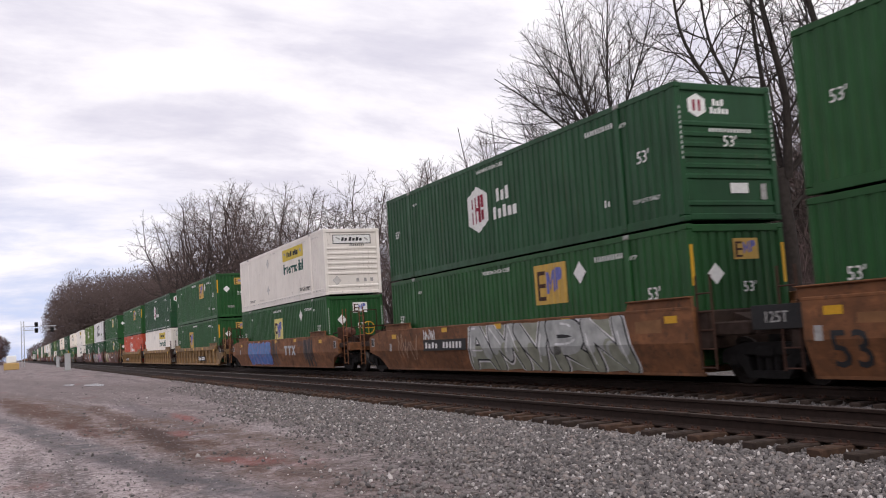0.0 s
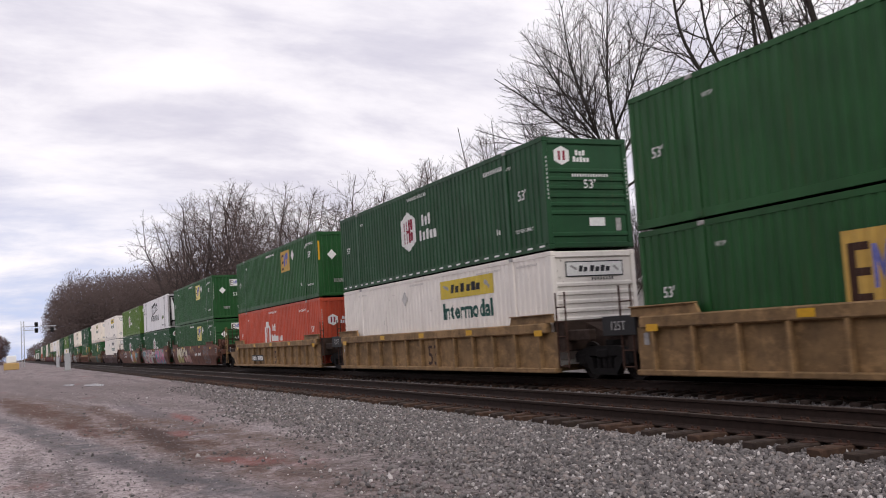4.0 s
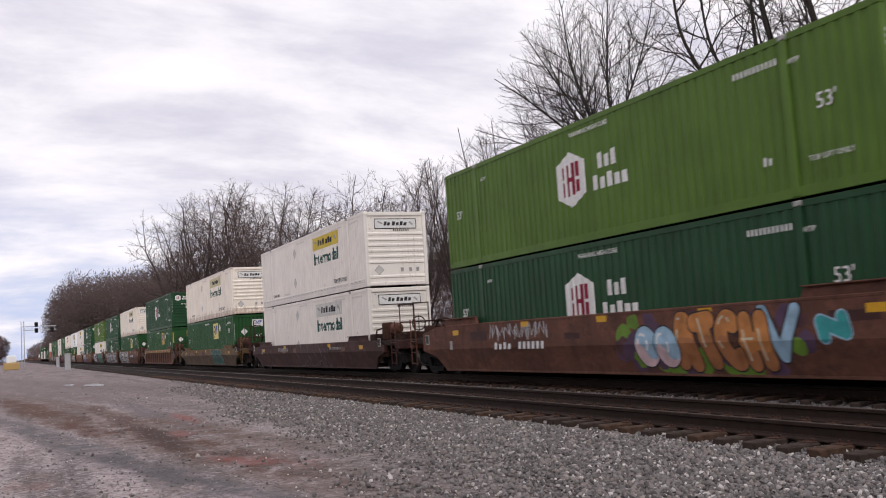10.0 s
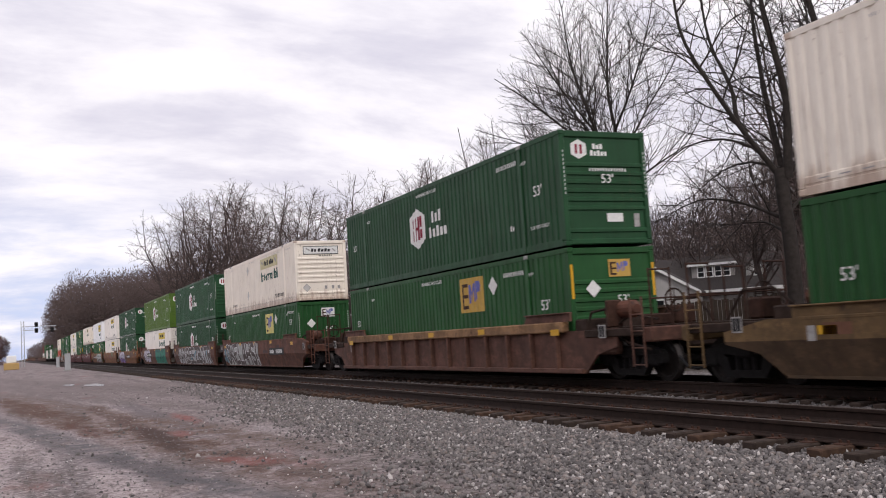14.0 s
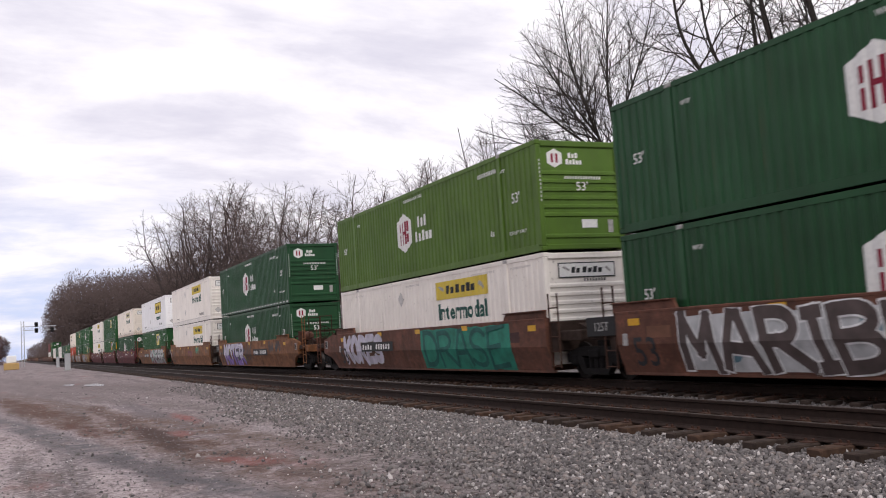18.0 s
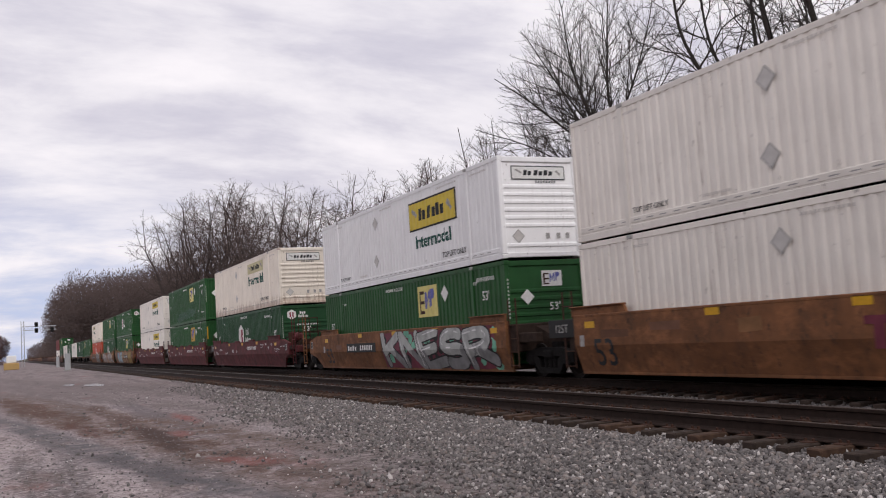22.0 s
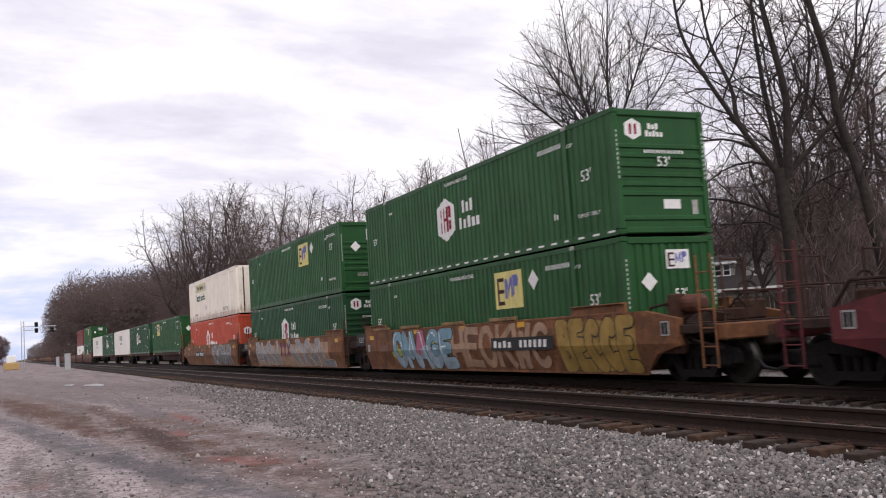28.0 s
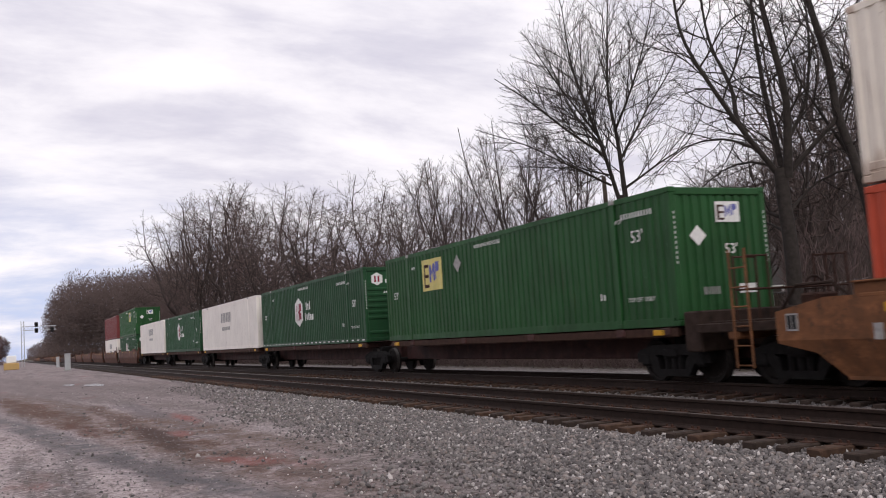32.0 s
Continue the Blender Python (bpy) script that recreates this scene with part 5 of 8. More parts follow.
def sill_mesh(coat, front, rear, ribbed):
    """One side of the well, as seen from the near side; x runs over the container's length."""
    def make():
        g = Geo()
        top = side_top(coat)
        f = HALF + (0.63 if front else 0.22)
        r = -HALF - (0.63 if rear else 0.12)
        if ribbed:
            t = top - 0.24
            ring = [(r, BOT), (f, BOT)] + ([(f + 0.5, 1.02), (f + 1.3, 1.19), (f + 1.3, 1.62), (f + 0.2, t)] if front else [(f, t)])
            ring += [(r - 0.2, t), (r - 1.3, 1.62), (r - 1.3, 1.19), (r - 0.5, 1.02)] if rear else [(r, t)]
            g.prism(ring, -SILL + 0.10, -SILL + 0.16)
            g.soft(r, f, -SILL - 0.012, -SILL + 0.20, BOT - 0.02, BOT + 0.10, 0.02)
        else:
            hi = [(r, KNUCKLE), (f, KNUCKLE)] + ([(f + 1.3, KNUCKLE), (f + 1.3, top - 0.2), (f + 0.2, top)] if front else [(f, top)])
            hi += [(r - 0.2, top), (r - 1.3, top - 0.2), (r - 1.3, KNUCKLE)] if rear else [(r, top)]
            g.prism(hi, -SILL, -SILL + 0.16)
            lo = [(r, BOT), (f, BOT)] + ([(f + 0.5, 1.02), (f + 1.3, 1.19), (f + 1.3, KNUCKLE)] if front else [(f, KNUCKLE)])
            lo += [(r - 1.3, KNUCKLE), (r - 1.3, 1.19), (r - 0.5, 1.02)] if rear else [(r, KNUCKLE)]
            k = len(lo)
            y = lambda z: -SILL + LEAN * (KNUCKLE - z) / (KNUCKLE - BOT)
            g.add([(x, y(z), z) for x, z in lo] + [(x, -SILL + 0.2, z) for x, z in lo],
                  [tuple(range(k)), tuple(range(2 * k - 1, k - 1, -1))] + [(i, k + i, k + (i + 1) % k, (i + 1) % k) for i in range(k)])
            g.soft(r, f, -SILL + LEAN - 0.01, -SILL + 0.26, BOT - 0.03, BOT + 0.03, 0.005)
            # Below the knuckle, ochre walls switch to the shade-toned copy; others keep their coat.
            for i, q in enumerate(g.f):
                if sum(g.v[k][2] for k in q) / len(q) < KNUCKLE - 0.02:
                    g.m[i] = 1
        return g.mesh("side_wall", coat, SHADEOCHRE if coat is OCHRE else coat)
    return shared(("sill", coat.name, front, rear, ribbed), make)


def chord_mesh(coat, ribbed):
    def make():
        g = Geo()
        top = side_top(coat)
        if ribbed:
            g.soft(-HALF + 0.1, HALF - 0.1, -SILL - 0.03, -SILL + 0.18, top - 0.26, top, 0.03)
        else:
            g.soft(-HALF - 0.1, HALF + 0.15, -SILL - 0.006, -SILL + 0.17, top - 0.05, top + 0.02, 0.015)
        return g.mesh("top_chord", SANDEDGE if coat is OXIDE else coat)
    return shared(("chord", coat.name, ribbed), make)


def guide_mesh(coat, length):
    def make():
        g = Geo()
        top = side_top(coat)
        high = top + 0.20
        g.prism([(0.0, top), (length, top), (length, high), (0.12, high)], -SILL + 0.015, -SILL + 0.08)
        g.soft(0.1, length, -SILL - 0.05, -SILL + 0.10, high - 0.01, high + 0.02, 0.008)
        return g.mesh("container_guide", coat)
    return shared(("guide", coat.name, length), make)


def platform_parts(car, coat, joint, m, beam=None):
    """The end structure over a truck; x = 0 at the container's end, running outwards."""
    def put(name, make, mat=None):
        mat = mat or coat
        part(name, shared((name, mat.name, joint), lambda: make(Geo()).mesh(name, mat)), car, "", m)
    if joint:
        put("bulkhead", lambda g: g.soft(0.05, 0.55, -1.40, 1.40, 1.10, 1.86, 0.03))
        put("joint_casting", lambda g: g.prism([(0.5, 1.15), (1.55, 1.15), (1.55, 1.45), (0.5, 1.80)], -0.75, 0.75))
        for y in (-1.30, 1.10):
            part("side_bearer", shared(("side_bearer", coat.name), lambda: Geo().soft(0.4, 1.5, 0.0, 0.2, 1.35, 1.62, 0.03).mesh("side_bearer", coat)), car, "", m @ Matrix.Translation((0, y, 0)))
    else:
        put("bulkhead", lambda g: g.soft(0.25, 0.75, -1.40, 1.40, 1.05, 1.86, 0.03))
        put("draft_sill", lambda g: g.soft(0.7, 3.25, -0.45, 0.45, 1.12, 1.55, 0.04))
        put("end_beam", lambda g: g.soft(2.95, 3.25, -1.45, 1.45, 1.28, 1.60, 0.03), beam)
        for y in (-1.46, 1.30):
            part("side_bearer", shared(("long_bearer", coat.name), lambda: Geo().soft(0.7, 3.0, 0.0, 0.16, 1.42, 1.60, 0.02).mesh("side_bearer", coat)), car, "", m @ Matrix.Translation((0, y, 0)))
        for i in range(9):
            part("walkway_slat", shared(("slat", coat.name), lambda: Geo().soft(-0.085, 0.085, -1.30, 1.30, 1.602, 1.632, 0.006).mesh("walkway_slat", coat)), car, "", m @ Matrix.Translation((0.9 + i * 0.24, 0, 0)))


def coupler_mesh():
    def make():
        g = Geo()
        g.soft(3.2, 3.62, -0.12, 0.12, 1.08 - 0.35, 1.08 - 0.08, 0.03)
        g.soft(3.58, 3.84, -0.2, 0.17, 0.66, 1.02, 0.06)
        g.path([(3.25, 0.4, 1.1), (3.4, 0.42, 0.85), (3.6, 0.4, 0.72), (3.84, 0.36, 0.74)], 0.03)
        return g.mesh("coupler", STEELD)
    return shared("coupler", make)


def ladder_mesh(mat, rungs, h):
    """Grab-iron ladder on the side, foot at the origin, facing -y."""
    def make():
        g = Geo()
        for x in (0.0, 0.42):
            g.tube((x, 0, 0), (x, 0, h), 0.022, 0.022, 6)
        for i in range(rungs):
            z = 0.05 + i * 0.36
            g.tube((0, 0, z), (0.42, 0, z), 0.016, 0.016, 6)
        return g.mesh("ladder", mat)
    return shared(("ladder", mat.name, rungs, h), make)


def rail_mesh(mat):
    """Handrail across the end platform."""
    def make():
        g = Geo()
        for y in (-1.3, -0.75, 0.75, 1.3):
            g.tube((0, y, 1.6), (0, y, 2.85), 0.022, 0.022, 6)
        for z in (2.2, 2.82):
            g.tube((0, -1.3, z), (0, -0.75, z), 0.02, 0.02, 6)
            g.tube((0, 0.75, z), (0, 1.3, z), 0.02, 0.02, 6)
        g.tube((0, -0.75, 2.2), (0, 0.75, 2.2), 0.02, 0.02, 6)
        return g.mesh("handrail", mat)
    return shared(("endrail", mat.name), make)


def brake_gear(car, m):
    """Valve boxes and pipes on and under the end platform, each a part."""
    for k, (a, b, r) in enumerate((((1.7, 2.1, 0.2, 0.75), (1.63, 2.05), 0.04), ((2.2, 2.6, -0.9, -0.3), (1.63, 1.88), 0.03),
                                   ((1.5, 1.62, -1.38, -0.95), (1.63, 2.25), 0.03), ((1.0, 1.9, -1.40, -1.20), (1.02, 1.34), 0.05))):
        part("valve_box", shared(("valve", k), lambda: Geo().soft(*a, *b, r).mesh("valve_box", RUSTM)), car, "rusty brake valve box", m)
    pipes = ([(0.8, -1.1, 1.7), (1.6, -1.1, 1.7), (1.9, -0.9, 1.9), (2.8, -0.9, 1.75)], [(0.7, -1.34, 1.64), (0.9, -1.34, 2.0), (1.4, -1.30, 2.05), (1.6, -1.2, 1.8)],
             [(0.5, 0.9, 1.7), (1.2, 0.9, 2.2), (2.0, 0.9, 2.2), (2.5, 0.9, 1.65)], [(0.9, -0.6, 1.40), (2.2, -1.3, 1.28), (3.0, -1.3, 1.12)])
    for k, pts in enumerate(pipes):
        part("brake_pipe", shared(("pipe", k), lambda: Geo().path(pts, 0.03).mesh("brake_pipe", GRIME)), car, "grimy brake pipe", m)


def notice_mesh():
    g = Geo()
    g.box(-0.13, 0.13, -0.008, 0.008, -0.15, 0.15)
    g.mat = 1
    g.box(-0.10, -0.01, -0.012, 0.012, -0.12, 0.12).box(0.01, 0.10, -0.012, 0.012, -0.12, 0.12)
    return g.mesh("notice_board", GREYD, BLACKP)


def hose_mesh():
    g = Geo()
    g.path([(2.9, -0.8, 1.25), (3.2, -0.75, 0.95), (3.4, -0.7, 0.72), (3.6, -0.6, 0.66), (3.82, -0.5, 0.74)], 0.032)
    return g.mesh("air_hose", BLACKP)


def wheel_mesh(mat):
    def make():
        g = Geo()
        ring = [(0.25 * math.cos(a), 0.25 * math.sin(a)) for a in [2 * math.pi * i / 16 for i in range(17)]]
        g.path([(0, p, q) for p, q in ring], 0.022)
        for i in range(4):
            g.tube((0, 0, 0), (0, 0.25 * math.cos(i * 1.57), 0.25 * math.sin(i * 1.57)), 0.015, 0.015, 5)
        return g.mesh("hand_brake_wheel", mat)
    return shared(("brakewheel", mat.name), make)


FLIP = Matrix.Rotation(math.pi, 4, "Z")


def side_things(car, coat, front, rear, ribbed):
    for m in (None, FLIP):
        fr, re = (front, rear) if m is None else (rear, front)
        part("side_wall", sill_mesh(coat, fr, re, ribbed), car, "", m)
        part("top_chord", chord_mesh(coat, ribbed), car, "", m)
        gm = guide_mesh(coat, 2.2)
        part("container_guide", gm, car, "", Matrix.Translation((HALF - 2.0, 0, 0)) if m is None else FLIP @ Matrix.Translation((HALF - 2.0, 0, 0)))
        gm = guide_mesh(coat, 2.21)
        t = Matrix.Translation((-HALF + 2.0, 0, 0)) @ Matrix.Scale(-1, 4, (1, 0, 0))
        part("container_guide", shared(("guide2", coat.name), lambda: mirrored(gm)), car, "", Matrix.Translation((-HALF + 2.0, 0, 0)) if m is None else FLIP @ Matrix.Translation((-HALF + 2.0, 0, 0)))
        if ribbed:
            g = Geo()
            g.soft(-0.05, 0.05, -SILL - 0.02, -SILL + 0.12, BOT + 0.05, side_top(coat) - 0.24, 0.015)
            rm = shared(("rib", coat.name), lambda: g.mesh("stiffener", coat))
            for i in range(13):
                x = -HALF + 0.5 + i * (CL - 1.0) / 12
                t = Matrix.Translation((x, 0, 0))
                part("stiffener", rm, car, "", t if m is None else FLIP @ t)


def mirrored(me):
    me = me.copy()
    me.transform(Matrix.Scale(-1, 4, (1, 0, 0)))
    me.flip_normals()
    return me


def add_bearers(car, coat):
    me = shared(("bearer", coat.name), lambda: Geo().soft(-0.12, 0.12, -SILL + 0.22, SILL - 0.22, 0.585, 0.732, 0.03).mesh("cross_bearer", coat))
    for i in range(9):
        part("cross_bearer", me, car, "", Matrix.Translation((-HALF + 0.6 + i * (CL - 1.2) / 8, 0, 0)))


STYLES = {"tan": (TAN, "orange-tan"), "sand": (SAND, "sand-yellow ribbed"), "brown": (BROWN, "brown"), "umber": (UMBER, "dark brown"),
          "maroon": (MAROON, "maroon"), "oxide": (OXIDE, "oxide-red ribbed"), "ochre": (OCHRE, "dull ochre")}


def well_car(at, style, front, rear, load="double-stacked"):
    """One well unit. front, rear: True where it ends in a coupler, False at a shared truck."""
    coat, word = STYLES[style]
    ribbed = style in ("sand", "oxide")
    car = new("well_car")
    tagged(car, f"weathered {word} well car, {load}, on the far track", "railway car", "freight train cars")
    side_things(car, coat, front, rear, ribbed)
    add_bearers(car, coat)
    for end, m in ((front, Matrix.Translation((HALF, 0, 0))), (rear, FLIP @ Matrix.Translation((HALF, 0, 0)))):
        platform_parts(car, GRIME, not end, m, coat)
        if end:
            part("coupler", coupler_mesh(), car, "dark steel coupler and air hose", m)
            brake_gear(car, m)
            part("reservoir", shared(("reservoir", coat is MAROON), lambda: Geo().tube((1.15, -0.95, 2.02), (2.05, -0.95, 2.02), 0.2, 0.2, 14).tube((1.05, -0.95, 2.02), (1.15, -0.95, 2.02), 0.1, 0.2, 14).tube((2.05, -0.95, 2.02), (2.15, -0.95, 2.02), 0.2, 0.1, 14).mesh("reservoir", MAROON if coat is MAROON else BROWN)), car, "rust-brown air reservoir", m)
            part("handrail", rail_mesh(RUSTM), car, "", m @ Matrix.Translation((3.1, 0, 0)))
            part("ladder", ladder_mesh(coat, 6 if coat in (TAN, SAND, MAROON) else 4, 2.2 if coat in (TAN, SAND, MAROON) else 1.5), car, "", m @ Matrix.Translation((2.6, -1.48 if m[0][0] > 0 else 1.48, 0.75)))
            part("notice_board", shared("notice", notice_mesh), car, "small grey-framed notice board", m @ Matrix.Translation((1.55, -SILL - 0.012 if m[0][0] > 0 else SILL + 0.012, 1.55)))
            part("air_hose", shared("hose", hose_mesh), car, "black rubber air hose", m)
            part("hand_brake_wheel", wheel_mesh(REFLECT if at == -38.65 else GRIME), car, "", m @ Matrix.Translation((2.9, -0.5, 2.15)))
        else:
            part("ladder", ladder_mesh(RUSTM, 5, 1.85), car, "", m @ Matrix.Translation((0.28, -1.42 if m[0][0] > 0 else 1.42, 0.70)))
    if front:
        add_truck(car, HALF + 1.9)
    else:
        add_truck(car, HALF + 1.68)
    if rear:
        add_truck(car, -HALF - 1.9)
    # reflectors and stencils
    refl = shape_mesh("reflector", [(-0.2, -0.075), (0.2, -0.075), (0.2, 0.075), (-0.2, 0.075)], REFLECT)
    for dx, z in ((-0.45, 1.72), (-15.6, 1.72), (-11.4, 1.84), (-7.9, 1.84), (-4.4, 1.84)):
        on_sill("reflector", refl, car, dx, z - (TOP - side_top(coat)) - (0.03 if ribbed else 0.0), "yellow reflector", 0.006 if not ribbed else 0.034)
    tag = shape_mesh("stencil", [(-0.09, -0.13), (0.09, -0.13), (0.09, 0.13), (-0.09, 0.13)], GREYD)
    on_sill("stencil", tag, car, -15.95, 1.35, "white stencil block", 0.006 if not ribbed else -0.08)
    if not rear:
        g = Geo()
        g.soft(-0.62, 0.62, -0.02, 0.02, -0.22, 0.22, 0.01)
        p = part("end_plate", shared("endplate", lambda: g.mesh("end_plate", BLACKP)), car, "blackened plate with a white load figure", Matrix.Translation((-HALF - 0.78, -SILL + 0.1, 1.66)))
        part("lettering", wide_text("125T", 0.54, GREYD, 0.004), p, "", Matrix.Translation((0, -0.026, 0)))
    RIDERS.append((car, at - HALF, 0.0))
    return car


def spine_car(at, front, rear):
    """A low skeleton unit that carries one container."""
    car = new("spine_car")
    tagged(car, "rusty brown spine car with one container, rolling on the far track", "railway car", "freight train cars")
    g = Geo()
    g.soft(-HALF - 0.9, HALF + 0.9, -0.28, 0.28, 0.85, 1.45, 0.03)
    for x in (-7.6, -6.0, -2.0, 2.0, 6.0, 7.6):
        g.soft(x - 0.16, x + 0.16, -1.32, 1.32, 1.38, 1.56, 0.03)
    part("centre_sill", shared("spine", lambda: g.mesh("centre_sill", UMBER)), car)
    for s in (-1, 1):
        e = Geo()
        e.soft(-HALF + 0.1, HALF - 0.1, 1.22 * s - 0.06, 1.22 * s + 0.06, 1.36, 1.55, 0.02)
        part("edge_rail", shared(("edge", s), lambda: e.mesh("edge_rail", RUSTM)), car, "rusty edge rail")
        for x in (7.4, -7.4):
            r = Geo()
            r.soft(-0.2, 0.2, -0.02, 0.02, -0.06, 0.06, 0.01)
            part("reflector", shared("spinerefl", lambda: r.mesh("reflector", REFLECT)), car, "yellow reflector", Matrix.Translation((x, 1.30 * s, 1.46)))
    for end, m in ((front, Matrix.Translation((HALF, 0, 0))), (rear, FLIP @ Matrix.Translation((HALF, 0, 0)))):
        if end:
            platform_parts(car, GRIME, False, m)
            part("coupler", coupler_mesh(), car, "dark steel coupler and air hose", m)
            part("handrail", rail_mesh(RUSTM), car, "", m @ Matrix.Translation((2.0, 0, 0)))
    add_truck(car, HALF + (0.4 if not front else -0.6))
    if rear:
        add_truck(car, -HALF + 0.6)
    RIDERS.append((car, at - HALF, 0.0))
    return car


# each unit: its leading container end at the start, car, coupler ahead, coupler behind, lower box, upper box
UNITS = [
    (4.4, "tan", False, False, ("square", "v", "low"), ("square", "v")),
    (-14.9, "tan", False, True, ("square", "v", "gold low"), ("hexa", "h")),
    (-38.65, "tan", True, True, ("square", "v", "low mid"), ("banner", "h")),
    (-61.95, "sand", True, False, ("square", "v", "gold low mid"), ("square", "v", "gold low")),
    (-81.75, "sand", False, False, ("banner", "h"), ("hexa", "h", "dash")),
    (-101.2, "sand", False, True, ("inc", "v"), ("square", "v", "gold")),
    (-124.9, "brown", True, False, ("square", "h"), ("square", "v")),
    (-144.35, "brown", False, False, ("hexa", "h"), ("chill", "r")),
    (-163.9, "brown", False, True, ("hexa", "h"), ("lime", "h")),
    (-187.5, "umber", True, True, ("banner", "h", "mid"), ("banner", "h")),
    (-211.35, "ochre", True, True, ("square", "v"), ("cream", "h")),
    (-234.95, "oxide", True, True, ("square", "h", "gold low"), ("hexa", "h")),
    (-258.8, "brown", True, False, ("square", "v"), ("cream", "h")),
    (-278.2, "brown", False, False, ("hexa", "h"), ("hexa", "h")),
    (-297.7, "brown", False, True, ("banner", "h"), ("lime", "h")),
    (-321.7, "tan", True, False, ("hexa", "h"), ("hexa", "h", "dash")),
    (-341.5, "tan", False, False, ("banner", "h"), ("banner", "h")),
    (-361.4, "tan", False, True, ("square", "h"), ("bannerb", "h")),
    (-385.0, "maroon", True, False, ("hexa", "h"), ("cream", "h")),
    (-404.7, "maroon", False, False, ("square", "v", "gold low"), ("square", "v")),
    (-424.4, "maroon", False, True, ("banner", "h"), ("banner", "h")),
    (-448.3, "tan", True, False, ("square", "v", "low"), ("hexa", "h", "dash grass")),
    (-467.65, "tan", False, False, ("hexa", "h"), ("square", "h")),
    (-487.2, "tan", False, True, ("inc", "v"), ("cream", "d", "back")),
    (-508.15, "spine", True, False, ("square", "v", "back"), None),
    (-526.7, "spine", False, False, ("hexa", "h", "dash"), None),
    (-544.0, "spine", False, False, ("plainw", "v"), None),
    (-561.3, "spine", False, False, ("hexa", "h"), None),
    (-578.6, "spine", False, True, ("plainw", "v"), None),
    (-598.5, "brown", True, False, ("hexa", "h"), ("square", "v")),
    (-618.2, "brown", False, False, ("plainw", "v"), ("red", "v")),
]


def build_train():
    cars = []
    for at, style, front, rear, low, high in UNITS:
        car = spine_car(at, front, rear) if style == "spine" else well_car(at, style, front, rear)
        cars.append(car)
        for spec, z in ((low, FLAT_Z if style == "spine" else LOW_Z), (high, HIGH_Z)):
            if spec:
                words = spec[2].split() if len(spec) > 2 else []
                container(spec[0], spec[1], at, z, "back" in words, "dash" in words, "gold" in words, "grass" in words, low="low" in words, mid="mid" in words)
    at = -637.9
    for i in range(21):
        cars.append(well_car(at, ("brown", "umber", "tan")[(i // 3) % 3], i % 3 == 1, i % 3 == 0, "empty"))
        at -= 23.8 if i % 3 == 0 else 19.6
    decorate(cars)
    boxes = [b for b, _, _ in RIDERS if b.name.startswith("container")]
    scrawled = boxes[2 * 19 + 1]
    g = Geo()
    rnd = random.Random(40)
    for i, ch in enumerate("SWEAKORHANSKEMN"):
        for line in SPINES[ch]:
            k, h = rnd.uniform(0.5, 0.8), rnd.uniform(0.45, 0.7)
            pts = [(-12.5 + HALF + i * 0.56 + k * u + 0.2 * v, 0.2 + 0.02 * i + h * v + 0.08 * rnd.random()) for u, v in line]
            for p, q in zip(pts, pts[1:]):
                capsule(g, p, q, 0.022, 0.0003 * (i % 3), 0)
    part("graffiti", g.mesh("graffiti", plain_cached("fadedteal")), scrawled, "thin faded spray-painted scrawl", Matrix.Translation((0, -SIDE - 0.005, 0)))
    return cars


build_train()


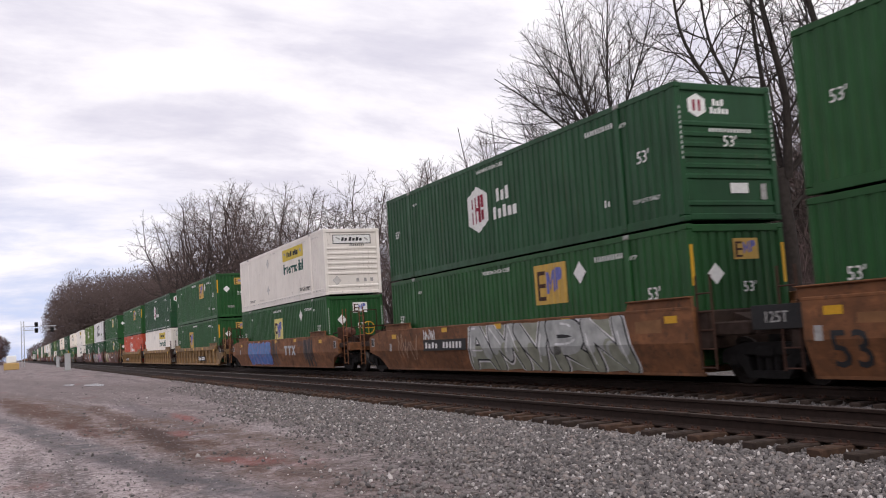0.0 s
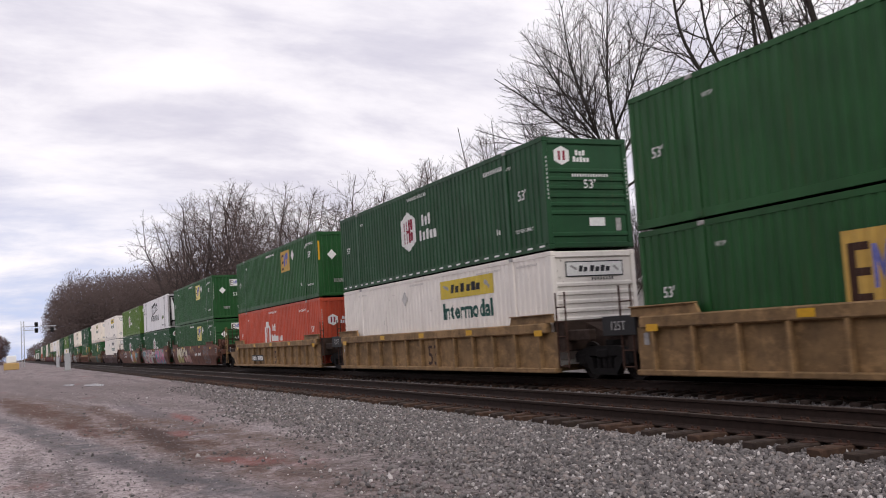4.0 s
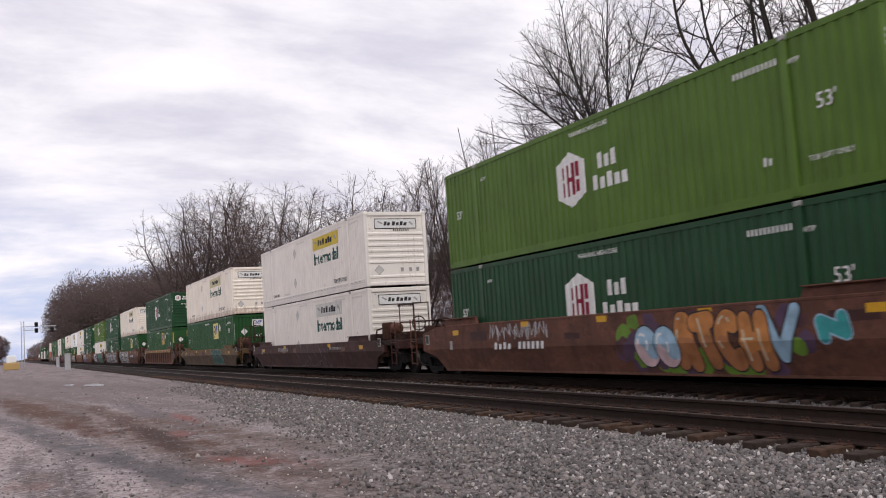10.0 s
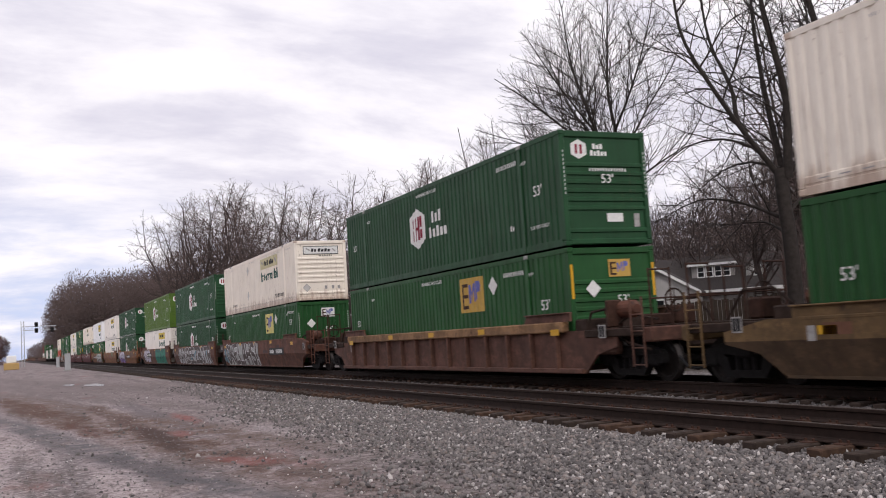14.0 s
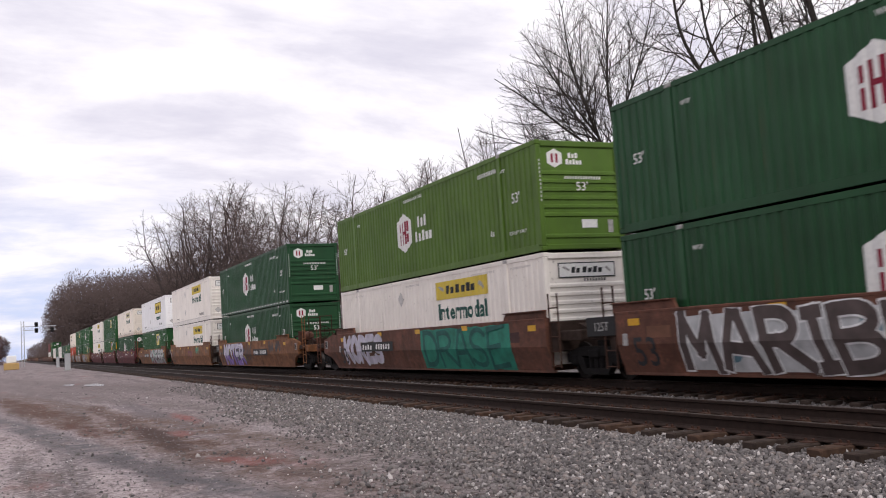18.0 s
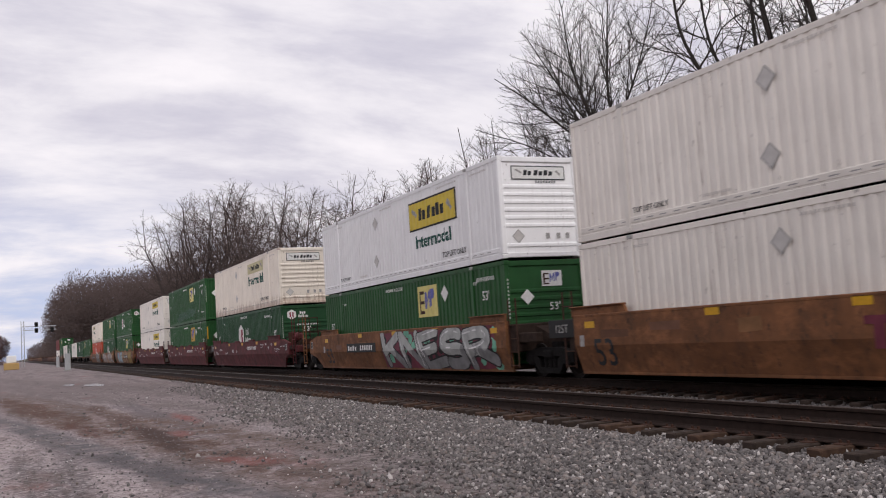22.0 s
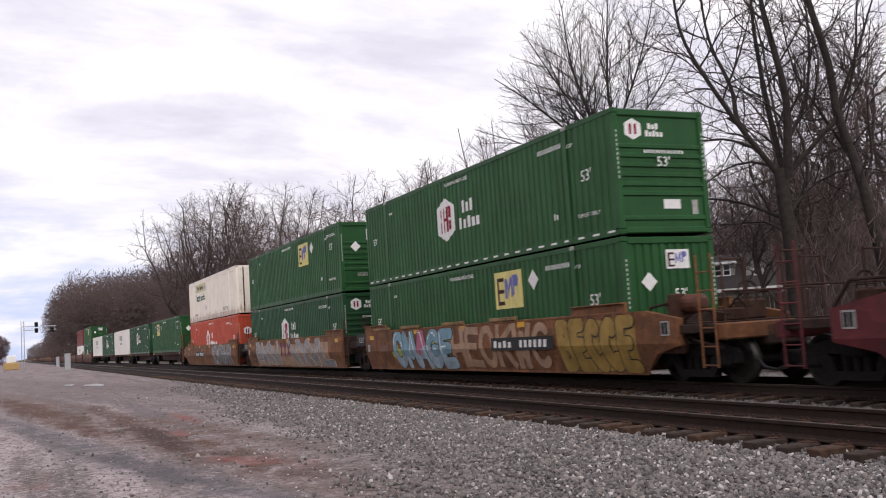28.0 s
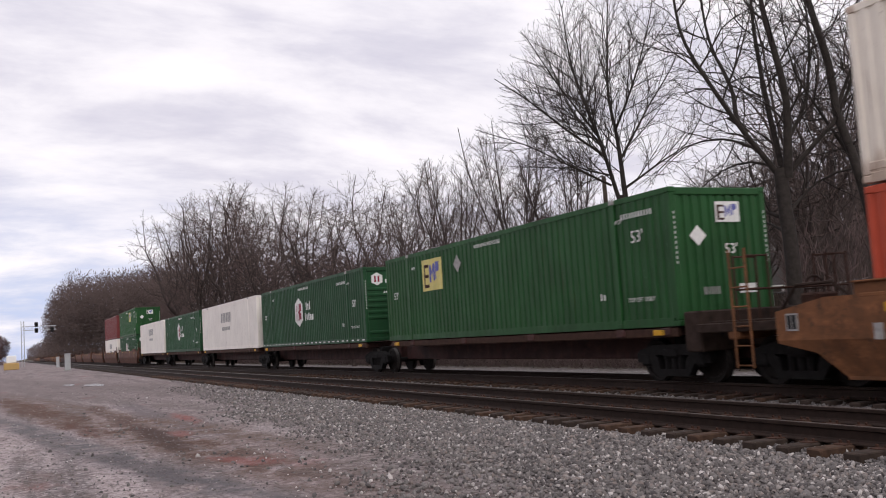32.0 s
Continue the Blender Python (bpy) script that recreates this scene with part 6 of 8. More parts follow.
# ---------- ground and track ----------
def ground_material():
    """Lot gravel, the ballast spread beside the track and leaf litter beyond, each in its strip."""
    m, n, ln, b = nodes_of("gravel_and_litter")
    v = mapped(n, ln, (1, 1, 1))
    tc = n.new("ShaderNodeTexCoord")
    sep = n.new("ShaderNodeSeparateXYZ")
    ln.new(tc.outputs["Object"], sep.inputs[0])
    big = noise_node(n, ln, mapped(n, ln, (0.11, 0.55, 1)), 1.5, 7, 0.65)
    ruts = noise_node(n, ln, mapped(n, ln, (0.07, 0.95, 1)), 1.0, 7, 0.62)
    mid = noise_node(n, ln, v, 1.3, 7, 0.65)
    fine = noise_node(n, ln, v, 30, 5, 0.75)
    red = noise_node(n, ln, mapped(n, ln, (0.3, 0.8, 1)), 0.55, 4, 0.6)
    grit = n.new("ShaderNodeTexVoronoi")
    grit.inputs["Scale"].default_value = 21
    ln.new(v, grit.inputs["Vector"])
    chip = n.new("ShaderNodeSeparateColor")
    ln.new(grit.outputs["Color"], chip.inputs[0])
    lot = blend(n, ln, ranged(n, ln, mid, 0.3, 0.7), (0.330, 0.272, 0.272), (0.600, 0.510, 0.505))
    lot = blend(n, ln, ranged(n, ln, ruts, 0.47, 0.60, 0, 0.85), lot, (0.150, 0.132, 0.134))
    lot = blend(n, ln, ranged(n, ln, big, 0.54, 0.70, 0, 0.7), lot, (0.175, 0.110, 0.088))
    def band(centre, half, noise_in, swing, slope):
        s = n.new("ShaderNodeMath"); s.operation = "MULTIPLY_ADD"
        ln.new(sep.outputs["X"], s.inputs[0])
        s.inputs[1].default_value = -slope
        ln.new(sep.outputs["Y"], s.inputs[2])
        e = n.new("ShaderNodeMath"); e.operation = "ADD"
        ln.new(s.outputs[0], e.inputs[0])
        ln.new(ranged(n, ln, noise_in, 0.25, 0.75, -swing - centre, swing - centre), e.inputs[1])
        f = n.new("ShaderNodeMath"); f.operation = "ABSOLUTE"
        ln.new(e.outputs[0], f.inputs[0])
        g = n.new("ShaderNodeMath"); g.operation = "MULTIPLY"
        ln.new(ranged(n, ln, f.outputs[0], half * 1.25, half * 0.45), g.inputs[0])
        ln.new(ranged(n, ln, mid, 0.36, 0.56, 0.0, 1.0), g.inputs[1])
        return g.outputs[0]
    long = noise_node(n, ln, mapped(n, ln, (0.035, 0.10, 1)), 1.0, 4, 0.55)
    lot = blend(n, ln, ranged(n, ln, chip.outputs[0], 0.70, 0.95, 0.0, 0.55), lot, (0.58, 0.51, 0.50))
    lot = blend(n, ln, ranged(n, ln, chip.outputs[1], 0.70, 0.95, 0.0, 0.55), lot, (0.085, 0.072, 0.072))
    lot = blend(n, ln, ranged(n, ln, fine, 0.45, 0.75, 0.0, 0.42), lot, (0.12, 0.100, 0.098))
    patchy = noise_node(n, ln, mapped(n, ln, (0.45, 1.1, 1)), 0.9, 8, 0.7)
    clod = noise_node(n, ln, mapped(n, ln, (0.8, 1.0, 1)), 7.0, 8, 0.75)
    lot = blend(n, ln, ranged(n, ln, clod, 0.48, 0.34, 0.0, 0.75), lot, (0.150, 0.118, 0.115))
    lot = blend(n, ln, ranged(n, ln, clod, 0.54, 0.68, 0.0, 0.7), lot, (0.70, 0.60, 0.59))
    lot = blend(n, ln, ranged(n, ln, patchy, 0.52, 0.64, 0, 0.6), lot, (0.165, 0.122, 0.112))
    lot = blend(n, ln, band(4.2, 0.55, long, 0.35, 0.15), lot, (0.150, 0.138, 0.146))
    lot = blend(n, ln, band(5.35, 0.9, long, 0.5, 0.13), lot, (0.125, 0.074, 0.056))
    lot = blend(n, ln, band(6.7, 0.55, long, 0.5, 0.13), lot, (0.165, 0.108, 0.088))
    lot = blend(n, ln, band(8.4, 1.1, ruts, 0.8, 0.13), lot, (0.20, 0.165, 0.160))
    lot = blend(n, ln, band(11.2, 2.0, ruts, 0.8, 0.13), lot, (0.19, 0.155, 0.152))
    ragged = noise_node(n, ln, mapped(n, ln, (0.35, 1.3, 1)), 1.0, 8, 0.72)

    def stain(cx, cy, hx, hy, slope, strength):
        # a ragged long patch, its axis turned by a slope
        terms = []
        for k, (src, off, half, tilt) in enumerate((("X", cx, hx, 0.0), ("Y", cy, hy, slope))):
            a = n.new("ShaderNodeMath"); a.operation = "MULTIPLY_ADD"
            ln.new(sep.outputs["X"], a.inputs[0])
            a.inputs[1].default_value = 1.0 / half if src == "X" else -tilt / half
            a.inputs[2].default_value = -off / half if src == "X" else (tilt * cx - off) / half
            last = a
            if src == "Y":
                last = n.new("ShaderNodeMath"); last.operation = "MULTIPLY_ADD"
                ln.new(sep.outputs["Y"], last.inputs[0])
                last.inputs[1].default_value = 1.0 / half
                ln.new(a.outputs[0], last.inputs[2])
            q = n.new("ShaderNodeMath"); q.operation = "POWER"
            ab = n.new("ShaderNodeMath"); ab.operation = "ABSOLUTE"
            ln.new(last.outputs[0], ab.inputs[0])
            ln.new(ab.outputs[0], q.inputs[0])
            q.inputs[1].default_value = 2.0
            terms.append(q)
        t = n.new("ShaderNodeMath"); t.operation = "ADD"
        ln.new(terms[0].outputs[0], t.inputs[0]); ln.new(terms[1].outputs[0], t.inputs[1])
        u = n.new("ShaderNodeMath"); u.operation = "ADD"
        ln.new(t.outputs[0], u.inputs[0])
        ln.new(ranged(n, ln, ragged, 0.3, 0.7, -1.0, 1.0), u.inputs[1])
        return ranged(n, ln, u.outputs[0], 1.1, 0.1, 0.0, strength)
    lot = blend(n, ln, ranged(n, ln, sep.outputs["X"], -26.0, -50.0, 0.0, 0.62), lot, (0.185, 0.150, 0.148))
    for patch, tint in (((-36, 0.7, 15, 0.75, 0.07, 0.85), (0.120, 0.066, 0.048)), ((-27, 2.65, 11, 0.42, 0.01, 0.8), (0.110, 0.066, 0.054)), ((-20, 2.75, 3.4, 0.38, 0.0, 0.9), (0.075, 0.048, 0.042)),
                        ((-23.8, 1.6, 2.4, 0.40, 0.05, 0.8), (0.120, 0.060, 0.046)), ((-15.5, 1.75, 5.5, 0.30, 0.19, 0.75), (0.115, 0.103, 0.110)), ((-29, 3.5, 9, 0.5, 0.0, 0.55), (0.160, 0.138, 0.150))):
        lot = blend(n, ln, stain(*patch), lot, tint)
    lot = blend(n, ln, ranged(n, ln, red, 0.63, 0.72, 0, 0.55), lot, (0.29, 0.125, 0.115))
    vo = n.new("ShaderNodeTexVoronoi")
    vo.inputs["Scale"].default_value = 15
    ln.new(v, vo.inputs["Vector"])
    r = n.new("ShaderNodeSeparateColor")
    ln.new(vo.outputs["Color"], r.inputs[0])
    bed = blend(n, ln, r.outputs[0], (0.085, 0.076, 0.076), (0.36, 0.33, 0.33))
    bed = blend(n, ln, ranged(n, ln, mid, 0.45, 0.7, 0.05, 0.4), bed, (0.105, 0.082, 0.072))
    grass = blend(n, ln, ranged(n, ln, mid, 0.35, 0.65), (0.048, 0.038, 0.026), (0.095, 0.074, 0.046))
    skew = n.new("ShaderNodeMath"); skew.operation = "MULTIPLY_ADD"
    ln.new(sep.outputs["X"], skew.inputs[0])
    skew.inputs[1].default_value = 0.115
    ln.new(sep.outputs["Y"], skew.inputs[2])

    def strip(a, c, swing, along=None):
        e = n.new("ShaderNodeMath"); e.operation = "ADD"
        ln.new(along or sep.outputs["Y"], e.inputs[0])
        ln.new(ranged(n, ln, mid, 0.2, 0.8, -swing, swing), e.inputs[1])
        return ranged(n, ln, e.outputs[0], a, c)
    spill = n.new("ShaderNodeMath"); spill.operation = "MAXIMUM"
    ln.new(strip(1.6, 4.4, 1.6, skew.outputs[0]), spill.inputs[0])
    ln.new(strip(7.7, 8.5, 0.3), spill.inputs[1])
    c = blend(n, ln, spill.outputs[0], lot, bed)
    c = blend(n, ln, ranged(n, ln, clod, 0.49, 0.36, 0.0, 0.5), c, (0.085, 0.066, 0.062))
    for patch in ((-24.4, 4.0, 2.0, 0.30, 0.0, 0.75), (-14.5, 3.25, 1.0, 0.35, 0.3, 0.55), (-20.3, 3.2, 0.9, 0.25, 0.0, 0.5)):
        c = blend(n, ln, stain(*patch), c, (0.27, 0.085, 0.075))
    c = blend(n, ln, strip(19.4, 21.0, 1.0), c, grass)
    ln.new(c, b.inputs["Base Color"])
    b.inputs["Roughness"].default_value = 0.92
    b.inputs["Specular IOR Level"].default_value = 0.2
    h = n.new("ShaderNodeMath"); h.operation = "ADD"
    hh = n.new("ShaderNodeMath"); hh.operation = "MULTIPLY_ADD"
    ln.new(clod, hh.inputs[0])
    hh.inputs[1].default_value = 2.0
    ln.new(fine, hh.inputs[2])
    ln.new(hh.outputs[0], h.inputs[0]); ln.new(vo.outputs["Distance"], h.inputs[1])
    bumped(n, ln, b, h.outputs[0], 0.7, 0.03)
    return m


GROUND = ground_material()


def height(x, y):
    """Ground level: flat lot, a slight rise beyond the line, wooded rise far off."""
    z = 0.02 * noise.noise(Vector((x * 0.12, y * 0.2, 0))) - (0.05 if 3.6 < y < 17 else 0.0)
    if y > 20:
        z += min(1.0, (y - 20) / 40) * (1.2 + 5.0 * min(1, max(0, (-x - 150) / 250)))
    return z


def build_ground():
    xs = [-2600, -1800, -1200, -900, -700, -560, -460, -380, -320, -270, -230, -200, -170, -145, -120, -100, -85, -70, -60] + [-52 + 2 * i for i in range(36)] + [28, 40, 60, 90, 140, 220, 400, 800, 1600]
    ys = [-1600, -800, -400, -200, -100, -60, -40, -30, -24] + [-20 + 1.0 * i for i in range(44)] + [26, 30, 36, 44, 55, 70, 90, 120, 170, 260, 400, 800, 1600]
    vs = [(x, y, height(x, y)) for x in xs for y in ys]
    k = len(ys)
    fs = [(i * k + j, (i + 1) * k + j, (i + 1) * k + j + 1, i * k + j + 1) for i in range(len(xs) - 1) for j in range(k - 1)]
    me = bpy.data.meshes.new("ground")
    me.from_pydata(vs, [], fs)
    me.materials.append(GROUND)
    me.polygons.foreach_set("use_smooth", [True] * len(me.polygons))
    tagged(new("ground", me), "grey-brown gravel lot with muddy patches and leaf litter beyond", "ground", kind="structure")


build_ground()


def ballast_material(name, k):
    m, n, ln, b = nodes_of(name)
    v = mapped(n, ln, (1, 1, 1))
    oi = n.new("ShaderNodeNewGeometry")
    isl = oi.outputs["Random Per Island"]
    r = n.new("ShaderNodeValToRGB")
    e = r.color_ramp.elements
    e[0].position, e[0].color = 0.0, (0.05, 0.046, 0.048, 1)
    e[1].position, e[1].color = 1.0, (0.58, 0.56, 0.55, 1)
    for p, c in ((0.35, (0.12, 0.115, 0.113)), (0.7, (0.19, 0.182, 0.178)), (0.84, (0.20, 0.17, 0.155)), (0.93, (0.34, 0.33, 0.32))):
        x = r.color_ramp.elements.new(p)
        x.color = (*c, 1)
    for x in e:
        x.color = (x.color[0] * k, x.color[1] * k * 0.96, x.color[2] * k * 0.95, 1)
    ln.new(isl, r.inputs[0])
    f = noise_node(n, ln, v, 40, 3)
    c = blend(n, ln, ranged(n, ln, f, 0.3, 0.7, 0, 0.4), r.outputs[0], (0.14, 0.125, 0.12))
    ln.new(c, b.inputs["Base Color"])
    b.inputs["Roughness"].default_value = 0.9
    bumped(n, ln, b, f, 0.3, 0.01)
    return m


BED = [(2.6, -0.05), (3.4, 0.015), (5.5, 0.05), (7.2, 0.07), (7.9, 0.075), (8.2, 0.09), (8.6, 0.13), (10.3, 0.13), (10.75, 0.12), (11.4, 0.10), (12.3, 0.12),
       (12.9, 0.14), (14.5, 0.14), (15.2, 0.10), (16.6, 0.0), (17.4, -0.1)]


def bed_z(y):
    for (a, p), (b, q) in zip(BED, BED[1:]):
        if a <= y <= b:
            return p + (q - p) * (y - a) / (b - a)
    return -0.1


def build_bed():
    xs = [-2400, -1200, -700, -450, -300, -220, -160, -120, -95, -75] + [-60 + 1.5 * i for i in range(50)] + [30, 80, 300, 1200]
    vs, fs = [], []
    for i, x in enumerate(xs):
        for y, z in BED:
            w = 0.35 * noise.noise(Vector((x * 0.25, 3, 0))) if y < 4 else 0.0
            vs.append((x, y + w, z + 0.015 * noise.noise(Vector((x, y * 1.5, 0))) * (0 < i < len(xs) - 1)))
    k = len(BED)
    for i in range(len(xs) - 1):
        for j in range(k - 1):
            fs.append((i * k + j, (i + 1) * k + j, (i + 1) * k + j + 1, i * k + j + 1))
    me = bpy.data.meshes.new("ballast_bed")
    me.from_pydata(vs, [], fs)
    me.materials.append(GROUND)
    me.polygons.foreach_set("use_smooth", [True] * len(me.polygons))
    tagged(new("ballast_bed", me), "grey crushed-stone ballast bed under the two tracks", "ballast", kind="structure")


build_bed()


def stones(name, label, count, region, size, seed, mat, lift=0.25, edge=None):
    """Loose angular stones lying over the bed; region gives a place for each from two random numbers."""
    rng = np.random.default_rng(seed)
    base = np.array([(0, 0, 1), (0.9, 0, 0.35), (0.28, 0.85, 0.35), (-0.72, 0.53, 0.35), (-0.72, -0.53, 0.35), (0.28, -0.85, 0.35),
                     (0.72, 0.53, -0.4), (-0.28, 0.85, -0.4), (-0.9, 0, -0.4), (-0.28, -0.85, -0.4), (0.72, -0.53, -0.4)])
    tris = np.array([(0, 1, 2), (0, 2, 3), (0, 3, 4), (0, 4, 5), (0, 5, 1), (1, 6, 2), (2, 6, 7), (2, 7, 3), (3, 7, 8), (3, 8, 4), (4, 8, 9), (4, 9, 5), (5, 9, 10), (5, 10, 1), (1, 10, 6)])
    u = rng.random((count, 2))
    x, y = region(u[:, 0], u[:, 1])
    if edge:
        drift = np.array([1.4 * noise.noise(Vector((p * 0.11, q * 0.55, 5))) + 0.9 * noise.noise(Vector((p * 0.5, q * 0.9, 9))) for p, q in zip(x, y)])
        keep = rng.random(count) < np.clip((y + 0.115 * x + 0.8 * drift - edge[0]) / (edge[1] - edge[0]), edge[2], 1)
        x, y = x[keep], y[keep]
        count = len(x)
    by, bz = np.array([p[0] for p in BED]), np.array([p[1] for p in BED])
    z = np.maximum(np.interp(y, by, bz, -1, -1), [height(p, q) for p, q in zip(x, y)])
    s = size * rng.uniform(0.55, 1.35, count)
    sh = base[None] * rng.uniform(0.55, 1.45, (count, 11, 1)) * s[:, None, None] * 0.5
    sh = sh * rng.uniform(0.55, 1.3, (count, 1, 3))
    a = rng.uniform(0, 6.283, count)
    c, d = np.cos(a)[:, None], np.sin(a)[:, None]
    t = rng.uniform(-0.7, 0.7, count)
    ct, st = np.cos(t)[:, None], np.sin(t)[:, None]
    px, py, pz = sh[..., 0], sh[..., 1], sh[..., 2]
    py, pz = py * ct - pz * st, py * st + pz * ct
    vx = px * c - py * d + x[:, None]
    vy = px * d + py * c + y[:, None]
    vz = pz + z[:, None] + (s * lift)[:, None]
    co = np.stack([vx, vy, vz], -1).reshape(-1, 3)
    f = (tris[None] + 11 * np.arange(count)[:, None, None]).reshape(-1, 3)
    me = bpy.data.meshes.new(name)
    me.vertices.add(len(co))
    me.vertices.foreach_set("co", co.ravel())
    me.loops.add(f.size)
    me.loops.foreach_set("vertex_index", f.ravel())
    me.polygons.add(len(f))
    me.polygons.foreach_set("loop_start", np.arange(0, f.size, 3))
    me.polygons.foreach_set("loop_total", np.full(len(f), 3))
    me.update(calc_edges=True)
    me.materials.append(mat)
    return tagged(new(name, me), label, "gravel", kind="stuff")


def build_stones():
    mat = ballast_material("crushed_stone", 1.18)
    pale = ballast_material("pale_gravel", 1.55)
    grey = ballast_material("dull_gravel", 1.15)
    oily = ballast_material("soiled_ballast", 0.85)
    stones("ballast_stone", "grey crushed ballast stones in front of the near track", 54000, lambda u, v: (-4.5 - 20 * u ** 1.3, 8.12 - 7.5 * v ** 1.15), 0.051, 1, mat, 0.25, (2.0, 4.6, 0.012))
    stones("ballast_stone", "grey crushed ballast stones beside the track further off", 17000, lambda u, v: (-22 - 55 * u ** 1.5, 8.12 - 6.5 * v ** 1.2), 0.060, 2, mat, 0.25, (1.6, 4.2, 0.012))
    stones("ballast_stone", "grey ballast stones between the rails", 9500, lambda u, v: (-6 - 30 * u, 8.3 + 4.4 * v), 0.058, 3, oily, 0.1)
    stones("ballast_stone", "grey ballast stones packed between the tie ends", 3000, lambda u, v: (-6 - 26 * u ** 1.3, 8.02 + 0.5 * v), 0.050, 6, mat, 0.30)
    stones("loose_gravel", "small pale gravel strewn over the lot", 6500, lambda u, v: (-6 - 45 * u ** 2.0, -3 + 10 * v), 0.024, 4, pale, 0.15, (-9, -2.5, 0.25))
    stones("loose_gravel", "small dull gravel strewn over the lot", 6500, lambda u, v: (-6 - 45 * u ** 2.0, -2 + 9 * v), 0.025, 8, grey, 0.15, (-8, -1.5, 0.2))


build_stones()

RAILM = plain("dark_rusty_rail", (0.030, 0.018, 0.014), 0.75, 0.2, 0.35, 11)
HEADM = plain("worn_rail_head", (0.10, 0.08, 0.07), 0.5, 0.5, 0.2, 5)
TIEM = plain("weathered_tie_wood", (0.044, 0.031, 0.025), 0.92, 0, 0.5, 9)
TIEM2 = plain("rust_stained_tie_wood", (0.070, 0.041, 0.028), 0.92, 0, 0.45, 7)


def rail_profile():
    return [(-0.075, 0.0), (0.075, 0.0), (0.075, 0.012), (0.02, 0.03), (0.010, 0.05), (0.010, 0.13), (0.036, 0.142), (0.036, 0.172), (0.030, 0.18), (-0.030, 0.18), (-0.036, 0.172), (-0.036, 0.142), (-0.010, 0.13), (-0.010, 0.05), (-0.02, 0.03), (-0.075, 0.012)]


def track(cy, label, first, last, tail):
    tr = new("railway_track")
    tagged(tr, label, "railway track", kind="structure")
    tr.location = (0, cy, 0)
    for s in (-0.755, 0.755):
        g = Geo()
        ring = [(y + s, z * 1.17 + RAIL - 0.21) for y, z in rail_profile()]
        k = len(ring)
        xs = [-2300, -400, -120, -60, -30, -15, 0, 30, 200, 1000]
        for x in xs:
            g.v += [(x, y, z) for y, z in ring]
        for i in range(len(xs) - 1):
            for j in range(k):
                g.f.append((i * k + j, i * k + (j + 1) % k, (i + 1) * k + (j + 1) % k, (i + 1) * k + j))
                g.m.append(1 if j in (8,) else 0)
        part("rail", g.mesh("rail", RAILM, HEADM), tr, "dark rusty steel rail with a worn head")
    tie = []
    for j in range(4):
        g = Geo()
        rnd = random.Random(40 + j)
        g.soft(-0.115, 0.115, -1.3 - rnd.uniform(0, 0.05), 1.3 + rnd.uniform(0, 0.05), 0.03, 0.215, 0.008 + 0.004 * j)
        g.mat = 1
        for s in (-0.755, 0.755):
            g.soft(-0.09, 0.09, s - 0.19, s + 0.19, 0.212, 0.228, 0.006)
            for dx, dy in ((-0.06, -0.1), (0.06, 0.1), (0.06, -0.1), (-0.06, 0.1)):
                g.soft(dx - 0.015, dx + 0.015, s + dy - 0.015, s + dy + 0.015, 0.22, 0.262, 0.004)
        tie.append(g.mesh("tie", TIEM if j % 2 else TIEM2, RUSTM))
    rnd = random.Random(7)
    x = first
    while x < last:
        part("tie", tie[rnd.randrange(4)], tr, "", pose(x, rnd.uniform(-0.03, 0.03), rnd.uniform(-0.030, -0.012), 0, 0, rnd.uniform(-1.2, 1.2)))
        x += 0.52
    g = Geo()
    x = first - 0.52
    while x > tail:
        g.box(x - 0.115, x + 0.115, -1.3, 1.3, 0.0, 0.178)
        x -= 0.52
    part("distant_ties", g.mesh("distant_ties", TIEM), tr, "weathered wooden ties far down the line")["kind"] = "stuff"
    return tr


track(NEAR_Y, "empty near track with dark rusty rails on weathered wooden ties", -62, 3, -190)
track(TRAIN_Y, "far track with dark rusty rails under the train", -45, 3, -120)


def build_back_wall():
    """An unseen plain brick front, added behind the camera to keep low sky light off the train."""
    g = Geo()
    # Added out of view; its height sets how much sky the train side loses.
    g.box(-48, 42, -16.5, -16.0, -0.2, 9.0)
    g.box(-48.2, 42.2, -16.6, -15.9, 9.0, 9.25)
    tagged(new("wall_south", g.mesh("wall_south", paint("dark_brick", (0.13, 0.075, 0.06), amount=0.4))), "unseen dark brick wall, added to block low sky light", "wall", kind="structure")


build_back_wall()


# ---------- trees ----------
BARK = plain("dark_bark", (0.034, 0.028, 0.025), 0.95, 0, 0.4, 6)
TWIG = plain("brown_twigs", (0.105, 0.078, 0.068), 0.95, 0, 0.3, 3)
PALEBARK = plain("grey_tan_bark", (0.19, 0.138, 0.124), 0.95, 0, 0.35, 4)
WOODBARK = plain("brown_bark", (0.068, 0.052, 0.048), 0.95, 0, 0.35, 5)
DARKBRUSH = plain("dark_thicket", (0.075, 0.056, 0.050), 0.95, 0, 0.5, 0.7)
# Darkest brush tone: the dense wood's own shade is carried by the colour.
SHADEBRUSH = plain("shaded_thicket", (0.034, 0.027, 0.027), 0.95, 0, 0.5, 0.7)
BRUSH = plain("dry_brush", (0.112, 0.083, 0.076), 0.95, 0, 0.5, 0.7)
UNDERBRUSH = plain("mauve_brown_thicket", (0.098, 0.068, 0.064), 0.95, 0, 0.5, 0.7)
FINETWIG = plain("grey_brown_twigs", (0.060, 0.047, 0.042), 0.95, 0, 0.35, 4)
RUSSET = plain("russet_thicket", (0.105, 0.048, 0.042), 0.95, 0, 0.4, 0.5)


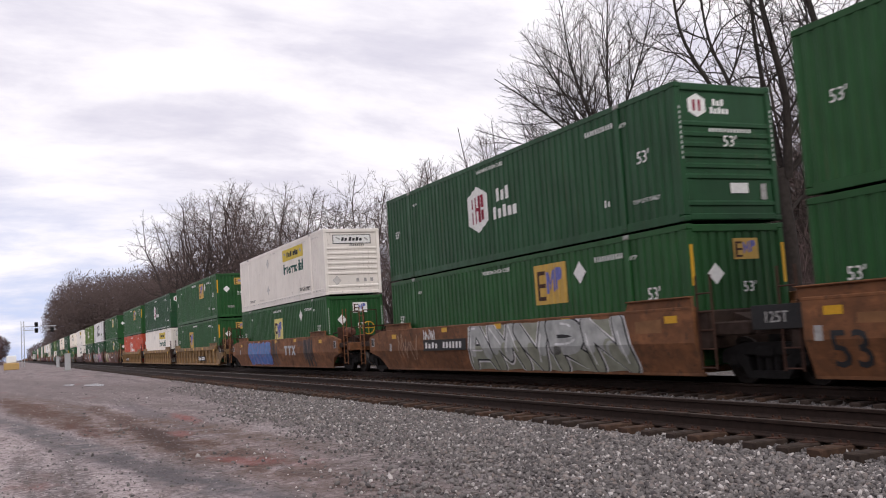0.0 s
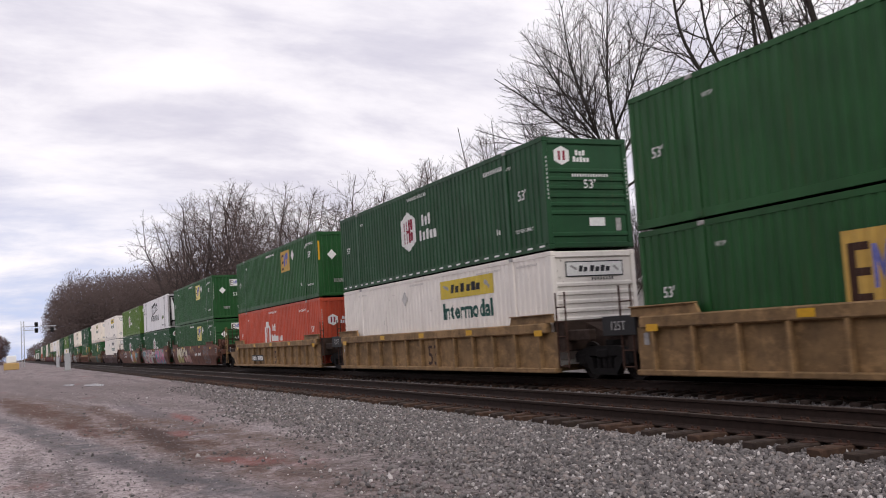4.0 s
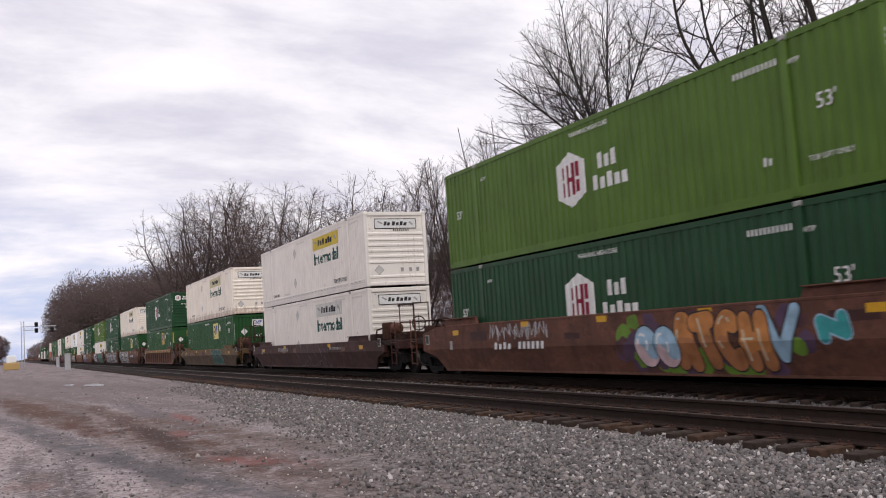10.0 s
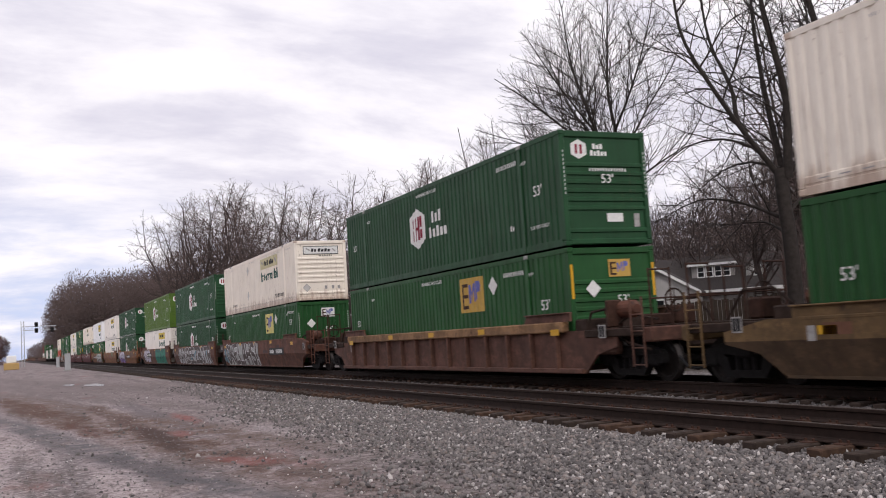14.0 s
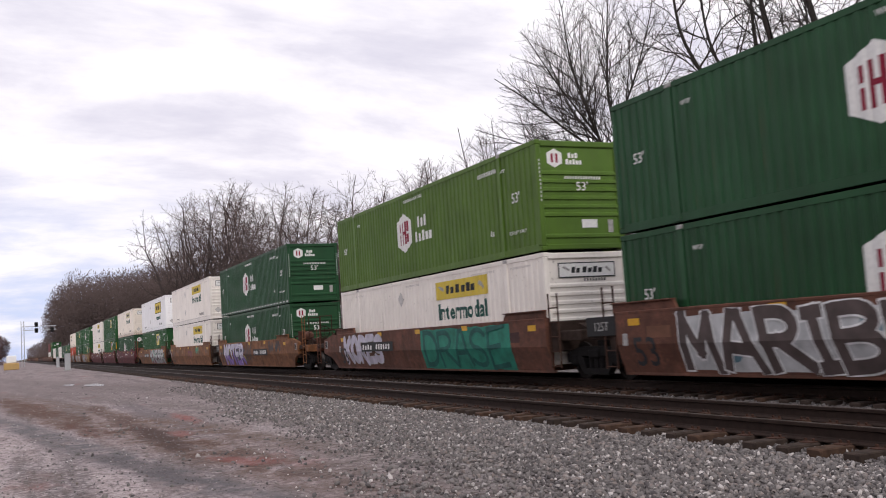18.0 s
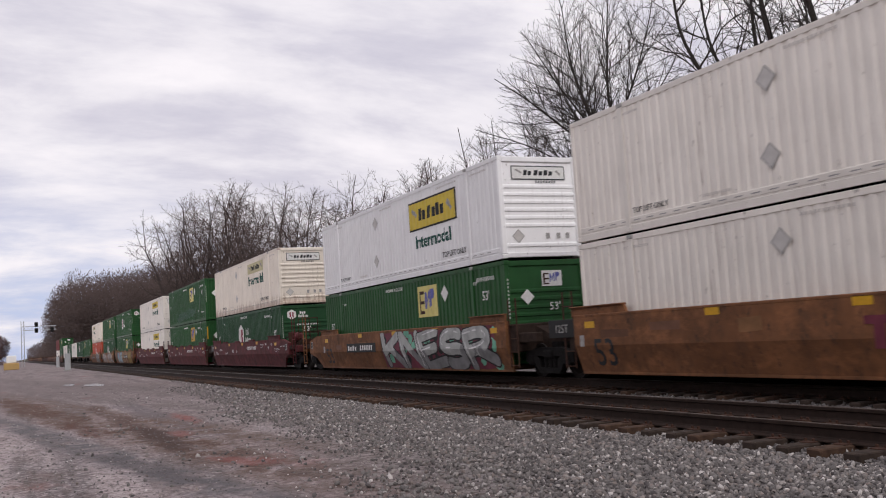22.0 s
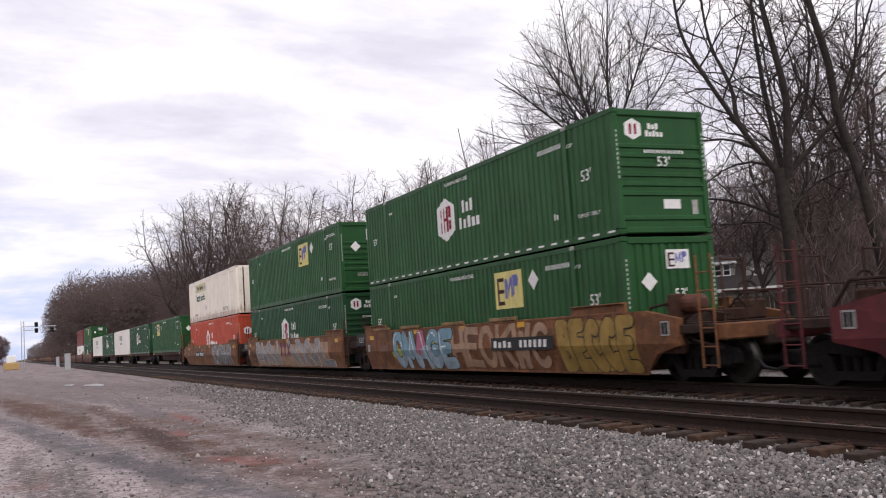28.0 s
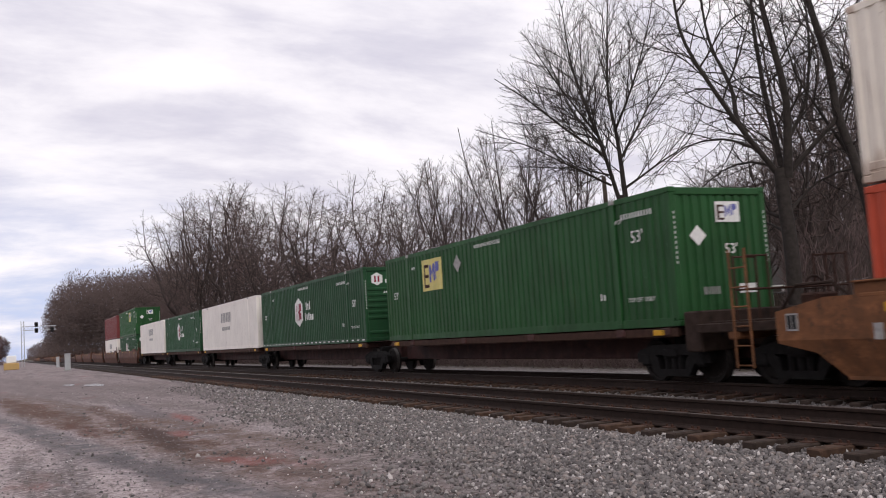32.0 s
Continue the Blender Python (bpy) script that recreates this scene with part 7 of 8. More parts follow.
def tubes(segs, sides):
    """Vertices and faces of tapered tubes, all at once."""
    p = np.array([s[0] for s in segs])
    q = np.array([s[1] for s in segs])
    r0 = np.array([s[2] for s in segs])[:, None]
    r1 = np.array([s[3] for s in segs])[:, None]
    d = q - p
    d /= np.linalg.norm(d, axis=1)[:, None] + 1e-9
    ref = np.where(np.abs(d[:, 2:3]) < 0.9, np.array([[0, 0, 1.0]]), np.array([[1.0, 0, 0]]))
    a = np.cross(d, ref)
    a /= np.linalg.norm(a, axis=1)[:, None]
    b = np.cross(d, a)
    vs = []
    for i in range(sides):
        t = 2 * math.pi * i / sides
        o = a * math.cos(t) + b * math.sin(t)
        vs += [p + o * r0, q + o * r1]
    co = np.stack(vs, 1).reshape(-1, 3)
    m = 2 * sides
    f = []
    for i in range(sides):
        j = (i + 1) % sides
        f.append((2 * i, 2 * j, 2 * j + 1, 2 * i + 1))
    faces = (np.array(f)[None] + m * np.arange(len(segs))[:, None, None]).reshape(-1, 4)
    return co, faces


def quad_mesh(name, co, faces, mat):
    me = bpy.data.meshes.new(name)
    me.vertices.add(len(co))
    me.vertices.foreach_set("co", np.ascontiguousarray(co).ravel())
    me.loops.add(faces.size)
    me.loops.foreach_set("vertex_index", faces.ravel())
    k = faces.shape[1]
    me.polygons.add(len(faces))
    me.polygons.foreach_set("loop_start", np.arange(0, faces.size, k))
    me.polygons.foreach_set("loop_total", np.full(len(faces), k))
    me.polygons.foreach_set("use_smooth", np.ones(len(faces), bool))
    me.update(calc_edges=True)
    me.materials.append(mat)
    return me


def spikes(segs):
    """Vertices and faces of slender three-sided spikes."""
    p = np.array([s[0] for s in segs])
    q = np.array([s[1] for s in segs])
    r = np.array([s[2] for s in segs])[:, None]
    d = q - p
    d /= np.linalg.norm(d, axis=1)[:, None] + 1e-9
    a = np.cross(d, np.array([[0.31, 0.52, 0.79]]))
    a /= np.linalg.norm(a, axis=1)[:, None] + 1e-9
    b = np.cross(d, a)
    co = np.stack([p + a * r, p - a * r * 0.5 + b * r * 0.87, p - a * r * 0.5 - b * r * 0.87, q], 1).reshape(-1, 3)
    f = (np.array([(0, 1, 3), (1, 2, 3), (2, 0, 3)])[None] + 4 * np.arange(len(segs))[:, None, None]).reshape(-1, 3)
    return co, f


class Habit:
    """How a kind of tree branches, level by level, and the crown that it fills."""

    def __init__(self, crown, gaps=(0.42, 0.28, 0.17), angles=(46, 42, 40), most=(3.4, 1.5, 0.62), ratio=(0.75, 0.6, 0.5), bare=(0.22, 0.15, 0.12), rise=(0.10, 0.06, 0.03), wob=0.07, thin=0.0065, thick=0.0115, tip=1.4):
        self.crown, self.gaps, self.angles, self.most, self.ratio = crown, gaps, angles, most, ratio
        self.bare, self.rise, self.wob, self.thin, self.thick, self.tip = bare, rise, wob, thin, thick, tip

    def room(self, p, d):
        """How far the crown's edge lies from p along d."""
        best = 0.0
        for c, r in self.crown:
            o = [(p[i] - c[i]) / r[i] for i in range(3)]
            v = [d[i] / r[i] for i in range(3)]
            a, b, k = sum(x * x for x in v), sum(x * y for x, y in zip(o, v)), sum(x * x for x in o) - 1
            h = b * b - a * k
            if h > 0:
                best = max(best, (-b + math.sqrt(h)) / a)
        return best


def shoots(rnd, segs, habit, pts, radii, lev):
    """Side shoots all along a line of points, and theirs in turn."""
    total = sum((b - a).length for a, b in zip(pts, pts[1:]))
    turn, run, due = rnd.uniform(0, 6.28), 0.0, total * habit.bare[lev]
    for k, (a, b) in enumerate(zip(pts, pts[1:])):
        d = b - a
        step = d.length
        d = d / (step + 1e-9)
        side = d.orthogonal().normalized()
        while due <= run + step:
            p = a + d * (due - run)
            turn += 2.4 + rnd.uniform(-0.5, 0.5)
            o = Matrix.Rotation(turn, 3, d) @ side
            ang = radians(habit.angles[lev]) * rnd.uniform(0.7, 1.25)
            e = (d * math.cos(ang) + o * math.sin(ang) + Vector((0, 0, habit.rise[lev] * 2))).normalized()
            free = habit.room(p, e)
            reach = min(habit.most[lev] * rnd.uniform(0.6, 1.1), habit.ratio[lev] * (0.3 * total + 0.7 * (total - due)) * rnd.uniform(0.8, 1.2), free * rnd.uniform(0.72, 1.04))
            due += habit.gaps[lev] * rnd.uniform(0.6, 1.4)
            if reach < 0.14:
                continue
            if lev == 2:
                segs.append((tuple(p), tuple(p + (e + Vector((rnd.gauss(0, 0.1), rnd.gauss(0, 0.1), 0.04))) * reach), habit.thin, 0.0, 4))
                continue
            n = max(2, int(reach / (0.42, 0.30)[lev]))
            r = min(radii[k] * 0.62, habit.thin + habit.thick * reach)
            q, line, rad = p, [p], [r]
            for i in range(n):
                e = (e + Vector((rnd.gauss(0, habit.wob), rnd.gauss(0, habit.wob), rnd.gauss(0, habit.wob) + habit.rise[lev]))).normalized()
                q = q + e * (reach / n)
                line.append(q)
                rad.append(max(habit.thin, r * (1 - 0.85 * (i + 1) / n)))
            for i in range(n):
                segs.append((tuple(line[i]), tuple(line[i + 1]), rad[i], rad[i + 1], 1 if lev == 0 else 2))
            shoots(rnd, segs, habit, line, rad, lev + 1)
        run += step


def bent_line(rnd, pts, step, wob):
    """A smooth line through the points, a little uneven."""
    pts = [Vector(p) for p in pts]
    ext = [pts[0] * 2 - pts[1]] + pts + [pts[-1] * 2 - pts[-2]]
    out = []
    for i in range(1, len(ext) - 2):
        a, b, c, d = ext[i - 1:i + 3]
        n = max(2, int((c - b).length / step))
        for j in range(n):
            t = j / n
            p = 0.5 * (2 * b + (c - a) * t + (2 * a - 5 * b + 4 * c - d) * t * t + (3 * b - a - 3 * c + d) * t ** 3)
            out.append(p + Vector((rnd.gauss(0, wob), rnd.gauss(0, wob), 0)))
    out.append(pts[-1])
    return out


def limbed(seed, trunk, limbs, habit):
    """Trunk and main limbs as given lines (points, first and last radius, with shoots or bare), the rest grown on them."""
    rnd = random.Random(seed)
    segs = []
    for pts, r0, r1, grows in [(trunk[0], trunk[1], trunk[2], False)] + limbs:
        line = bent_line(rnd, pts, 0.5, 0.006)
        n = len(line) - 1
        rad = [r0 + (r1 - r0) * (i / n) ** 0.8 for i in range(n + 1)]
        for i in range(n):
            segs.append((tuple(line[i]), tuple(line[i + 1]), rad[i], rad[i + 1], 0))
        if grows:
            shoots(rnd, segs, habit, line, rad, 0)
            tip = (line[-1] - line[-2]).normalized()
            for _ in range(3):
                e = (tip + Vector((rnd.gauss(0, 0.3), rnd.gauss(0, 0.3), 0.1))).normalized()
                far = line[-1] + e * min(habit.tip, habit.room(line[-1], e))
                if (far - line[-1]).length > 0.2:
                    segs.append((tuple(line[-1]), tuple(far), r1 * 0.7, habit.thin, 1))
                    shoots(rnd, segs, habit, [line[-1], line[-1].lerp(far, 0.5), far], [r1 * 0.7, r1 * 0.4, habit.thin], 1)
    return segs


def tree_parts(segs, bark, twig):
    big = [s for s in segs if s[4] == 0]
    mid = [s for s in segs if s[4] in (1, 2)]
    fine = [s for s in segs if s[4] > 2]
    c1, f1 = tubes(mid, 4)
    c2, f2 = spikes(fine)
    tri = np.concatenate([f1[:, [0, 1, 2]], f1[:, [0, 2, 3]], f2 + len(c1)])
    me = quad_mesh("crown", np.concatenate([c1, c2]), tri, bark)
    me.materials.append(twig)
    me.polygons.foreach_set("material_index", np.concatenate([np.zeros(2 * len(f1), int), np.ones(len(f2), int)]))
    return quad_mesh("trunk", *tubes(big, 9), bark), me


def plant(meshes, label, x, y, rz=0.0, scale=1.0, group=""):
    t = new("tree")
    tagged(t, label, "tree", group)
    t.matrix_basis = Matrix.Translation((x, y, height(x, y))) @ Matrix.Rotation(rz, 4, "Z") @ Matrix.Scale(scale, 4)
    for name, me in zip(("trunk", "crown"), meshes):
        part(name, me, t)
    return t


def polar(az, dist):
    a = radians(az)
    return -dist * math.cos(a), dist * math.sin(a)


def wood_tree(seed):
    """A woodland tree ten metres high with sinuous limbs and an uneven crown."""
    rnd = random.Random(seed)
    wide = rnd.uniform(2.9, 3.7)
    crown = [((rnd.uniform(-0.4, 0.4), rnd.uniform(-0.4, 0.4), 6.2), (wide, wide, 3.8)), ((rnd.uniform(-1.5, 1.5), rnd.uniform(-1.5, 1.5), 4.9), (2.0, 2.0, 2.4))]
    habit = Habit(crown, gaps=(0.33, 0.23, 0.14), angles=(60, 54, 48), most=(2.4, 1.1, 0.5), bare=(0.12, 0.12, 0.1), wob=0.22, thin=0.0052, thick=0.0105, rise=(0.03, 0.02, 0.02), tip=0.5)
    limbs = []
    n = rnd.choice((5, 6, 7))
    lean = (rnd.uniform(-0.3, 0.3), rnd.uniform(-0.3, 0.3))
    for i in range(n):
        t = 6.283 * (i + rnd.uniform(-0.3, 0.3)) / n
        z0 = rnd.uniform(1.5, 3.4)
        up = rnd.uniform(0.35, 1.0) if i else 1.1
        out = wide * (0.95 - 0.55 * up) * rnd.uniform(0.8, 1.1)
        top = 4.6 + 4.6 * min(1, up) * rnd.uniform(0.9, 1.05)
        c, s = math.cos(t), math.sin(t)
        pts = [(lean[0] * z0 / 3, lean[1] * z0 / 3, z0)]
        for f in (0.22, 0.42, 0.60, 0.80, 1.0):
            k, o = rnd.uniform(-0.5, 0.5), out * f ** 0.8
            pts.append((c * o - s * k, s * o + c * k, z0 + (top - z0) * (f + rnd.uniform(-0.06, 0.06))))
        limbs.append((pts, 0.078 * rnd.uniform(0.7, 1.2), 0.016, True))
    return limbed(seed, ([(0, 0, -0.3), (lean[0] * 0.4, lean[1] * 0.4, 1.4), (lean[0], lean[1], 3.2)], 0.14, 0.095), limbs, habit)


def fan_tree(seed, spread, tall):
    """Many stems that rise from low down and sweep up into fine twigs."""
    rnd = random.Random(seed)
    habit = Habit([((0, 0, tall * 0.66), (spread * 1.15, spread * 1.15, tall * 0.37))], gaps=(0.36, 0.27, 0.19), angles=(46, 40, 36), most=(2.2, 1.0, 0.5), wob=0.11, thin=0.006, thick=0.009, rise=(0.07, 0.05, 0.03))
    limbs = []
    n = 9
    for i in range(n):
        t = 6.283 * (i + rnd.uniform(-0.35, 0.35)) / n
        out = spread * rnd.uniform(0.35, 1.0)
        c, s = math.cos(t), math.sin(t)
        z0 = rnd.uniform(1.2, 0.36 * tall)
        limbs.append(([(0.1 * c, 0.1 * s, z0), (c * out * 0.42, s * out * 0.42, z0 + (tall - z0) * 0.38), (c * out * 0.75, s * out * 0.75, z0 + (tall - z0) * 0.70), (c * out * 0.9, s * out * 0.9, tall * rnd.uniform(0.86, 1.0))], 0.058, 0.014, True))
    return limbed(seed, ([(0, 0, -0.3), (0.05, 0, 1.5), (0, 0.05, 0.38 * tall)], 0.15, 0.10), limbs, habit)


def build_trees():
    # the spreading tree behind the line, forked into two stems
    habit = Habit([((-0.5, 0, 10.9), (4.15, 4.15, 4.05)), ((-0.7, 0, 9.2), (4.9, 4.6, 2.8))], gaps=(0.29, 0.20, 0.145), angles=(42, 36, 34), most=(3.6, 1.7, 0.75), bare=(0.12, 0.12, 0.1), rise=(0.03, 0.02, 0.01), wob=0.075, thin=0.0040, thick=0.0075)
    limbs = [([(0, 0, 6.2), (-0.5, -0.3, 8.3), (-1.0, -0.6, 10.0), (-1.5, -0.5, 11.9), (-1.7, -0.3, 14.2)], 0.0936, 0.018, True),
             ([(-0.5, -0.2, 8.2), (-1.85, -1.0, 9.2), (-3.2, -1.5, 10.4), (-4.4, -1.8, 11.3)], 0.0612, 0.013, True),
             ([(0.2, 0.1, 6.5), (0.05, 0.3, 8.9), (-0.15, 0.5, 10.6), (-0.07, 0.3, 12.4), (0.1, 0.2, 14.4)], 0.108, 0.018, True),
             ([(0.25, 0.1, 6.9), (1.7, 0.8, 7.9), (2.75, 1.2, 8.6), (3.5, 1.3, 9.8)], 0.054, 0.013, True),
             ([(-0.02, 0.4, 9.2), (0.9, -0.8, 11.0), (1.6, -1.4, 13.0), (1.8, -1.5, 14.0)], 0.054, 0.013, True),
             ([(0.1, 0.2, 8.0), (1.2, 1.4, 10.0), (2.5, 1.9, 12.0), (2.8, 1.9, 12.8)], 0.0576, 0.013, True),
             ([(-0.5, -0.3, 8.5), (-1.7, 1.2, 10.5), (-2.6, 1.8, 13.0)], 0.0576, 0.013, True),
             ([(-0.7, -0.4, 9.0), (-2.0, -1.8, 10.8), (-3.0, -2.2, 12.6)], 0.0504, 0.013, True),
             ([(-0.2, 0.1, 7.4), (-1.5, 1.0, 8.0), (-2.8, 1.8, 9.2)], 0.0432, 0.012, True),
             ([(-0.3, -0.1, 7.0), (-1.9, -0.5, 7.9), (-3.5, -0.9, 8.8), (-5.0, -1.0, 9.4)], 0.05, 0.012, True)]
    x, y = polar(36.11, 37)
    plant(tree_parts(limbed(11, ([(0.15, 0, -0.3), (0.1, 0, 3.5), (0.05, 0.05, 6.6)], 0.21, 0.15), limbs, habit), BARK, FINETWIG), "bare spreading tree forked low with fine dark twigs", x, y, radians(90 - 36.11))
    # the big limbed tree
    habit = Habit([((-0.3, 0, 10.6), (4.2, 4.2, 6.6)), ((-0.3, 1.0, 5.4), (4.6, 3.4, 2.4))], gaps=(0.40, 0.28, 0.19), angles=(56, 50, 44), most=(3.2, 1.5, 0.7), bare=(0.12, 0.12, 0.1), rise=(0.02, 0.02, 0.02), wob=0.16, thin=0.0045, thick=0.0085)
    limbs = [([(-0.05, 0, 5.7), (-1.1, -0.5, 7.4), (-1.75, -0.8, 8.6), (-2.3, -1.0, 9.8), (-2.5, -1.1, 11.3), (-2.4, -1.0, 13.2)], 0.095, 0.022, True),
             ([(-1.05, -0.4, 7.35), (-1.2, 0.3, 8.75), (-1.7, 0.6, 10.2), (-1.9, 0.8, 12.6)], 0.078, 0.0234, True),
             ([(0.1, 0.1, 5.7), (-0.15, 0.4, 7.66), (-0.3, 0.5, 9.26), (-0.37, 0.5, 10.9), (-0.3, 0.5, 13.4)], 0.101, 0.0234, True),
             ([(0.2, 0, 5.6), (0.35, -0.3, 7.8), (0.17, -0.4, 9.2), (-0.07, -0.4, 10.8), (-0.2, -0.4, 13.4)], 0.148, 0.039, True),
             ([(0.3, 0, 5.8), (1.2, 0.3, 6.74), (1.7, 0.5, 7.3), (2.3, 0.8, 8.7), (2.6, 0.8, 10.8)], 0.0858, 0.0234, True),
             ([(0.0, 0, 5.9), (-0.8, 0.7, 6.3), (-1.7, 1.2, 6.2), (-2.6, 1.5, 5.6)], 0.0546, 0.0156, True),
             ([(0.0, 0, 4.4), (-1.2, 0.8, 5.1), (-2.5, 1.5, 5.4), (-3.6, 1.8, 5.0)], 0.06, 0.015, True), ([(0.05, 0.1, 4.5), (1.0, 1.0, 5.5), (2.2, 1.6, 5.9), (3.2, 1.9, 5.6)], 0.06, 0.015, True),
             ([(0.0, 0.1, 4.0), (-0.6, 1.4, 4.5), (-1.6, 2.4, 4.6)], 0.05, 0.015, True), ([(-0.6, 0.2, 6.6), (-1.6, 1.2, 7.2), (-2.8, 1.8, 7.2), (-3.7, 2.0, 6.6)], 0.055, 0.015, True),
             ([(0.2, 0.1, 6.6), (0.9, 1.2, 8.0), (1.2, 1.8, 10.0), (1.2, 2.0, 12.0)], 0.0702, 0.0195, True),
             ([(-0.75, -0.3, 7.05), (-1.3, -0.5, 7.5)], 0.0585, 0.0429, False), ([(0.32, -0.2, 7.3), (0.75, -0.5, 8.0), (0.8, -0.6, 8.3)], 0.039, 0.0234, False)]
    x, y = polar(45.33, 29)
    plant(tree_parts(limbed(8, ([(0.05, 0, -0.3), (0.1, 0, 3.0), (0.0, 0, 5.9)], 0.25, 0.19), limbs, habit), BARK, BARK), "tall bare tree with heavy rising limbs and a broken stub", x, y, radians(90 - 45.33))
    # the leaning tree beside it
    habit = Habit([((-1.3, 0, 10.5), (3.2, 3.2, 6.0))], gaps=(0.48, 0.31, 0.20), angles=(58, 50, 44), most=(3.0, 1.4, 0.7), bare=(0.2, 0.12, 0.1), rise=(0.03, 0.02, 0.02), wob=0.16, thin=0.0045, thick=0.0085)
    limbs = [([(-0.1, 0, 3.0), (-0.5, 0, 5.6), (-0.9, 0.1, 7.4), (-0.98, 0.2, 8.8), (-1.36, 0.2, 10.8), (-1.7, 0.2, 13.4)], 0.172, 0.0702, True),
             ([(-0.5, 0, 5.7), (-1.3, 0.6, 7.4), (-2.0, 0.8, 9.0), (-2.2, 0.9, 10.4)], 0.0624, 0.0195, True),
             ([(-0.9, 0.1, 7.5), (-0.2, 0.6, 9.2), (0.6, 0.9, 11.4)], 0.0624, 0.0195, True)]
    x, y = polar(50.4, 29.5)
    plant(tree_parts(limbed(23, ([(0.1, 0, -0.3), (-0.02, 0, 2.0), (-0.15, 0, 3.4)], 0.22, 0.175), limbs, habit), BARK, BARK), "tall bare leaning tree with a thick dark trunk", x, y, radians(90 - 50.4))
    # upswept many-stemmed trees
    for az, d, seed, wide, tall, rz in ((29.6, 44, 3, 3.9, 11.0, 0.0), (26.0, 47, 4, 3.9, 10.4, 2.0), (33.0, 43, 5, 3.0, 9.8, 4.0), (23.8, 52, 6, 3.2, 10.0, 1.0)):
        x, y = polar(az, d)
        plant(tree_parts(fan_tree(seed, wide, tall), WOODBARK, TWIG), "bare many-stemmed tree with upswept twigs", x, y, rz, 1.0, "trees behind the line")
    # woodland trees
    kinds = [tree_parts(wood_tree(70 + i), WOODBARK, PALEBARK) for i in range(6)]
    rnd = random.Random(9)
    line = [(6.6, 7.3), (7.4, 8.8), (8.9, 9.6), (10.5, 10.4), (13.2, 10.5), (17.6, 10.6), (20.4, 11.2), (21.5, 12.2), (22.6, 11.0), (24, 10.5), (26, 10.2), (29, 9.5), (34, 7.5), (37, 6.0), (44, 7.5), (58, 9.0)]
    def crest(az):
        return float(np.interp(az, [p[0] for p in line], [p[1] for p in line]))
    k = 0
    for row, (yy, fill) in enumerate(((20.5, 1.02), (27.0, 1.0))):
        az = 8.9 + row * 0.5
        while az < 32.5:
            d = (yy + rnd.uniform(-1.0, 2.5)) / math.sin(radians(az))
            h = (d * math.tan(radians(crest(az))) + 1.0) * fill * (rnd.uniform(0.86, 1.03) if row else rnd.uniform(0.74, 1.0))
            if not (23.0 < az < 33 and row == 0):
                x, y = polar(az, d)
                plant(kinds[k % 6], "bare woodland tree with grey-tan twigs", x, y, rnd.uniform(0, 6.28), max(0.7, min(2.6, h / 9.3)), "woodland behind the line")
                k += 1
            az += (1.35 if az < 13 else 2.2) * rnd.uniform(0.8, 1.25) * (1 + 0.25 * row)
    for az, d, h in ((36.4, 75, 9), (38.6, 88, 11.5), (40.2, 82, 13), (41.6, 90, 15), (42.8, 76, 13.5), (44.0, 66, 13), (45.0, 84, 16), (45.8, 70, 14), (47.1, 37, 14.5), (49.0, 56, 17), (51.5, 44, 14.5), (54.5, 50, 14), (58, 42, 13), (34.4, 62, 10), (48.2, 64, 15), (46.0, 60, 13), (52.8, 60, 15)):
        x, y = polar(az, d)
        plant(kinds[k % 6], "bare woodland tree with grey-tan twigs", x, y, rnd.uniform(0, 6.28), h / 9.8, "woodland behind the line")
        k += 1


build_trees()


def twig_cloud(name, label, count, seed, place, mat, size):
    """Countless thin twigs as slender three-sided spikes."""
    rng = np.random.default_rng(seed)
    p, d, ln = place(rng, count)
    d = d / np.linalg.norm(d, axis=1)[:, None]
    w = size * rng.uniform(0.6, 1.4, count)
    co, f = spikes(list(zip(p, p + d * ln[:, None], w)))
    return tagged(new(name, quad_mesh(name, co, f, mat)), label, "woodland", kind="stuff")


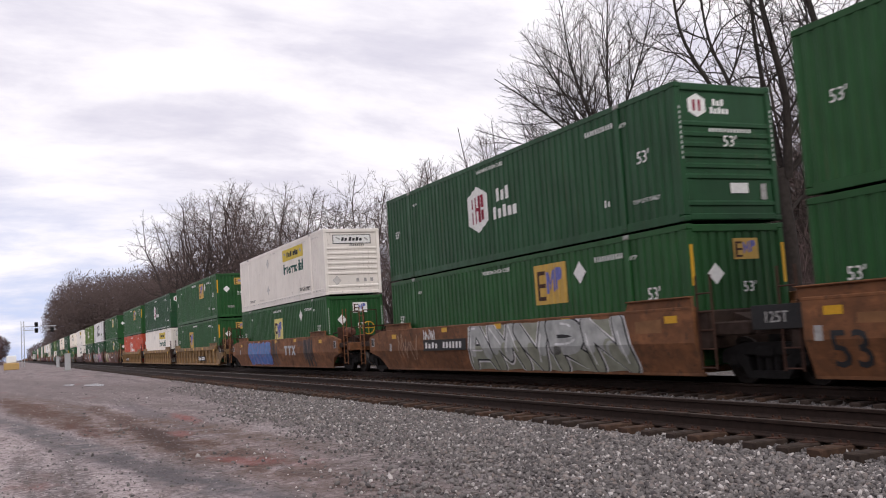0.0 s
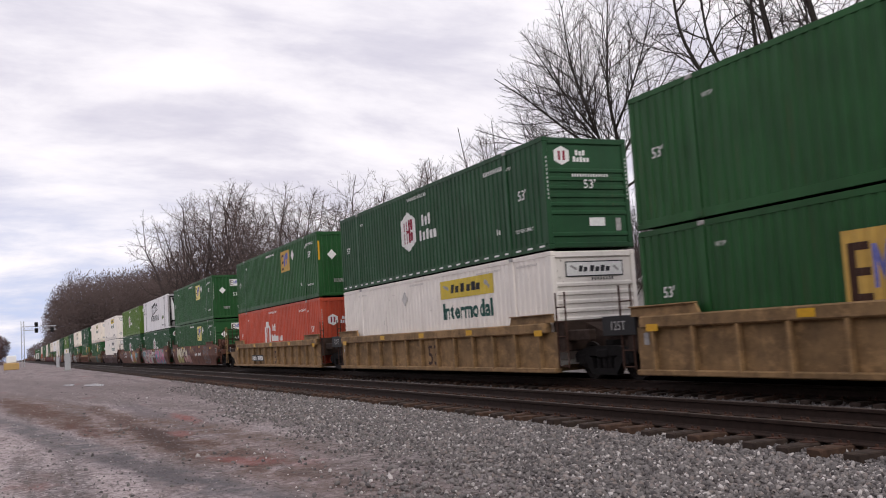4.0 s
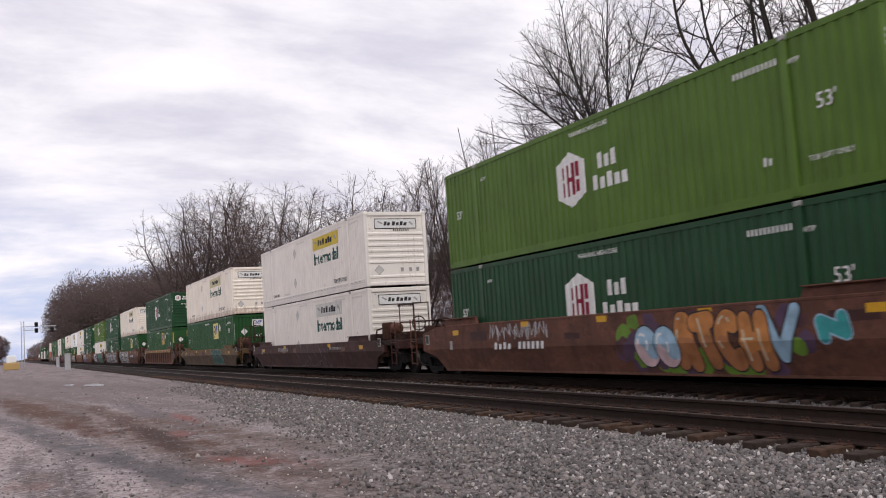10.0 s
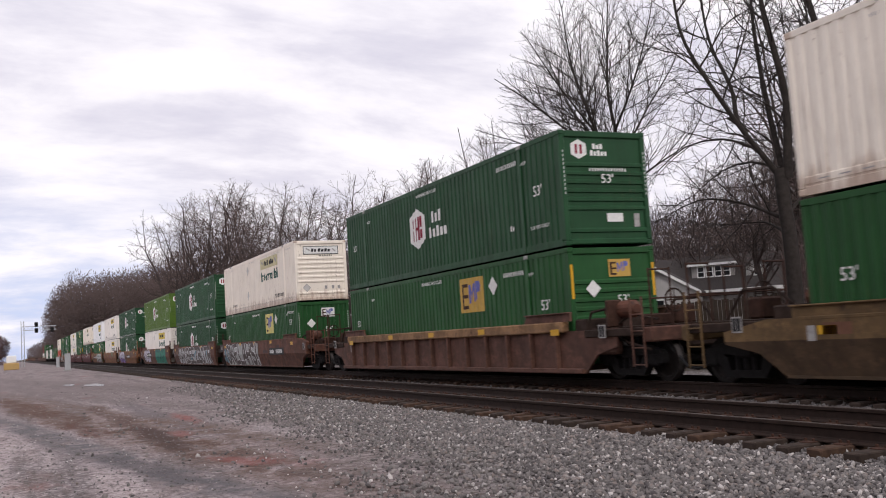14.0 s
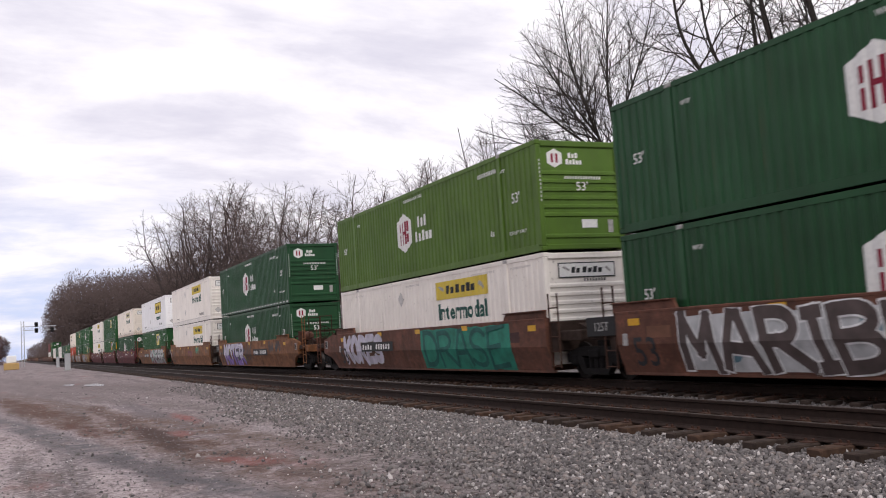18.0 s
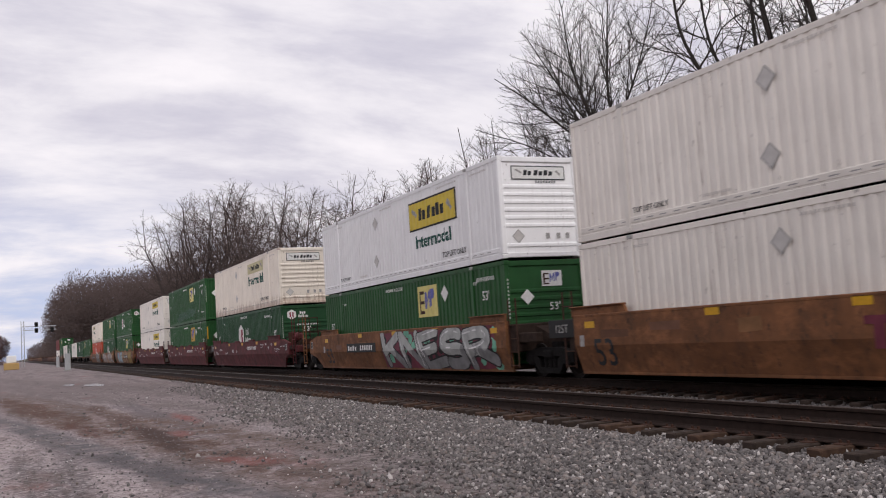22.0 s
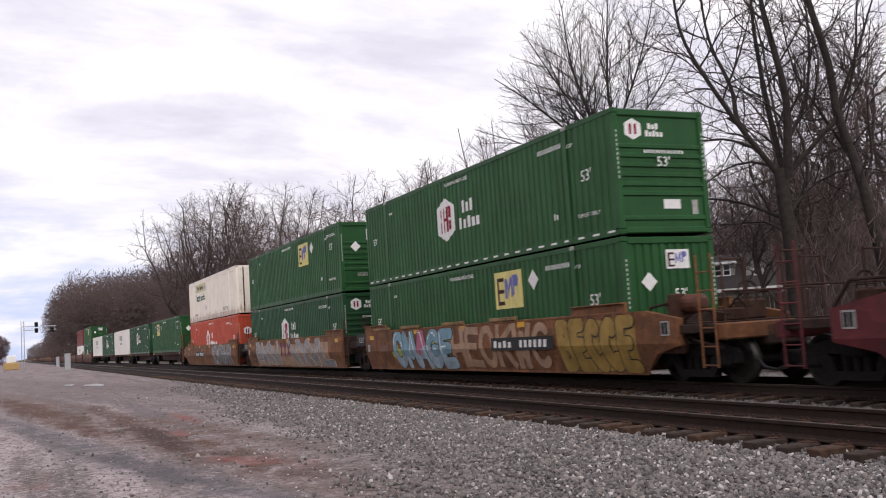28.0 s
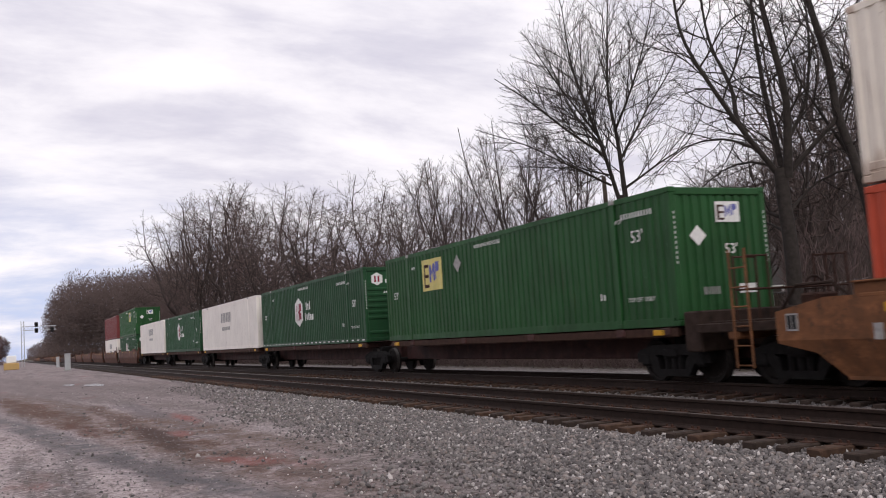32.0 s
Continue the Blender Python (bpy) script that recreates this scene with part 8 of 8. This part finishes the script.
def build_brush():
    def under(rng, n):
        x = -14 - 146 * rng.random(n) ** 1.05
        y = 21 + 30 * rng.random(n) ** 1.3
        far = np.clip((-x - 40) / 60, 0, 1)
        z = 0.9 * np.clip((y - 20) / 40, 0, 1) + rng.random(n) ** 1.5 * (4.2 + 6.4 * far)
        d = np.stack([rng.normal(0, 0.45, n), rng.normal(0, 0.45, n), rng.uniform(0.4, 1.2, n)], 1)
        az = np.degrees(np.arctan2(y, -x))
        yard = (az > 36.5) & (az < 45.0)
        z = np.where(yard, 0.1 + 0.12 * z, np.where((az > 30) & (az < 36.5), 0.7 * z, z))
        return np.stack([x, y, z], 1), d, np.where(yard, 0.35, 1.0) * rng.uniform(0.3, 1.0, n) * (0.8 + far)
    twig_cloud("undergrowth", "tangled brown leafless undergrowth under the trees", 100000, 1, under, UNDERBRUSH, 0.021)

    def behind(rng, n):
        # the wooded slope behind the house, its shade put into the twig colour
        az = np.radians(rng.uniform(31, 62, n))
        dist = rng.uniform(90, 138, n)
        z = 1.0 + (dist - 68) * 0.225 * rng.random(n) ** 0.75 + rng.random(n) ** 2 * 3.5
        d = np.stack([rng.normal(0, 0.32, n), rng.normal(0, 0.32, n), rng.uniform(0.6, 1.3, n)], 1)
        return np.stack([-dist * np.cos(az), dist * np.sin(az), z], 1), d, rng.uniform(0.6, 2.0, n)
    twig_cloud("undergrowth", "leafless thicket, toned dark for shade, on the slope behind the house", 52000, 5, behind, SHADEBRUSH, 0.036)

    def thicket(rng, n):
        # dense saplings beside the yard
        az, dist = np.radians(rng.uniform(45.0, 57.0, n)), rng.uniform(36, 60, n)
        d = np.stack([rng.normal(0, 0.4, n), rng.normal(0, 0.4, n), rng.uniform(0.4, 1.2, n)], 1)
        return np.stack([-dist * np.cos(az), dist * np.sin(az), 0.6 + 5.5 * rng.random(n) ** 1.4], 1), d, rng.uniform(0.25, 0.9, n)
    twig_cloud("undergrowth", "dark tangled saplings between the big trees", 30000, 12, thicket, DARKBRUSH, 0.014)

    def verge(rng, n):
        x = -14 - 110 * rng.random(n) ** 1.4
        y = 20.2 + 2.6 * rng.random(n)
        d = np.stack([rng.normal(0, 0.6, n), rng.normal(0, 0.6, n), rng.uniform(0.4, 1.2, n)], 1)
        return np.stack([x, y, 0.5 * rng.random(n) ** 2], 1), d, rng.uniform(0.3, 1.0, n)
    twig_cloud("undergrowth", "low dry weeds along the far side of the line", 14000, 9, verge, UNDERBRUSH, 0.016)

    def dome(rng, n):
        # crowns of the far wood, as groups of fine twigs round many centres
        m = 150
        az = np.radians(rng.uniform(2.2, 9.5, m))
        dist = np.maximum(rng.uniform(250, 430, m), 19.5 / np.sin(az))
        edge = np.interp(np.degrees(az), [2.0, 2.3, 2.8, 3.6, 5.0, 6.4, 8.0, 9.5], [2.6, 3.6, 4.6, 5.2, 5.1, 5.1, 5.6, 6.2])
        top = (dist * np.tan(np.radians(edge)) + 1.0) * rng.uniform(0.80, 1.0, m)
        k = rng.integers(0, m, n)
        v = rng.normal(0, 1, (n, 3))
        v /= np.linalg.norm(v, axis=1)[:, None]
        rad = rng.random(n) ** 0.35
        wide = top[k] * 0.20
        c = np.stack([-dist[k] * np.cos(az[k]), dist[k] * np.sin(az[k]), top[k] * 0.60], 1)
        p = c + v * rad[:, None] * np.stack([wide, wide, top[k] * 0.40], 1)
        p[:, 2] -= np.where(rng.random(n) < 0.25, p[:, 2] * rng.random(n) * 0.9, 0)
        d = v + np.array([[0, 0, 0.4]]) + rng.normal(0, 0.5, (n, 3))
        return p, d, rng.uniform(0.4, 0.95, n)
    twig_cloud("far_wood", "distant rounded brown leafless wood beside the line", 90000, 2, dome, BRUSH, 0.14)

    def strip(rng, n):
        x = -420 - 900 * rng.random(n)
        y = 20 + 50 * rng.random(n) ** 1.5
        z = 1 + 13 * rng.random(n) ** 1.2
        d = np.stack([rng.normal(0, 0.6, n), rng.normal(0, 0.6, n), rng.uniform(0.3, 1.2, n)], 1)
        return np.stack([x, y, z], 1), d, rng.uniform(1.0, 2.5, n)
    twig_cloud("far_wood", "low brown wood along the far end of the line", 16000, 3, strip, BRUSH, 0.16)

    def left(rng, n):
        # three rounded trees far across the lot
        k = rng.integers(0, 3, n)
        v = rng.normal(0, 1, (n, 3))
        v /= np.linalg.norm(v, axis=1)[:, None]
        c = np.array([(-430, -10.0, 6.2), (-420, -4.0, 7.0), (-440, -18.0, 5.6)])[k]
        p = c + v * rng.random((n, 1)) ** 0.4 * np.array([[4.0, 4.2, 4.6]])
        p[:, 2] -= np.where(rng.random(n) < 0.2, p[:, 2] * rng.random(n), 0)
        return p, v + rng.normal(0, 0.5, (n, 3)), rng.uniform(0.5, 1.4, n)
    twig_cloud("far_wood", "distant russet-brown leafless trees across the lot", 9000, 4, left, RUSSET, 0.10)


build_brush()


# ---------- house, fence, pole, signals ----------
SHINGLE = plain("dark_roof_shingles", (0.055, 0.048, 0.046), 0.92, 0, 0.3, 12)
SIDING = paint("white_siding", (0.46, 0.45, 0.44), dirt=(0.3, 0.28, 0.26), amount=0.3)
GREYSIDE = paint("grey_siding", (0.30, 0.28, 0.27), amount=0.3)
TRIM = plain("white_trim", (0.80, 0.80, 0.79), 0.6, 0, 0.08)
OLDWOOD = plain("old_fence_boards", (0.065, 0.050, 0.040), 0.95, 0, 0.4, 5)
GALV = plain("galvanised_steel", (0.42, 0.43, 0.44), 0.5, 0.5, 0.15)


def glass_material():
    m, n, ln, b = nodes_of("window_glass")
    b.inputs["Base Color"].default_value = (0.02, 0.022, 0.025, 1)
    b.inputs["Roughness"].default_value = 0.06
    b.inputs["Specular IOR Level"].default_value = 0.7
    return m


GLASS = glass_material()


def window_part(house, x, y, z, w, h):
    """A white framed window facing -y, its lower middle at x, y, z."""
    g = Geo()
    t = 0.09
    g.box(-w / 2, w / 2, -0.05, 0.0, 0, t).box(-w / 2, w / 2, -0.05, 0.0, h - t, h)
    g.box(-w / 2, -w / 2 + t, -0.05, 0.0, t, h - t).box(w / 2 - t, w / 2, -0.05, 0.0, t, h - t)
    g.box(-w / 2 + t, w / 2 - t, -0.04, 0.0, h / 2 - 0.025, h / 2 + 0.025)
    win = part("window", shared(("win", w, h), lambda: g.mesh("window", TRIM)), house, "white-framed sash window", Matrix.Translation((x, y, z)))
    p = Geo()
    p.box(-w / 2 + t, w / 2 - t, -0.012, 0.0, t, h - t)
    part("pane", shared(("pane", w, h), lambda: p.mesh("pane", GLASS)), win, "dark window glass")


def gable_roof(x0, x1, y0, y1, eave, ridge, over=0.35, thick=0.14):
    """A roof with its ridge along y."""
    g = Geo()
    xm = (x0 + x1) / 2
    s = (ridge - eave) / (xm - x0)
    a, b = x0 - over, x1 + over
    za = eave - over * s
    g.prism([(a, za), (xm, ridge), (b, za), (b, za + thick), (xm, ridge + thick * 1.2), (a, za + thick)], y0 - over, y1 + over)
    return g


def build_house():
    x, y = polar(42.0, 78)
    hs = new("house")
    tagged(hs, "dark-roofed house with white gable and dormer windows behind the trees", "house")
    hs.matrix_basis = Matrix.Translation((x, y, height(x, y) - 0.1)) @ Matrix.Rotation(radians(42), 4, "Z")
    g = Geo()
    g.box(-6, 3.8, 0, 8, 0, 3.1)
    g.prism_x([(0, 3.1), (8, 3.1), (4, 5.7)], -6, 3.8)
    part("wall", g.mesh("wall", GREYSIDE), hs, "grey clapboard wall")
    g = Geo()
    g.prism_x([(-0.5, 2.72), (4, 5.72), (8.5, 2.72), (8.5, 2.9), (4, 5.92), (-0.5, 2.9)], -6.4, 4.2)
    part("roof", g.mesh("roof", SHINGLE), hs, "dark shingle roof")
    g = Geo()
    g.box(-6.4, 4.2, -0.56, -0.50, 2.66, 2.92)
    part("fascia", g.mesh("fascia", TRIM), hs, "white fascia board")
    # shed dormer
    g = Geo()
    g.box(-3.1, 0.3, 1.2, 4.0, 3.6, 5.05)
    part("dormer", g.mesh("dormer", GREYSIDE), hs, "shed dormer")
    g = Geo()
    g.prism_x([(0.85, 4.98), (4.4, 5.55), (4.4, 5.7), (0.85, 5.13)], -3.4, 0.6)
    part("dormer_roof", g.mesh("dormer_roof", SHINGLE), hs)
    g = Geo()
    g.box(-3.4, 0.6, 0.79, 0.85, 4.96, 5.16)
    part("fascia", g.mesh("fascia", TRIM), hs, "white fascia board")
    for i in range(4):
        window_part(hs, -2.35 + i * 0.68, 1.19, 4.0, 0.62, 0.95)
    # gabled dormer
    g = Geo()
    g.box(1.2, 2.9, 1.0, 4, 3.4, 4.6)
    g.prism([(1.2, 4.6), (2.9, 4.6), (2.05, 5.35)], 1.0, 4)
    part("dormer", g.mesh("dormer", SIDING), hs, "small gabled dormer in pale siding")
    part("dormer_roof", gable_roof(1.2, 2.9, 1.0, 4, 4.6, 5.35, 0.2).mesh("dormer_roof", SHINGLE), hs)
    window_part(hs, 2.05, 0.99, 3.85, 0.6, 0.9)
    # white front wing
    g = Geo()
    g.box(-8.2, -2.2, -3.2, 0, 0, 2.9)
    g.prism([(-8.2, 2.9), (-2.2, 2.9), (-5.2, 4.75)], -3.2, 0)
    part("wing_wall", g.mesh("wing_wall", SIDING), hs, "white-sided front wing")
    part("wing_roof", gable_roof(-8.2, -2.2, -3.2, 1.0, 2.9, 4.75).mesh("wing_roof", SHINGLE), hs)
    for s in (-1, 1):
        g = Geo()
        g.prism([(-5.2, 4.72), (-5.2, 4.98), (-5.2 + s * 3.4, 2.86), (-5.2 + s * 3.4, 2.64)], -3.60, -3.56)
        part("rake_board", g.mesh("rake_board", TRIM), hs, "white rake board")
    window_part(hs, -5.2, -3.21, 1.1, 1.0, 1.3)
    g = Geo()
    g.soft(3.0, 3.5, 4.2, 4.7, 4.5, 7.0, 0.03)
    part("chimney", g.mesh("chimney", GREYSIDE), hs, "pale chimney")


build_house()


def build_garage():
    x, y = polar(32.6, 58)
    ga = new("garage")
    tagged(ga, "low brown garage with a pale hipped roof behind the brush", "garage")
    ga.matrix_basis = Matrix.Translation((x, y, height(x, y) - 0.1)) @ Matrix.Rotation(radians(52), 4, "Z")
    g = Geo()
    g.box(-3.4, 3.4, -3.0, 3.0, 0, 3.4)
    part("wall", g.mesh("wall", plain("brown_siding", (0.10, 0.068, 0.055), 0.9, 0, 0.25, 4)), ga, "brown board siding")
    g = Geo()
    a, b = 3.8, 3.4
    g.add([(-a, -b, 3.3), (a, -b, 3.3), (a, b, 3.3), (-a, b, 3.3), (-1.2, 0, 5.1), (1.2, 0, 5.1), (-a, -b, 3.18), (a, -b, 3.18), (a, b, 3.18), (-a, b, 3.18)],
          [(0, 1, 5, 4), (1, 2, 5), (2, 3, 4, 5), (3, 0, 4), (6, 7, 1, 0), (7, 8, 2, 1), (8, 9, 3, 2), (9, 6, 0, 3), (9, 8, 7, 6)])
    part("roof", g.mesh("roof", plain("weathered_tan_shingles", (0.17, 0.145, 0.13), 0.95, 0, 0.25, 9)), ga, "weathered tan-grey hipped roof")


build_garage()


def build_fence():
    fe = new("fence")
    tagged(fe, "dark weathered board fence in front of the house", "fence")
    x0, y0 = polar(37.5, 50)
    x1, y1 = polar(47.5, 46)
    n = 46
    g = Geo()
    g.soft(-0.09, 0.09, -0.012, 0.012, 0, 2.2, 0.01)
    me = g.mesh("board", OLDWOOD)
    p = Geo()
    p.soft(-0.06, 0.06, 0.03, 0.14, 0, 2.3, 0.01)
    pm = p.mesh("post", OLDWOOD)
    rz = math.atan2(y1 - y0, x1 - x0)
    rnd = random.Random(3)
    for i in range(n):
        t = i / (n - 1)
        x, y = x0 + (x1 - x0) * t, y0 + (y1 - y0) * t
        m = Matrix.Translation((x, y, height(x, y) - 0.05 + rnd.uniform(-0.04, 0.04))) @ Matrix.Rotation(rz, 4, "Z")
        part("board", me, fe, "", m)
        if i % 8 == 0:
            part("post", pm, fe, "", m)


build_fence()


def build_shed():
    x, y = polar(46.8, 47)
    sh = new("shed")
    tagged(sh, "small dark shed with a pale roof edge among the trees", "shed")
    sh.matrix_basis = Matrix.Translation((x, y, height(x, y) - 0.05)) @ Matrix.Rotation(radians(70), 4, "Z")
    g = Geo()
    g.box(-1.2, 1.2, -1.5, 1.5, 0, 2.2)
    part("wall", g.mesh("wall", OLDWOOD), sh)
    g = Geo()
    g.prism([(-1.5, 2.15), (1.5, 2.5), (1.5, 2.6), (-1.5, 2.25)], -1.8, 1.8)
    part("roof", g.mesh("roof", SHINGLE), sh)
    g = Geo()
    g.prism([(-1.5, 2.26), (1.5, 2.61), (1.5, 2.67), (-1.5, 2.32)], -1.82, -1.76)
    part("roof_edge", g.mesh("roof_edge", TRIM), sh, "pale metal roof edge")


build_shed()


def build_pole():
    x, y = polar(35.2, 55)
    po = new("utility_pole")
    tagged(po, "dark wooden utility pole among the bare trees", "utility pole")
    po.location = (x, y, height(x, y) - 0.1)
    g = Geo()
    g.tube((0, 0, 0), (0, 0, 10.0), 0.17, 0.12, 10)
    part("pole", g.mesh("pole", OLDWOOD), po)


build_pole()


def build_signals():
    x = -240.0
    si = new("signal_bridge")
    tagged(si, "galvanised cantilever signal mast with black signal heads", "railway signal")
    si.location = (x, 0, 0)
    g = Geo()
    for dx, dy in ((-0.3, -0.3), (0.3, -0.3), (0.3, 0.3), (-0.3, 0.3)):
        g.tube((dx, 2.9 + dy, 0), (dx, 2.9 + dy, 10.6), 0.08, 0.08, 6)
    for i in range(12):
        z = 0.3 + i * 0.86
        g.tube((-0.3, 2.6, z), (0.3, 2.6, z + 0.86), 0.03, 0.03, 4)
        g.tube((-0.3, 3.2, z + 0.86), (0.3, 3.2, z), 0.03, 0.03, 4)
        g.tube((0.3, 2.6, z), (0.3, 3.2, z + 0.86), 0.03, 0.03, 4)
    part("mast", g.mesh("mast", GALV), si)
    g = Geo()
    for z in (8.5, 9.4):
        for dx in (-0.3, 0.3):
            g.tube((dx, 2.9, z), (dx, 10.2, z - 0.1), 0.06, 0.06, 6)
    for i in range(9):
        y = 2.9 + i * 0.8
        g.tube((0.3, y, 8.5), (0.3, y + 0.8, 9.35), 0.03, 0.03, 4)
        g.tube((-0.3, y, 9.4), (-0.3, y + 0.8, 8.45), 0.03, 0.03, 4)
    part("arm", g.mesh("arm", GALV), si)
    for y, z in ((5.85, 9.75), (5.85, 8.35), (9.25, 8.4)):
        h = Geo()
        h.soft(-0.1, 0.1, -0.38, 0.38, -0.55, 0.55, 0.15)
        for k in (-0.32, 0.0, 0.32):
            h.tube((0.1, 0, k), (0.4, 0, k + 0.02), 0.13, 0.13, 10, False)
        part("signal_head", h.mesh("signal_head", BLACKP), si, "black signal head", Matrix.Translation((0.35, y, z)))


build_signals()


def build_cases():
    for x, y, w, h in ((-125.0, 6.5, 0.66, 2.1), (-172.0, 7.4, 0.5, 1.8)):
        c = new("signal_case")
        tagged(c, "silver-grey trackside equipment case on a concrete base", "equipment case", "trackside cases")
        c.location = (x, y, 0.0)
        g = Geo()
        g.soft(-w / 2, w / 2, -w / 2, w / 2, 0.15, h, 0.03)
        part("cabinet", g.mesh("cabinet", GALV), c)
        g = Geo()
        g.box(-w / 2 - 0.06, w / 2 + 0.06, -w / 2 - 0.06, w / 2 + 0.06, h, h + 0.07)
        part("lid", g.mesh("lid", GALV), c)
        g = Geo()
        g.box(-w / 2 - 0.1, w / 2 + 0.1, -w / 2 - 0.1, w / 2 + 0.1, -0.1, 0.15)
        part("plinth", g.mesh("plinth", GREYD), c, "concrete plinth")
    b = new("storage_bin")
    tagged(b, "white tank over a tan-yellow bin on the far lot", "bin")
    b.location = (-190.0, 0.3, 0.0)
    g = Geo()
    g.soft(-1.2, 1.2, -1.3, 1.3, 0.0, 1.25, 0.1)
    part("bin", g.mesh("bin", plain("tan_bin", (0.45, 0.30, 0.12), 0.7)), b, "tan-yellow bin")
    g = Geo()
    g.soft(-0.9, 0.9, -0.85, 0.85, 1.25, 2.6, 0.12)
    part("tank", g.mesh("tank", TRIM), b, "white tank")


build_cases()


def build_puddles():
    m, n, ln, bs = nodes_of("muddy_water")
    bs.inputs["Base Color"].default_value = (0.15, 0.13, 0.125, 1)
    bs.inputs["Roughness"].default_value = 0.25
    bumped(n, ln, bs, noise_node(n, ln, mapped(n, ln, (1, 1, 1)), 2.0, 2), 0.35, 0.05)
    for k, (x, y, a, b) in enumerate(((-57.6, 4.4, 2.4, 0.5), (-62.2, 3.3, 1.8, 0.32))):
        rnd = random.Random(k)
        g = Geo()
        pts = []
        for i in range(28):
            t = 2 * math.pi * i / 28
            r = 1 + 0.18 * math.sin(3 * t + k) + 0.12 * math.sin(5 * t + 2 * k)
            pts.append((x + a * r * math.cos(t), y + b * r * math.sin(t), max(bed_z(y), 0.0) + 0.016))
        g.add(pts, [tuple(range(28))])
        tagged(new("puddle", g.mesh("puddle", m)), "shallow muddy puddle on the gravel lot", "puddle", "puddles", "structure")


build_puddles()


def motions():
    """The whole train rolls past at one speed; the wheels turn with it."""
    for thing, x, z in RIDERS:
        walk(thing, [(0.0, pose(x, TRAIN_Y, z)), (32.0, pose(x + SPEED * 32.0, TRAIN_Y, z))])
    turn = math.degrees(SPEED / 0.458) / FPS
    acts = {}
    for k, w in WHEELS:
        if k not in acts:
            walk(w, [(i / FPS, pose(0.89 if k else -0.89, 0, 0.455, 0, (turn * i) % 360.0, 0)) for i in range(int(32 * FPS) + 1)])
            acts[k] = (w.animation_data.action, w.animation_data.action_slot)
        else:
            w.rotation_mode = "QUATERNION"
            w.animation_data_create()
            w.animation_data.action, w.animation_data.action_slot = acts[k]


motions()
